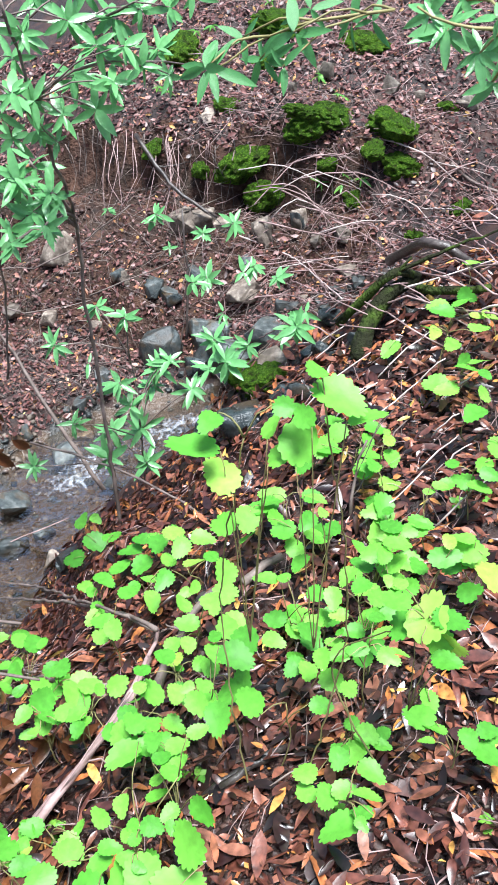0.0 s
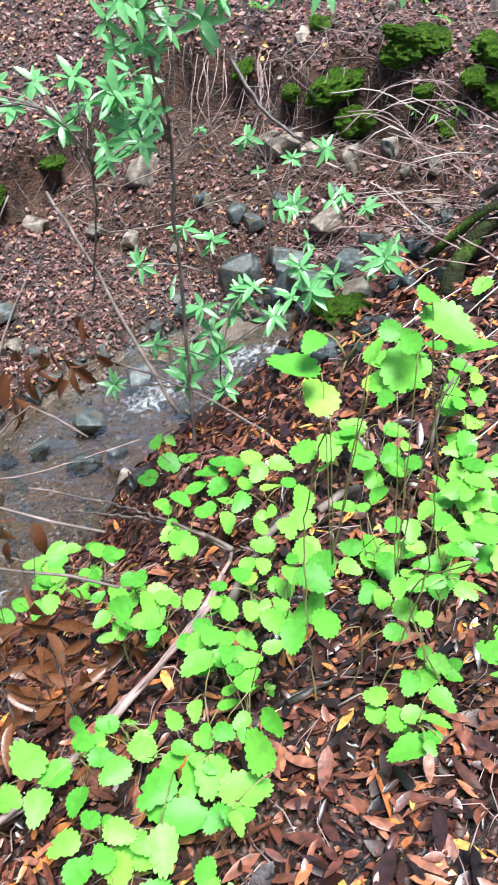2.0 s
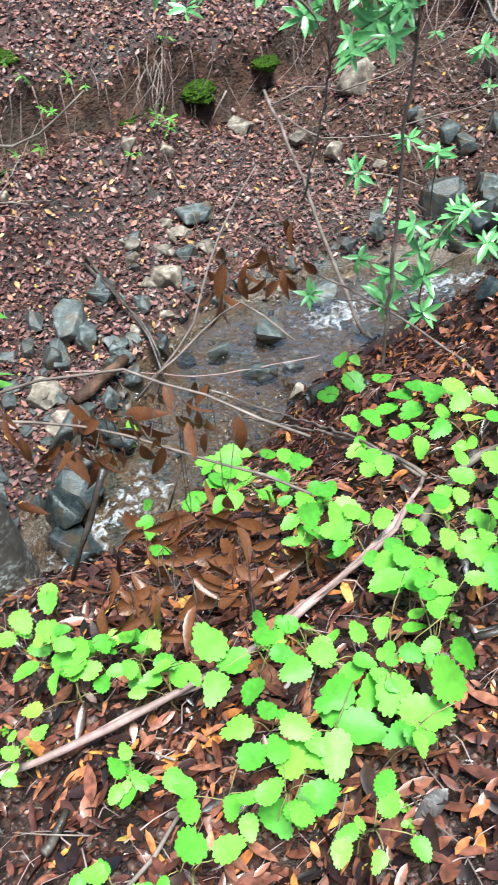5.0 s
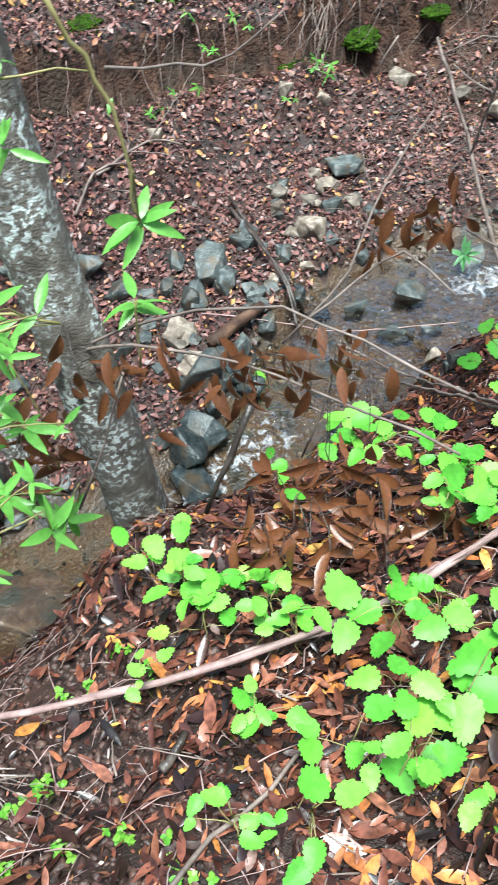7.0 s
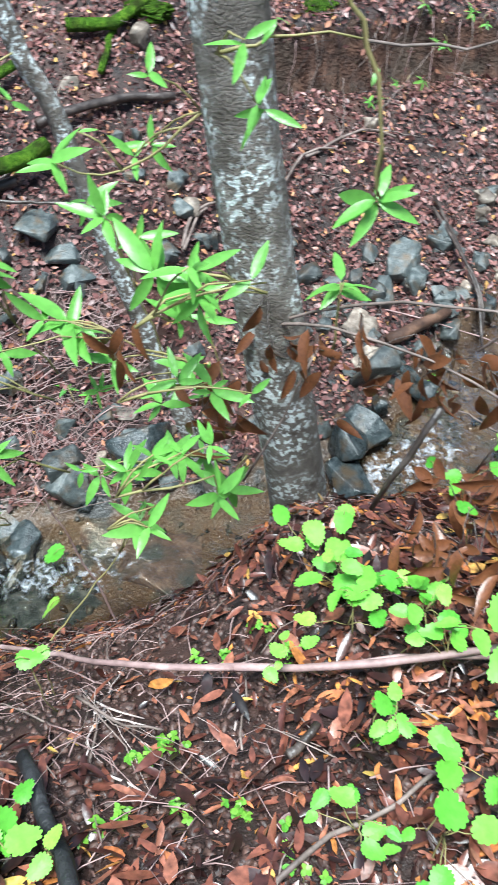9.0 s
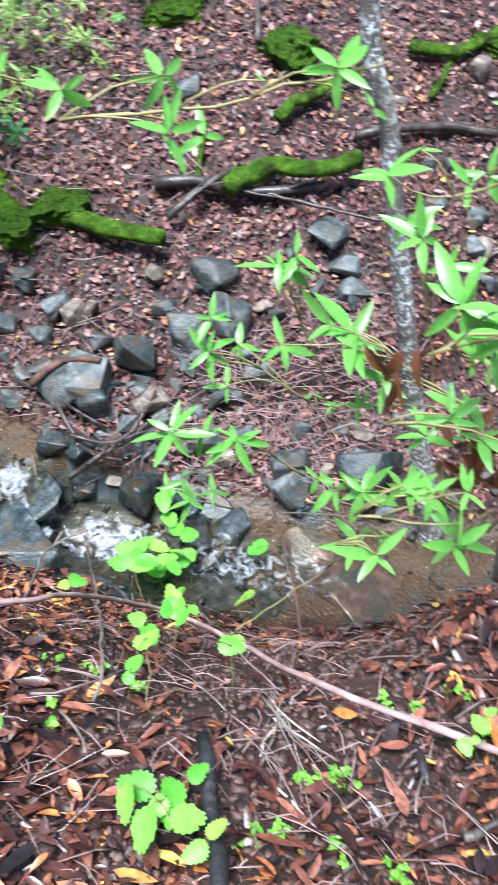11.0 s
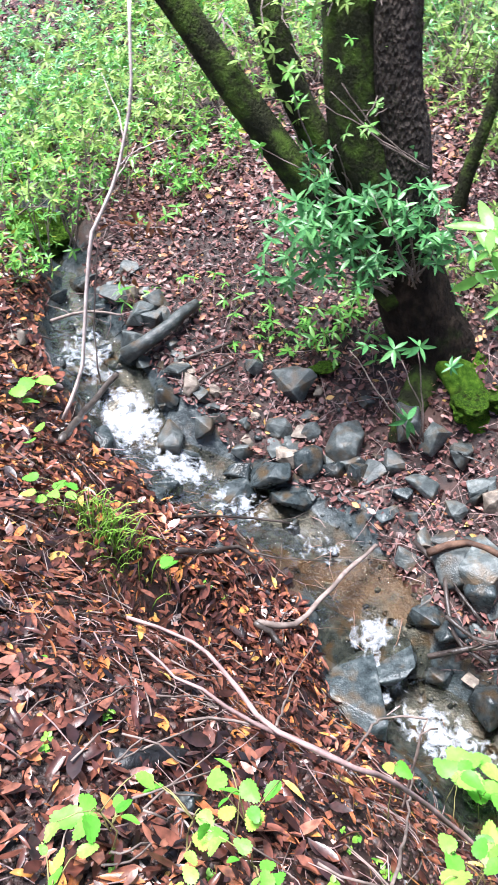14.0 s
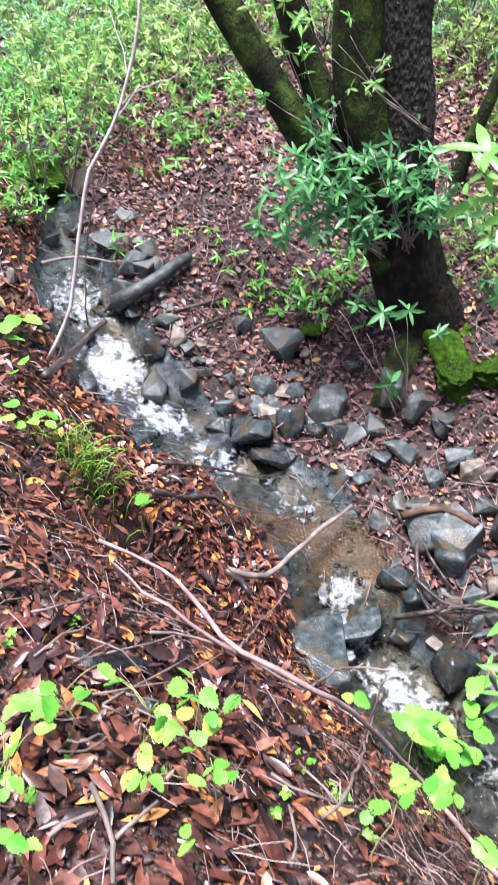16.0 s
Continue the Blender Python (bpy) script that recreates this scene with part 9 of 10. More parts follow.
leafy_shoot([(-1.54, 0.681, 1.76), (-1.47, 0.778, 1.77), (-1.42, 0.847, 1.77)], [(-1.44, 0.876, 1.72, 5, 0.115), (-1.46, 0.792, 1.8, 5, 0.109), (-1.51, 0.778, 1.7, 4, 0.1), (-1.32, 0.884, 1.77, 2, 0.082)], 'thin shoot with glossy light green lance leaves', r=0.0050)
leafy_shoot([(-1.48, 0.579, 1.57), (-1.41, 0.687, 1.55), (-1.35, 0.766, 1.57), (-1.35, 0.775, 1.49)], [(-1.35, 0.779, 1.49, 6, 0.112), (-1.41, 0.732, 1.64, 7, 0.106), (-1.44, 0.677, 1.66, 5, 0.103), (-1.32, 0.743, 1.72, 4, 0.081)], 'thin shoot with glossy light green lance leaves', r=0.0050)
leafy_shoot([(-1.5, 0.549, 1.46), (-1.47, 0.6, 1.47), (-1.45, 0.628, 1.43)], [(-1.41, 0.603, 1.49, 4, 0.115), (-1.45, 0.663, 1.48, 3, 0.044)], 'thin shoot with glossy light green lance leaves', r=0.0050)
leafy_shoot([(-2.03, 0.218, 2.35), (-1.99, 0.358, 2.35), (-1.94, 0.498, 2.35), (-1.88, 0.616, 2.38), (-1.82, 0.728, 2.41), (-1.78, 0.78, 2.43)], [(-2.03, 0.434, 2.39, 5, 0.101), (-1.78, 0.671, 2.44, 7, 0.095), (-1.9, 0.384, 2.34, 5, 0.097), (-1.84, 0.555, 2.42, 1, 0.067), (-1.99, 0.497, 2.27, 3, 0.087), (-1.78, 0.753, 2.35, 2, 0.059)], 'thin shoot with glossy light green lance leaves', r=0.0050)
leafy_shoot([(-1.67, 1.14, 2.21), (-1.73, 1.08, 2.14), (-1.83, 0.969, 2.08), (-1.89, 0.887, 2.13)], [(-1.89, 0.882, 2.13, 6, 0.124), (-1.82, 1.11, 2.1, 4, 0.093), (-1.87, 0.952, 2.18, 1, 0.068), (-1.71, 1.04, 2.32, 3, 0.093), (-1.81, 1.05, 2.1, 3, 0.084)], 'thin shoot with glossy light green lance leaves', r=0.0050)
leafy_shoot([(-1.76, 1.05, 1.32), (-1.79, 1.01, 1.64), (-1.82, 0.978, 1.85), (-1.83, 0.963, 1.98)], [(-1.77, 0.908, 2.03, 6, 0.125), (-1.76, 0.991, 1.94, 4, 0.116), (-1.89, 0.951, 2, 4, 0.103)], 'thin shoot with glossy light green lance leaves', r=0.0050)
leafy_shoot([(-2, 0.818, 1.48), (-2.04, 0.746, 1.72), (-2.06, 0.703, 1.86)], [(-2.01, 0.675, 1.9, 6, 0.12), (-1.97, 0.701, 1.94, 3, 0.088)], 'thin shoot with glossy light green lance leaves', r=0.0050)
leafy_shoot([(-2.1, 0.839, 1.3), (-2.17, 0.711, 1.43), (-2.23, 0.569, 1.51), (-2.23, 0.582, 1.63)], [(-2.23, 0.584, 1.63, 6, 0.103), (-2.2, 0.557, 1.54, 6, 0.122), (-2.28, 0.682, 1.47, 4, 0.111), (-2.15, 0.585, 1.44, 3, 0.089)], 'thin shoot with glossy light green lance leaves', r=0.0050)
leafy_shoot([(-1.63, 1.04, 1.55), (-1.74, 0.926, 1.65), (-1.79, 0.857, 1.72), (-1.84, 0.788, 1.77)], [(-1.88, 0.816, 1.73, 9, 0.149), (-1.77, 0.848, 1.64, 7, 0.118), (-1.91, 0.769, 1.75, 5, 0.125), (-1.92, 0.639, 1.73, 4, 0.092), (-1.84, 0.828, 1.5, 5, 0.101)], 'thin shoot with glossy light green lance leaves', r=0.0050)
leafy_shoot([(-1.98, 0.753, 1.13), (-2.04, 0.638, 1.25), (-2.09, 0.522, 1.32), (-2.14, 0.392, 1.38)], [(-2.11, 0.381, 1.39, 7, 0.139), (-2.03, 0.548, 1.35, 7, 0.141), (-2.1, 0.475, 1.34, 4, 0.125), (-2.18, 0.424, 1.1, 3, 0.116)], 'thin shoot with glossy light green lance leaves', r=0.0050)
leafy_shoot([(-1.37, 1, 1.95), (-1.44, 0.941, 1.99), (-1.5, 0.892, 2.01), (-1.54, 0.842, 2.02)], [(-1.53, 0.827, 2.03, 8, 0.144), (-1.45, 0.88, 2.04, 4, 0.117), (-1.48, 0.89, 1.93, 4, 0.104)], 'thin shoot with glossy light green lance leaves', r=0.0050)
leafy_shoot([(-1.6, 1.07, 1.16), (-1.68, 0.992, 1.21), (-1.76, 0.893, 1.19), (-1.82, 0.813, 1.19)], [(-1.75, 0.801, 1.26, 8, 0.149), (-1.7, 0.923, 1.26, 7, 0.15), (-1.86, 0.779, 1.18, 4, 0.129), (-1.66, 1.02, 1.21, 5, 0.126), (-1.89, 0.739, 1.22, 3, 0.109)], 'thin shoot with glossy light green lance leaves', r=0.0050)
leafy_shoot([(-1.53, 1.07, 1.25), (-1.54, 1.05, 1.17), (-1.57, 1.03, 1.1)], [(-1.55, 1, 1.14, 6, 0.143)], 'thin shoot with glossy light green lance leaves', r=0.0050)
leafy_shoot([(-2.06, 0.472, 0.305), (-1.97, 0.674, 0.545), (-1.89, 0.796, 0.733), (-1.84, 0.873, 0.887)], [(-1.77, 0.825, 0.989, 5, 0.144), (-1.75, 0.852, 1.06, 3, 0.047)], 'thin shoot with glossy light green lance leaves', r=0.0050)
leafy_shoot([(-2.21, -0.011, 0.263), (-2.19, 0.177, 0.235), (-2.13, 0.417, 0.111), (-2.1, 0.51, 0.217)], [(-2.07, 0.499, 0.262, 2, 0.117), (-2.14, 0.136, 0.261, 2, 0.16)], 'thin shoot with glossy light green lance leaves', r=0.0030)
leafy_shoot([(-2.22, 0.613, 0.803), (-2.25, 0.528, 0.856), (-2.27, 0.475, 0.873)], [(-2.28, 0.479, 0.858, 6, 0.095), (-2.2, 0.535, 0.958, 4, 0.082), (-2.34, 0.427, 0.898, 4, 0.084)], 'thin shoot with glossy light green lance leaves', r=0.0050)
leafy_shoot([(-1.56, 1.11, 1.45), (-1.63, 1.04, 1.47), (-1.67, 0.995, 1.56)], [(-1.68, 1.02, 1.55, 4, 0.122), (-1.71, 0.995, 1.47, 3, 0.118), (-1.66, 1.06, 1.43, 3, 0.102), (-1.63, 1.05, 1.72, 4, 0.092)], 'thin shoot with glossy light green lance leaves', r=0.0050)
leafy_shoot([(-1.98, 0.248, 2.4), (-1.99, 0.187, 2.44), (-2.01, 0.107, 2.46), (-2.02, 0.048, 2.55)], [(-2.01, 0.036, 2.56, 6, 0.092), (-1.98, 0.101, 2.46, 3, 0.089), (-1.92, 0.204, 2.45, 5, 0.098), (-2.06, 0.094, 2.58, 3, 0.066)], 'thin shoot with glossy light green lance leaves', r=0.0050)
leafy_shoot([(-2.03, 0.093, 2.49), (-2.04, 0.053, 2.49), (-2.04, 0.027, 2.47)], [(-2.04, 0.028, 2.46, 4, 0.092), (-1.98, 0.041, 2.52, 4, 0.065), (-2.1, 0.096, 2.37, 3, 0.073)], 'thin shoot with glossy light green lance leaves', r=0.0050)
leafy_shoot([(-0.557, 2.68, 0.864), (-0.573, 2.73, 1.49), (-0.589, 2.72, 1.88), (-0.571, 2.68, 2.18), (-0.574, 2.47, 2.48), (-0.592, 2.37, 2.73), (-0.596, 2.26, 2.9)], [(-0.674, 2.56, 2.27, 8, 0.173), (-0.708, 2.56, 2.37, 7, 0.16), (-0.607, 2.54, 2.34, 6, 0.151), (-0.722, 2.42, 2.23, 5, 0.149), (-0.689, 2.67, 2.4, 6, 0.155), (-0.622, 2.46, 2.27, 5, 0.131)], 'glossy green bay leaves on a leaning young shrub', r=0.0110, mat=TWIG, meshes=COOLLEAF, name='bay_shrub', category='shrub')
leafy_shoot([(-0.567, 2.32, 2.66), (-0.459, 2.34, 2.72), (-0.328, 2.36, 2.74), (-0.169, 2.37, 2.73)], [(-0.39, 2.32, 2.79, 8, 0.14), (-0.479, 2.46, 2.69, 7, 0.151), (-0.351, 2.27, 2.71, 7, 0.125), (-0.5, 2.33, 2.62, 6, 0.123), (-0.412, 2.34, 2.63, 6, 0.131), (-0.28, 2.31, 2.74, 6, 0.102), (-0.247, 2.47, 2.75, 6, 0.117), (-0.213, 2.35, 2.71, 5, 0.089), (-0.311, 2.25, 2.8, 5, 0.106)], 'glossy green bay leaves on a leaning young shrub', r=0.0050, mat=TWIG, meshes=COOLLEAF, category='shrub')
leafy_shoot([(-0.692, 2.29, 2.72), (-0.615, 2.31, 2.7), (-0.555, 2.32, 2.64)], [(-0.565, 2.31, 2.66, 6, 0.129), (-0.589, 2.19, 2.71, 6, 0.129), (-0.574, 2.37, 2.57, 5, 0.109), (-0.657, 2.39, 2.55, 6, 0.119), (-0.626, 2.4, 2.75, 5, 0.114), (-0.627, 2.2, 2.66, 4, 0.108), (-0.533, 2.37, 2.54, 4, 0.093)], 'glossy green bay leaves on a leaning young shrub', r=0.0050, mat=TWIG, meshes=COOLLEAF, category='shrub')
leafy_shoot([(-0.626, 2.36, 2.85), (-0.493, 2.39, 2.83), (-0.322, 2.41, 2.85), (-0.207, 2.42, 2.86)], [(-0.458, 2.35, 2.84, 7, 0.116), (-0.351, 2.4, 2.84, 7, 0.119), (-0.569, 2.32, 2.82, 7, 0.116), (-0.275, 2.37, 2.86, 6, 0.109), (-0.201, 2.33, 2.87, 5, 0.092), (-0.419, 2.43, 2.9, 6, 0.126), (-0.144, 2.33, 2.9, 5, 0.106), (-0.561, 2.49, 2.88, 6, 0.129)], 'glossy green bay leaves on a leaning young shrub', r=0.0050, mat=TWIG, meshes=COOLLEAF, category='shrub')
leafy_shoot([(0.28, 1.9, 2.92), (0.169, 1.91, 2.91), (0.077, 1.92, 2.89), (-0.016, 1.93, 2.85), (-0.106, 1.93, 2.8)], [(-0.104, 1.84, 2.83, 9, 0.113), (0.01, 2.01, 2.81, 7, 0.103), (0.073, 1.86, 2.89, 5, 0.106), (0.051, 1.84, 2.83, 4, 0.076), (0.198, 1.96, 2.89, 6, 0.085), (0.112, 1.93, 2.92, 4, 0.082), (-0.027, 1.98, 2.86, 4, 0.079), (0.238, 1.91, 2.9, 3, 0.076)], 'deep green bay leaves on a yellowish shoot', r=0.0050, meshes=DEEPLEAF)
leafy_shoot([(0.396, 1.35, 2.98), (0.339, 1.37, 2.97), (0.274, 1.39, 2.98), (0.223, 1.4, 3)], [(0.271, 1.41, 2.97, 7, 0.094), (0.303, 1.32, 2.95, 7, 0.085), (0.245, 1.42, 2.99, 5, 0.084), (0.342, 1.37, 2.9, 4, 0.076), (0.302, 1.45, 3, 5, 0.08), (0.316, 1.3, 3, 5, 0.073)], 'thin shoot with glossy light green lance leaves', r=0.0050, meshes=COOLLEAF)
leafy_shoot([(-0.351, 3.92, 1.01), (-0.297, 3.92, 1.46), (-0.365, 3.91, 1.7), (-0.428, 3.91, 1.76)], [(-0.623, 3.71, 1.86, 5, 0.078), (-0.434, 3.98, 1.73, 7, 0.145), (-0.21, 4.09, 1.59, 6, 0.132), (-0.052, 3.9, 1.71, 6, 0.143), (-0.379, 4, 1.55, 3, 0.093)], 'small bay sapling leaves before the earth bank', r=0.0040, mat=TWIG, meshes=COOLLEAF)
leafy_shoot([(-0.108, 3.73, 1.18), (-0.157, 3.73, 1.37), (-0.192, 3.72, 1.52)], [(-0.193, 3.75, 1.5, 7, 0.164), (0.036, 3.69, 1.58, 7, 0.139), (0.143, 3.71, 1.51, 6, 0.142), (-0.118, 3.76, 1.31, 3, 0.123), (-0.251, 3.55, 1.57, 4, 0.127), (-0.018, 3.65, 1.57, 3, 0.116)], 'small bay sapling leaves above the cascade', r=0.0040, mat=TWIG, meshes=COOLLEAF)
leafy_shoot([(-0.48, 2.95, 0.744), (-0.473, 2.95, 1.12), (-0.484, 2.94, 1.51), (-0.588, 2.93, 1.76)], [(-0.6, 3, 1.73, 5, 0.126), (-0.476, 2.87, 1.75, 7, 0.117), (-0.76, 2.88, 1.63, 6, 0.125), (-0.527, 2.87, 1.46, 6, 0.143), (-0.639, 2.88, 1.55, 1, 0.121), (-0.379, 3, 1.45, 8, 0.166), (-0.412, 3.03, 1.35, 5, 0.143), (-0.608, 3.06, 1.1, 8, 0.164), (-0.467, 2.94, 1.19, 7, 0.163), (-0.717, 2.81, 1.31, 6, 0.112), (-0.613, 2.87, 1.09, 6, 0.163), (-0.442, 2.82, 1.1, 5, 0.143), (-0.898, 2.77, 1.13, 8, 0.107), (-0.246, 3, 1.34, 7, 0.135), (-0.331, 3, 1.48, 5, 0.139), (-0.492, 2.87, 1.35, 6, 0.151)], 'bay sapling with many small leaf stars over the brook', r=0.0060, mat=TWIG, meshes=COOLLEAF, name='bay_sapling', category='shrub')
leafy_shoot([(-0.059, 2.98, 1.26), (-0.102, 2.98, 1.43), (-0.132, 2.98, 1.56)], [(-0.14, 2.88, 1.64, 8, 0.139), (-0.099, 2.86, 1.55, 8, 0.15), (0.175, 2.87, 1.69, 9, 0.161), (0.214, 2.96, 1.71, 2, 0.133), (-0.009, 2.9, 1.6, 5, 0.121), (-0.174, 3.09, 1.39, 6, 0.144), (0.129, 2.99, 1.57, 4, 0.125)], 'bay sapling leaf stars before the cascade stones', r=0.0040, mat=TWIG, meshes=COOLLEAF)
leafy_shoot([(-0.971, 2.9, 1.47), (-0.898, 2.81, 1.8), (-0.827, 2.62, 2.12), (-0.848, 2.41, 2.34), (-0.976, 2.32, 2.43), (-1.15, 2.19, 2.44)], [(-1.27, 2.38, 2.38, 6, 0.115), (-1.16, 2.45, 2.39, 6, 0.116), (-0.976, 2.41, 2.38, 7, 0.114), (-0.909, 2.62, 2.25, 7, 0.144), (-0.822, 2.65, 2.32, 6, 0.124), (-0.716, 2.57, 2.38, 7, 0.127), (-0.705, 2.67, 2.23, 7, 0.136), (-1.05, 2.45, 2.43, 5, 0.114), (-0.924, 2.48, 2.43, 6, 0.115), (-0.629, 2.55, 2.31, 5, 0.119), (-0.744, 2.52, 2.23, 6, 0.121), (-0.841, 2.6, 2.41, 6, 0.119), (-1.24, 2.48, 2.29, 5, 0.103)], 'glossy green bay leaves on a leaning young shrub', r=0.0060, mat=TWIG, meshes=COOLLEAF, category='shrub')
# ---- more lime seedlings higher on the bank ----
oak_plant([(0.318, 1.89, 1.76, 0.064), (0.337, 1.77, 1.72, 0.09), (0.372, 1.87, 1.72, 0.086)])
oak_plant([(0.293, 2.24, 1.73, 0.092), (0.372, 2.14, 1.72, 0.084), (0.245, 2.14, 1.7, 0.093)])
oak_plant([(0.311, 1.5, 1.74, 0.072), (0.373, 1.59, 1.71, 0.075), (0.307, 1.5, 1.76, 0.057), (0.29, 1.48, 1.76, 0.066), (0.353, 1.57, 1.71, 0.057)])
oak_plant([(0.101, 1.31, 1.77, 0.066), (0.087, 1.37, 1.68, 0.053), (0.16, 1.39, 1.71, 0.081)])
oak_plant([(0.209, 2.09, 1.69, 0.101), (0.151, 2.29, 1.64, 0.103), (0.26, 2.28, 1.66, 0.075), (0.15, 2.15, 1.62, 0.091)])
oak_plant([(0.263, 1.41, 1.69, 0.079), (0.237, 1.28, 1.73, 0.071), (0.236, 1.37, 1.72, 0.073)])
oak_plant([(0.072, 1.45, 1.64, 0.087), (0.077, 1.5, 1.62, 0.051), (0.13, 1.33, 1.77, 0.058)])
oak_plant([(0.341, 2.1, 1.7, 0.063), (0.137, 2.13, 1.69, 0.082), (0.343, 2.05, 1.69, 0.083), (0.376, 1.91, 1.78, 0.073)])
oak_plant([(0.24, 1.57, 1.76, 0.053), (0.151, 1.76, 1.64, 0.092), (0.162, 1.74, 1.66, 0.09), (0.135, 1.72, 1.68, 0.086)])
oak_plant([(0.317, 1.93, 1.74, 0.088), (0.302, 1.94, 1.71, 0.086), (0.3, 1.85, 1.79, 0.058)])
oak_plant([(0.132, 2.01, 1.69, 0.094), (0.096, 2.14, 1.65, 0.091), (0.128, 2.27, 1.63, 0.073), (0.214, 2.09, 1.69, 0.099)])
oak_plant([(0.345, 1.55, 1.79, 0.052), (0.315, 1.57, 1.79, 0.052), (0.338, 1.72, 1.75, 0.051), (0.4, 1.61, 1.8, 0.074), (0.288, 1.59, 1.75, 0.062)])
oak_plant([(0.32, 1.83, 1.69, 0.079), (0.305, 1.76, 1.71, 0.072), (0.319, 1.72, 1.67, 0.093), (0.343, 1.76, 1.69, 0.074), (0.322, 1.78, 1.69, 0.071)])
oak_plant([(0.373, 1.55, 1.72, 0.085), (0.319, 1.54, 1.71, 0.052), (0.299, 1.55, 1.77, 0.078)])
oak_plant([(0.319, 1.45, 1.7, 0.047), (0.297, 1.41, 1.74, 0.062), (0.313, 1.44, 1.74, 0.047), (0.317, 1.45, 1.76, 0.077), (0.236, 1.41, 1.77, 0.068)])
oak_plant([(0.064, 1.45, 1.65, 0.052), (0.046, 1.47, 1.62, 0.049), (0.019, 1.41, 1.68, 0.062), (0.096, 1.26, 1.77, 0.067), (0.064, 1.39, 1.67, 0.062)])
oak_plant([(0.033, 1.88, 1.68, 0.089), (0.149, 1.83, 1.71, 0.072), (0.026, 1.81, 1.7, 0.085)])
# ---- dead leafy twigs ----
dead_spray([(-1.42, 1.06, 1.72, 0.087), (-1.43, 1.07, 1.69, 0.084), (-1.39, 1.1, 1.71, 0.106), (-1.4, 1.11, 1.71, 0.09), (-1.37, 1.09, 1.65, 0.107), (-1.46, 1.15, 1.67, 0.075), (-1.31, 1.05, 1.71, 0.082), (-1.5, 1.12, 1.76, 0.113), (-1.44, 1.15, 1.64, 0.087), (-1.31, 1.11, 1.74, 0.101), (-1.51, 1.15, 1.76, 0.11), (-1.53, 0.996, 1.65, 0.114)])
dead_spray([(-1.29, 1.08, 1.81, 0.101), (-1.26, 1.04, 1.81, 0.1), (-1.28, 1.03, 1.86, 0.114), (-1.25, 1.12, 1.75, 0.089), (-1.22, 1.14, 1.82, 0.107), (-1.23, 1.16, 1.85, 0.104), (-1.2, 1.12, 1.73, 0.098), (-1.28, 1.16, 1.7, 0.088), (-1.23, 1.19, 1.7, 0.091), (-1.32, 1.14, 1.63, 0.131), (-1.16, 1.3, 1.73, 0.129), (-1.11, 1.22, 1.66, 0.09)])
dead_spray([(-1.05, 1.34, 1.64, 0.121), (-0.998, 1.35, 1.59, 0.115), (-1.02, 1.31, 1.57, 0.111), (-1.1, 1.32, 1.71, 0.128), (-1.11, 1.27, 1.67, 0.108), (-1.06, 1.31, 1.73, 0.081), (-0.978, 1.39, 1.59, 0.123), (-1.08, 1.34, 1.54, 0.1), (-0.983, 1.41, 1.61, 0.094), (-0.984, 1.36, 1.72, 0.116), (-1.08, 1.26, 1.72, 0.094), (-1.06, 1.37, 1.53, 0.106)])
dead_spray([(-0.95, 1.38, 1.57, 0.133), (-0.875, 1.45, 1.65, 0.1), (-0.833, 1.4, 1.63, 0.081), (-0.97, 1.43, 1.7, 0.1), (-0.87, 1.42, 1.72, 0.091), (-0.887, 1.48, 1.72, 0.103), (-0.86, 1.48, 1.72, 0.093), (-0.934, 1.41, 1.77, 0.1), (-0.875, 1.36, 1.77, 0.11), (-0.867, 1.32, 1.39, 0.159), (-0.864, 1.3, 1.75, 0.107), (-0.988, 1.28, 1.76, 0.123)])
dead_spray([(-0.853, 1.27, 1.8, 0.103), (-0.824, 1.27, 1.79, 0.105), (-0.895, 1.23, 1.75, 0.119), (-0.916, 1.31, 1.81, 0.092), (-0.8, 1.32, 1.75, 0.079), (-0.944, 1.25, 1.77, 0.116), (-0.956, 1.25, 1.79, 0.107), (-0.789, 1.33, 1.86, 0.079), (-0.737, 1.36, 1.75, 0.123), (-1.04, 1.25, 1.75, 0.122), (-1.03, 1.18, 1.71, 0.109), (-0.722, 1.23, 1.61, 0.109)])
dead_spray([(-1.63, 1.04, 1.34, 0.11), (-1.63, 1.06, 1.33, 0.15), (-1.68, 1.06, 1.34, 0.145), (-1.58, 1.09, 1.3, 0.093), (-1.64, 1.05, 1.42, 0.153), (-1.63, 0.963, 1.4, 0.1), (-1.66, 1.06, 1.44, 0.145), (-1.66, 1.03, 1.23, 0.152), (-1.61, 0.948, 1.42, 0.113), (-1.7, 0.983, 1.24, 0.148), (-1.5, 0.999, 1.44, 0.121), (-1.48, 0.984, 1.45, 0.118)])
dead_spray([(-1.52, 0.935, 1.56, 0.132), (-1.5, 0.958, 1.58, 0.101), (-1.54, 0.928, 1.52, 0.126), (-1.49, 0.976, 1.54, 0.132), (-1.55, 0.929, 1.49, 0.108), (-1.57, 0.977, 1.62, 0.119), (-1.46, 0.927, 1.64, 0.091), (-1.48, 0.991, 1.5, 0.123), (-1.45, 0.991, 1.5, 0.109), (-1.57, 0.872, 1.64, 0.092), (-1.52, 1.06, 1.55, 0.123), (-1.47, 1.05, 1.57, 0.125)])
dead_spray([(-1.3, 1.18, 1.44, 0.108), (-1.27, 1.25, 1.52, 0.106), (-1.28, 1.35, 1.45, 0.126), (-1.24, 1.36, 1.5, 0.144), (-1.27, 1.39, 1.47, 0.137), (-1.17, 1.38, 1.45, 0.139), (-1.5, 1.11, 1.59, 0.126), (-1.5, 1.14, 1.61, 0.128), (-1.15, 1.26, 1.65, 0.093)])
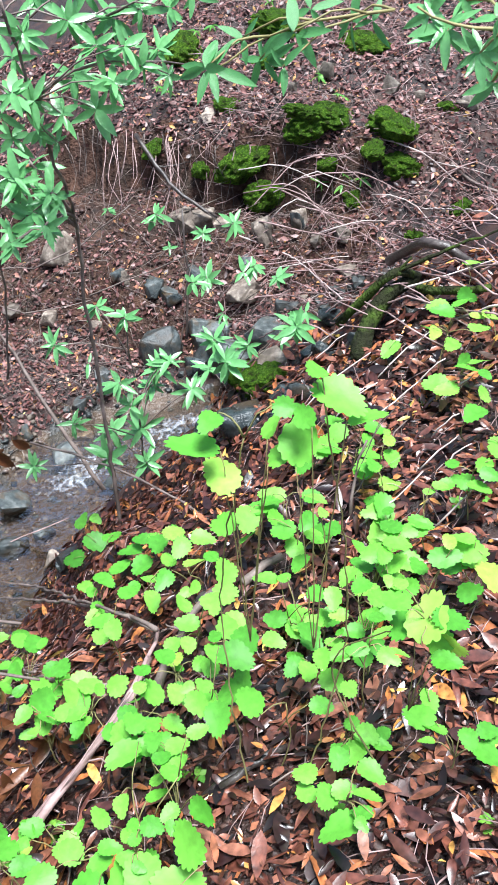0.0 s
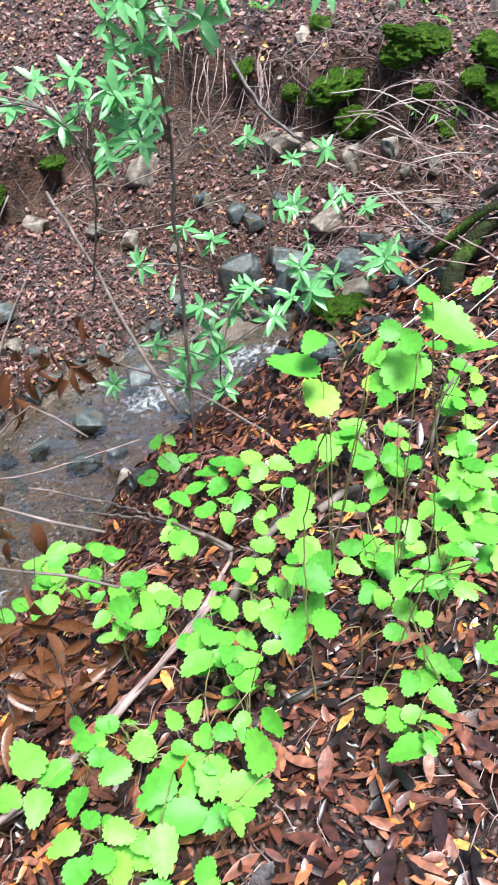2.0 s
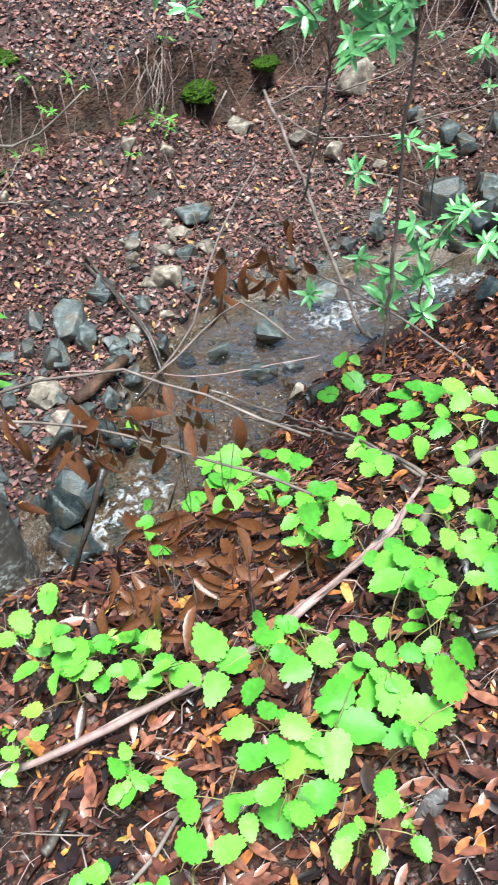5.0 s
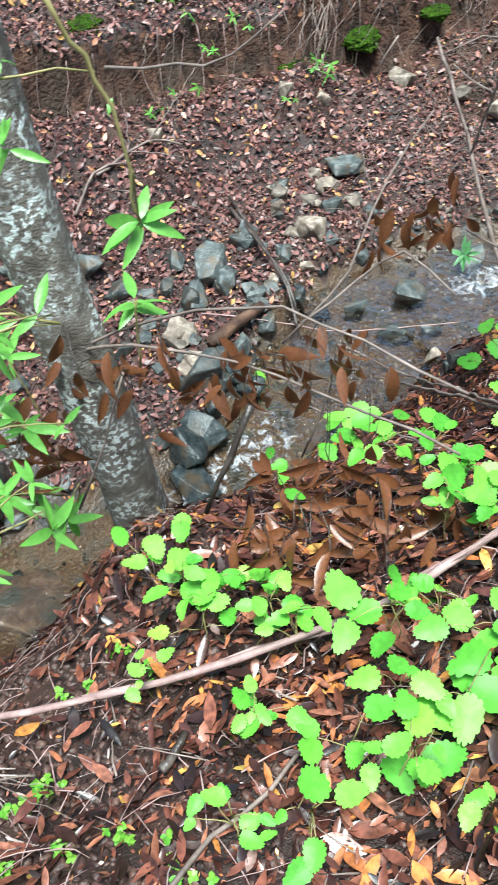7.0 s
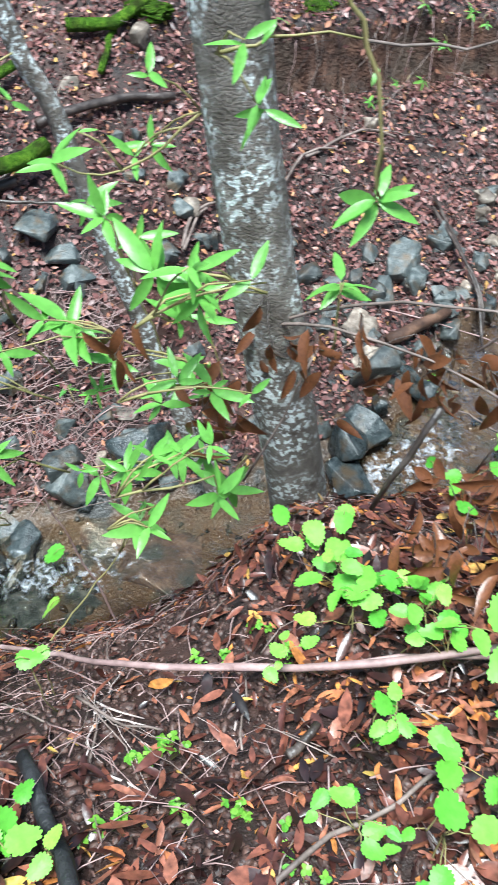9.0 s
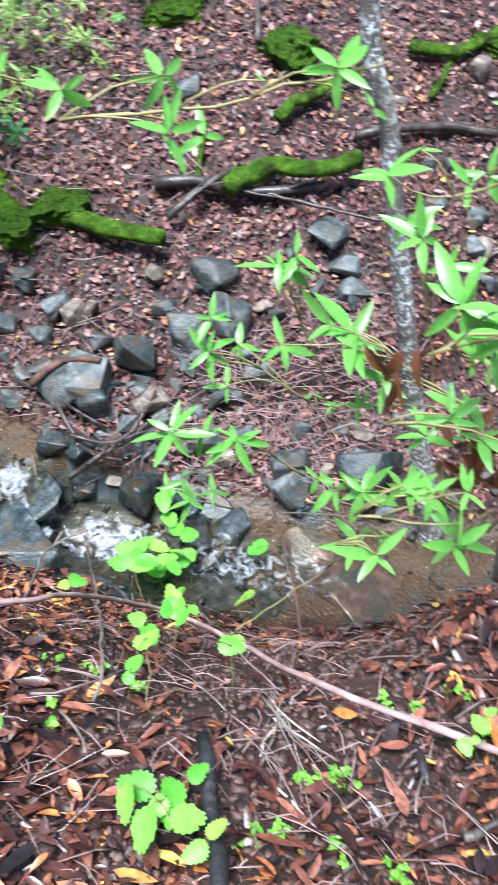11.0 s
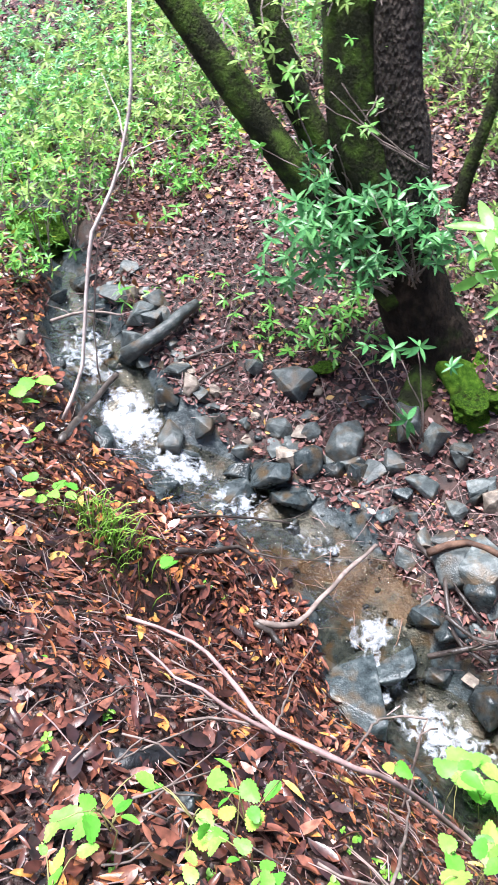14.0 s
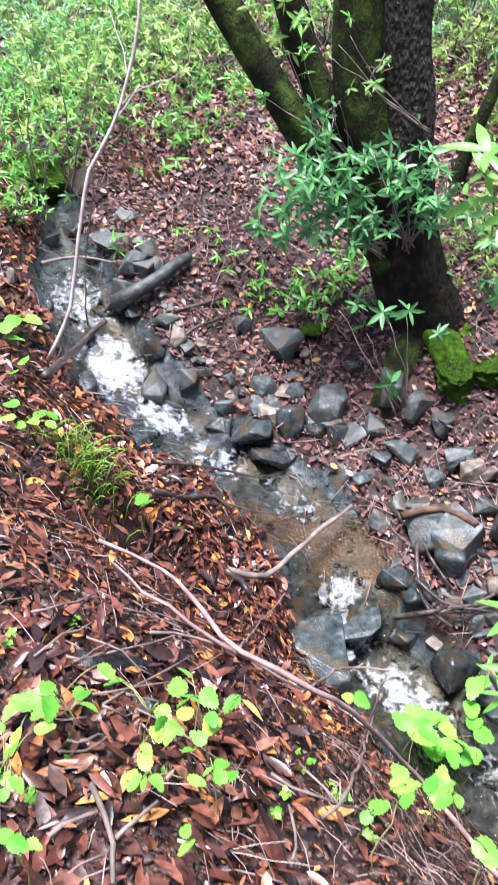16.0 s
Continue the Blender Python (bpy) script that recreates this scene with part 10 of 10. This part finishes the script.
dead_spray([(-0.889, 1.74, 1.91, 0.129), (-0.922, 1.71, 1.9, 0.108), (-0.849, 1.81, 1.87, 0.101), (-0.804, 1.8, 1.93, 0.106), (-0.94, 1.9, 1.78, 0.105), (-0.902, 1.91, 1.76, 0.099), (-0.84, 1.97, 1.82, 0.105)])
dead_spray([(-0.804, 2.02, 1.73, 0.106), (-0.803, 1.98, 1.71, 0.112), (-0.854, 1.99, 1.78, 0.115), (-0.976, 1.96, 1.65, 0.117), (-0.979, 1.97, 1.64, 0.122)])
dead_spray([(-1.18, 2.52, 1.4, 0.16), (-1.17, 2.5, 1.45, 0.137), (-1.1, 2.4, 1.44, 0.132), (-1.18, 2.48, 1.25, 0.172), (-1.07, 2.41, 1.44, 0.159), (-1.02, 2.57, 1.37, 0.165), (-1.23, 2.53, 1.23, 0.162), (-0.99, 2.59, 1.39, 0.139), (-0.975, 2.41, 1.41, 0.12), (-0.937, 2.44, 1.41, 0.149), (-0.959, 2.62, 1.54, 0.159)])
dead_spray([(-0.835, 2.38, 1.52, 0.129), (-0.863, 2.36, 1.5, 0.138), (-0.926, 2.58, 1.55, 0.131)])
dead_spray([(-3.95, -1.17, 1.88, 0.08), (-3.95, -1.13, 1.93, 0.077), (-4.17, -1.1, 1.77, 0.089)])
dead_spray([(-4.23, -1.12, 1.79, 0.084), (-4.22, -1.09, 1.76, 0.083), (-4.34, -1.22, 1.76, 0.066), (-4.26, -1.29, 1.78, 0.068), (-4.3, -1.34, 1.74, 0.074), (-4.44, -1.07, 1.69, 0.103), (-4.41, -1.26, 1.69, 0.076)])
dead_spray([(-4.49, -1.22, 1.72, 0.074), (-4.53, -1.2, 1.73, 0.069)])
dead_spray([(-4.36, -1.32, 1.47, 0.081)])
dead_spray([(-3.99, -1.16, 1.6, 0.084)])
dead_spray([(-1.57, 1.15, 1.62, 0.091), (-1.54, 1.14, 1.65, 0.098)])
dead_spray([(-1.8, 0.834, 1.68, 0.087), (-1.87, 0.819, 1.65, 0.094), (-1.74, 0.868, 1.73, 0.124), (-1.78, 0.784, 1.75, 0.127), (-1.75, 0.929, 1.71, 0.119), (-1.68, 0.811, 1.74, 0.114), (-1.64, 0.77, 1.75, 0.124)])
dead_spray([(-1.06, 1.6, 0.907, 0.144), (-1.11, 1.65, 0.9, 0.126), (-0.939, 1.53, 1.09, 0.166), (-0.864, 1.59, 1.1, 0.182)])
dead_spray([(-0.888, 1.31, 1.37, 0.15), (-0.949, 1.23, 1.35, 0.132), (-0.781, 1.27, 1.33, 0.116), (-0.996, 1.25, 1.36, 0.125), (-0.895, 1.19, 1.42, 0.119), (-0.867, 1.39, 1.25, 0.152), (-0.767, 1.38, 1.32, 0.151), (-0.763, 1.21, 1.43, 0.098), (-0.74, 1.38, 1.31, 0.159), (-0.748, 1.23, 1.44, 0.121), (-0.862, 1.12, 1.4, 0.113), (-0.799, 1.15, 1.43, 0.12)])
dead_spray([(-0.737, 1.02, 1.55, 0.094), (-0.724, 1.02, 1.56, 0.108), (-0.745, 1.03, 1.52, 0.104), (-0.763, 0.979, 1.54, 0.108), (-0.785, 1.01, 1.51, 0.098), (-0.714, 0.971, 1.52, 0.125), (-0.676, 1, 1.52, 0.103), (-0.799, 1.06, 1.57, 0.107), (-0.82, 1.04, 1.55, 0.105), (-0.728, 1.06, 1.47, 0.129), (-0.691, 1.06, 1.48, 0.115), (-0.659, 0.966, 1.54, 0.095)])
dead_spray([(-0.781, 0.935, 1.56, 0.117), (-0.797, 0.888, 1.56, 0.103), (-0.829, 0.891, 1.56, 0.098), (-0.871, 0.952, 1.55, 0.094), (-0.832, 0.957, 1.48, 0.092), (-0.898, 0.941, 1.54, 0.113), (-0.86, 0.971, 1.46, 0.099), (-0.768, 0.977, 1.43, 0.13), (-0.702, 0.943, 1.45, 0.11), (-0.893, 0.926, 1.47, 0.105), (-0.649, 0.994, 1.6, 0.097), (-0.849, 1.02, 1.46, 0.125)])
dead_spray([(-0.641, 1.03, 1.62, 0.096), (-0.614, 1.07, 1.6, 0.097), (-0.617, 1.08, 1.63, 0.096), (-0.591, 1.05, 1.56, 0.112), (-0.58, 1.08, 1.57, 0.108), (-0.632, 1.07, 1.52, 0.116), (-0.604, 1.03, 1.51, 0.095), (-0.663, 1.03, 1.49, 0.098), (-0.681, 1.17, 1.58, 0.117), (-0.535, 1.12, 1.53, 0.113), (-0.658, 1.05, 1.45, 0.105), (-0.574, 0.985, 1.46, 0.098)])
dead_spray([(-0.76, 1.15, 1.45, 0.118), (-0.801, 1.13, 1.42, 0.13), (-0.85, 1.12, 1.5, 0.122), (-0.852, 1.07, 1.48, 0.137), (-0.842, 1.04, 1.44, 0.13), (-0.618, 1.17, 1.49, 0.097), (-0.685, 1.26, 1.38, 0.103), (-0.926, 1.07, 1.43, 0.12), (-0.638, 1.29, 1.52, 0.103), (-0.654, 1.31, 1.49, 0.113), (-0.894, 1, 1.41, 0.129), (-0.673, 1.33, 1.37, 0.118)])
dead_spray([(-1.27, 1.84, 0.621, 0.193), (-1.28, 1.8, 0.617, 0.178)])
dead_spray([(-0.594, 1.28, 1.39, 0.125), (-0.532, 1.29, 1.4, 0.117), (-0.495, 1.25, 1.45, 0.134), (-0.489, 1.22, 1.47, 0.115), (-0.517, 1.11, 1.52, 0.095)])
dead_spray([(-1.03, 1.32, 1.21, 0.142), (-0.884, 1.44, 1.23, 0.158)])
dead_spray([(-0.923, 0.997, 1.46, 0.106), (-0.942, 1.02, 1.51, 0.097), (-0.934, 0.932, 1.48, 0.124)])
dead_spray([(-1.15, 1.45, 1.44, 0.143), (-1.17, 1.35, 1.65, 0.074)])
dead_spray([(-1.1, 1.24, 1.67, 0.109)])
# ---- loose stuff on the ground ----
def near_litter(x, y, e, s):
    bare = np.exp(-(((x + 1.5) / .68) ** 2 + ((y - .38) / .56) ** 2) ** 2) * .82
    return np.where((s < 0) & (e > .03), .9 - bare, 0) * (e < 3)


def far_litter(x, y, e, s):
    front, deep = rim_front(x, y)
    wall = deep * smooth(front, -.02, .05) * smooth(-front, -1.15 + .7 * smooth(x, -.5, .4) + .75 * smooth(-x, 1.6, 2.0), -.18) * .92
    return np.where((s > 0) & (e > .03), .95 - wall, 0)


scatter("leaf_litter", 52000, (-3.3, 1.3, -1.6, 3.2), near_litter, leaf_maker(.03, .092, .28, .36, .045, 5), LITTER, "wet red brown fallen leaves covering the near bank", "leaf litter")
scatter("leaf_litter", 26000, (-5.3, -2.9, -3, 1.6), near_litter, leaf_maker(.03, .1, .3, .36, .04, 4), LITTER, "wet red brown fallen leaves on the bank of the upper brook", "leaf litter")
scatter("leaf_litter", 9000, (-5, 2.2, -3, 4.8), near_litter, leaf_maker(.05, .1, .32, .3, .03, 4), LITTER, "wet red brown fallen leaves", "leaf litter")
scatter("leaf_litter", 200000, (-6.5, 2.4, -1.8, 7.5), far_litter, leaf_maker(.025, .06, .42, .5, .035, 3), FARLITTER, "red brown fallen leaves covering the far bank", "leaf litter")
scatter("leaf_litter", 12000, (-8.5, -3.6, -6.5, -1.4), lambda x, y, e, s: np.where((s < 0) & (e > .03), .9, 0), leaf_maker(.035, .08, .35, .5, .05, 3), LITTER, "wet brown fallen leaves beside the upper brook", "leaf litter")
scatter("leaf_litter", 75000, (-11, -5.5, -5, 4), far_litter, leaf_maker(.032, .07, .42, .5, .04, 3), FARLITTER, "red brown fallen leaves on the wooded slope", "leaf litter")
scatter("leaf_crumbs", 60000, (-3.4, 1.2, -1.5, 3.0), near_litter, leaf_maker(.009, .03, .55, .5, .025, 2), LITTER, "broken bits of wet brown leaves on the near bank", "leaf litter")
scatter("leaf_crumbs", 60000, (-5.6, 1.6, -1.6, 6.6), far_litter, leaf_maker(.01, .03, .6, .75, .03, 2), FARLITTER, "broken bits of brown leaves on the far bank", "leaf litter")
scatter("fallen_twigs", 1500, (-5.5, 1.6, -2, 7), lambda x, y, e, s: np.where(e > .05, .8, .1), twig_maker(.06, .28, .0026), TWIG, "thin pale twigs strewn over the litter", "twigs")
scatter("fallen_twigs", 800, (-4.8, -1.8, -1.6, 1.4), lambda x, y, e, s: np.where((e > .05) & (s < 0), .9, 0), twig_maker(.08, .35, .0018), TWIG, "thin brown twigs strewn over the bank of the upper brook", "twigs")
scatter("fallen_twigs", 1100, (-.3, 2.3, 4.6, 7.4), lambda x, y, e, s: np.where((e > .05) & (s > 0), .9, 0), twig_maker(.12, .5, .0026), PINKTWIG, "pinkish dry twigs matted on the slope", "twigs")
scatter("fallen_twigs", 900, (-1.8, 1, 4.7, 6.2), lambda x, y, e, s: np.where((e > .05) & (s > 0), .9, 0), twig_maker(.1, .4, .002), TWIG, "thin rootlets matted over the earth bank", "twigs")
scatter("fallen_twigs", 1000, (-6.5, -2.8, -1.8, 1.5), lambda x, y, e, s: np.where((e > .05) & (s > 0), .9, .2), twig_maker(.08, .4, .0025), PINKTWIG, "thin brown twigs on the far bank", "twigs")
scatter("fallen_twigs", 2200, (-2.6, .8, -1.2, 2.6), lambda x, y, e, s: np.where((e > .05) & (s < 0), .9, 0), twig_maker(.04, .2, .0018), PINKTWIG, "thin reddish twigs strewn over the near bank", "twigs")
scatter("fallen_twigs", 420, (-3.45, -2.65, .85, 1.95), lambda x, y, e, s: np.where((e > .02) & (s > 0), .9, 0), twig_maker(.1, .4, .0028), PINKTWIG, "drift of reddish twigs caught on the stones", "twigs")
scatter("fallen_twigs", 1300, (-4.2, -.9, 2.4, 5.8), lambda x, y, e, s: np.where((e > .05) & (s > 0), .9, 0), twig_maker(.06, .3, .002), DARKTWIG, "dark wet twigs strewn over the far bank", "twigs")
scatter("gravel", 5200, (-5, 1.4, -2, 5.4), lambda x, y, e, s: np.exp(-np.maximum(e, 0) / .18) * np.where(s > 0, 1, .4), pebble_maker(.012, .05), ROCK, "small grey stones in and beside the brook", "gravel")
scatter("gravel", 2600, (-2.2, -.3, 2.5, 4.7), lambda x, y, e, s: np.where(e < .05, .9, .15 * (s > 0)), pebble_maker(.012, .05), BEDROCK, "brown pebbles on the bed of the pool", "gravel")
scatter("gravel", 1100, (-2.2, -.3, 2.5, 4.7), lambda x, y, e, s: np.where(e < .1, .9, .2 * (s > 0)), pebble_maker(.015, .06), PALE, "tan pebbles in and beside the pool", "gravel")
scatter("gravel", 1800, (-5, 1.4, -2, 5.4), lambda x, y, e, s: np.exp(-np.maximum(e, 0) / .1) * .9, pebble_maker(.02, .07), WET, "dark wet stones in the brook", "gravel")
scatter("soil_crumbs", 26000, (-2.3, .4, -.9, 1.5), lambda x, y, e, s: np.where((s < 0) & (e > .05), .9, 0), pebble_maker(.005, .036), CRUMB, "crumbs of dark wet soil on the near bank", "soil")
scatter("soil_crumbs", 3500, (-2, .6, 4.6, 6.2), lambda x, y, e, s: np.where((s > 0) & (e > .05), .8, 0), pebble_maker(.012, .05), CRUMB, "clods and small stones in the earth bank", "soil")
scatter("pale_chips", 420, (-2.4, .8, -1.1, 1.6), lambda x, y, e, s: np.where((s < 0) & (e > .2), .9, 0), pebble_maker(.006, .016), PALE, "pale chips of wood and stone on the soil", "chips")


# ---- white water ----
def froth(first, last, width, strength=.6, rise=.012, shift=0.0):
    """A thin broken sheet of white water over the bed between two bed points, torn at its rim."""
    k = np.linspace(first, last, max(8, int((last - first) * 26)))
    c = np.array([at_bed(q) for q in k])
    t = np.gradient(c[:, :2], axis=0)
    t /= np.linalg.norm(t, axis=1, keepdims=True)
    across = np.stack([-t[:, 1], t[:, 0]], 1)
    u = np.linspace(-1, 1, 17)
    px = c[:, :1] + across[:, :1] * (width * u + shift)
    py = c[:, 1:2] + across[:, 1:] * (width * u + shift)
    pz = c[:, 2:] - .03 + rise + .014 * rough(px, py, .05, 8) + .01 * rough(px, py, .028, 9) + 0 * u
    v = np.arange(len(k)) / (len(k) - 1)
    fade = strength * (1 - np.abs(u)[None] ** 2.2) * np.sin(np.pi * (.06 + .88 * v))[:, None] ** .6
    n, m = len(k), 17
    i = np.arange(n * m).reshape(n, m)
    faces = np.stack([i[:-1, :-1].ravel(), i[:-1, 1:].ravel(), i[1:, 1:].ravel(), i[1:, :-1].ravel()], 1)
    me = mesh_of("white_water", np.stack([px.ravel(), py.ravel(), pz.ravel()], 1), faces.tolist(), FOAM)
    me.attributes.new("fade", "FLOAT", "POINT").data.foreach_set("value", fade.ravel().astype(np.float32))
    return tagged(new("white_water", me), "white foaming water tumbling over stones", "water", kind="structure")


def at_bed(k, dz=0.0):
    i = np.arange(23)
    return (np.interp(k, i, BED[:, 0]), np.interp(k, i, BED[:, 1]), np.interp(k, i, BED[:, 2]) + dz)


for first, last, width, strength in ((2.4, 3.4, .22, .46), (3.3, 4.2, .24, .62), (4.0, 4.9, .22, .5), (4.7, 5.6, .24, .43), (5.4, 6.4, .22, .36), (6.9, 7.6, .2, .5), (7.4, 8.2, .16, .46), (8.0, 9.3, .2, .5), (8.9, 10.6, .24, .4), (11.5, 13.2, .2, .4), (12.2, 13.4, .26, .4), (14.2, 15.0, .3, .26), (15.4, 16.5, .24, .44), (16.3, 17.8, .2, .42), (17.7, 19.1, .14, .46)):
    froth(first, last, width, strength)


# stones strewn on the bars beside the brooks
def stone_bar(n, x0, x1, y0, y1, reach, lo, hi, mat, wet=False):
    """Many small broken stones on a bar, as one object."""
    pieces = []
    shapes = []
    for me in STONES:
        co = np.empty(len(me.vertices) * 3)
        me.vertices.foreach_get("co", co)
        shapes.append((co.reshape(-1, 3), [tuple(p.vertices) for p in me.polygons]))
    while len(pieces) < n:
        x, y = rng.uniform(x0, x1), rng.uniform(y0, y1)
        e, w, s = (float(q) for q in bed_at(x, y))
        if s < 0 or not (-.14 if wet else .03) < e < (.05 if wet else reach * rng.random() ** .7):
            continue
        w = rng.uniform(lo, hi) * rng.choice((.6, 1, 1.3))
        h = w * rng.uniform(.45, .85)
        m = np.array(Matrix.LocRotScale((x, y, float(ground_z(x, y)) + h * .2), Euler((rng.uniform(-.4, .4), rng.uniform(-.4, .4), rng.uniform(0, 6.28))), (w * 1.3, w * rng.uniform(.8, 1.2), h * 1.5)))
        v, f = rng.choice(shapes)
        pieces.append((v @ m[:3, :3].T + m[:3, 3], f))
    v, f = joined(pieces)
    return tagged(new("stone_bar", mesh_of("stone_bar", v, f, mat, False)), "small broken stones strewn beside the brook", "stones", kind="stuff")


for n, x0, x1, y0, y1, reach, lo, hi in ((45, -2.7, -1.6, 2.1, 4.6, .75, .05, .12), (48, -4.6, -3.0, -1.1, 1.4, .6, .05, .14), (30, -3.4, -2.3, .4, 2.1, .7, .05, .12), (22, -5.2, -4.2, -2.0, -1.0, .3, .05, .14), (30, -1.2, .8, 4.3, 5.2, .3, .05, .13)):
    stone_bar(n, x0, x1, y0, y1, reach, lo, hi, ROCK)
    stone_bar(n // 7, x0, x1, y0, y1, reach, lo, hi, WET, True)
    stone_bar(n // 5, x0, x1, y0, y1, reach, lo * .8, hi * .8, PALE)


# grass tuft
tuft = []
for _ in range(150):
    x, y = -2.8 + rng.gauss(0, .05), -1.0 + rng.gauss(0, .06)
    z = float(ground_z(x, y))
    L = rng.uniform(.08, .2)
    dx, dy = rng.gauss(.25, .3), rng.gauss(.2, .4)
    tuft.append(tube(np.array([(x, y, z), (x + dx * L * .3, y + dy * L * .3, z + L * .5), (x + dx * L * .7, y + dy * L * .7, z + L * .8), (x + dx * L, y + dy * L, z + L * .85)]), .0026, .0008, 3, .02))
tuft_v, tuft_f = joined(tuft)
tuft_o = np.array((-2.8, -1.0, float(ground_z(-2.8, -1.0))))
grass = base("grass_tuft", tuft_o, "tuft of fresh green grass on the bank", "grass")
child("tussock", mesh_of("tussock", tuft_v - tuft_o, tuft_f, GRASS), grass)

# dark wet stones that hem in the foot of the chute
for x, y, w, h, kind in ((-3.14, .54, .23, .17, "w"), (-2.82, .68, .26, .13, "w"), (-3.21, .44, .08, .06, "p"), (-3.42, .25, .16, .1, "w"), (-3.34, .34, .15, .13, "w"), (-3.24, .3, .12, .08, "w"), (-2.98, .46, .11, .06, "w"), (-3.02, .66, .15, .1, "w")):
    stone(x, y, w, h, kind, flat=.8, sink=.35)
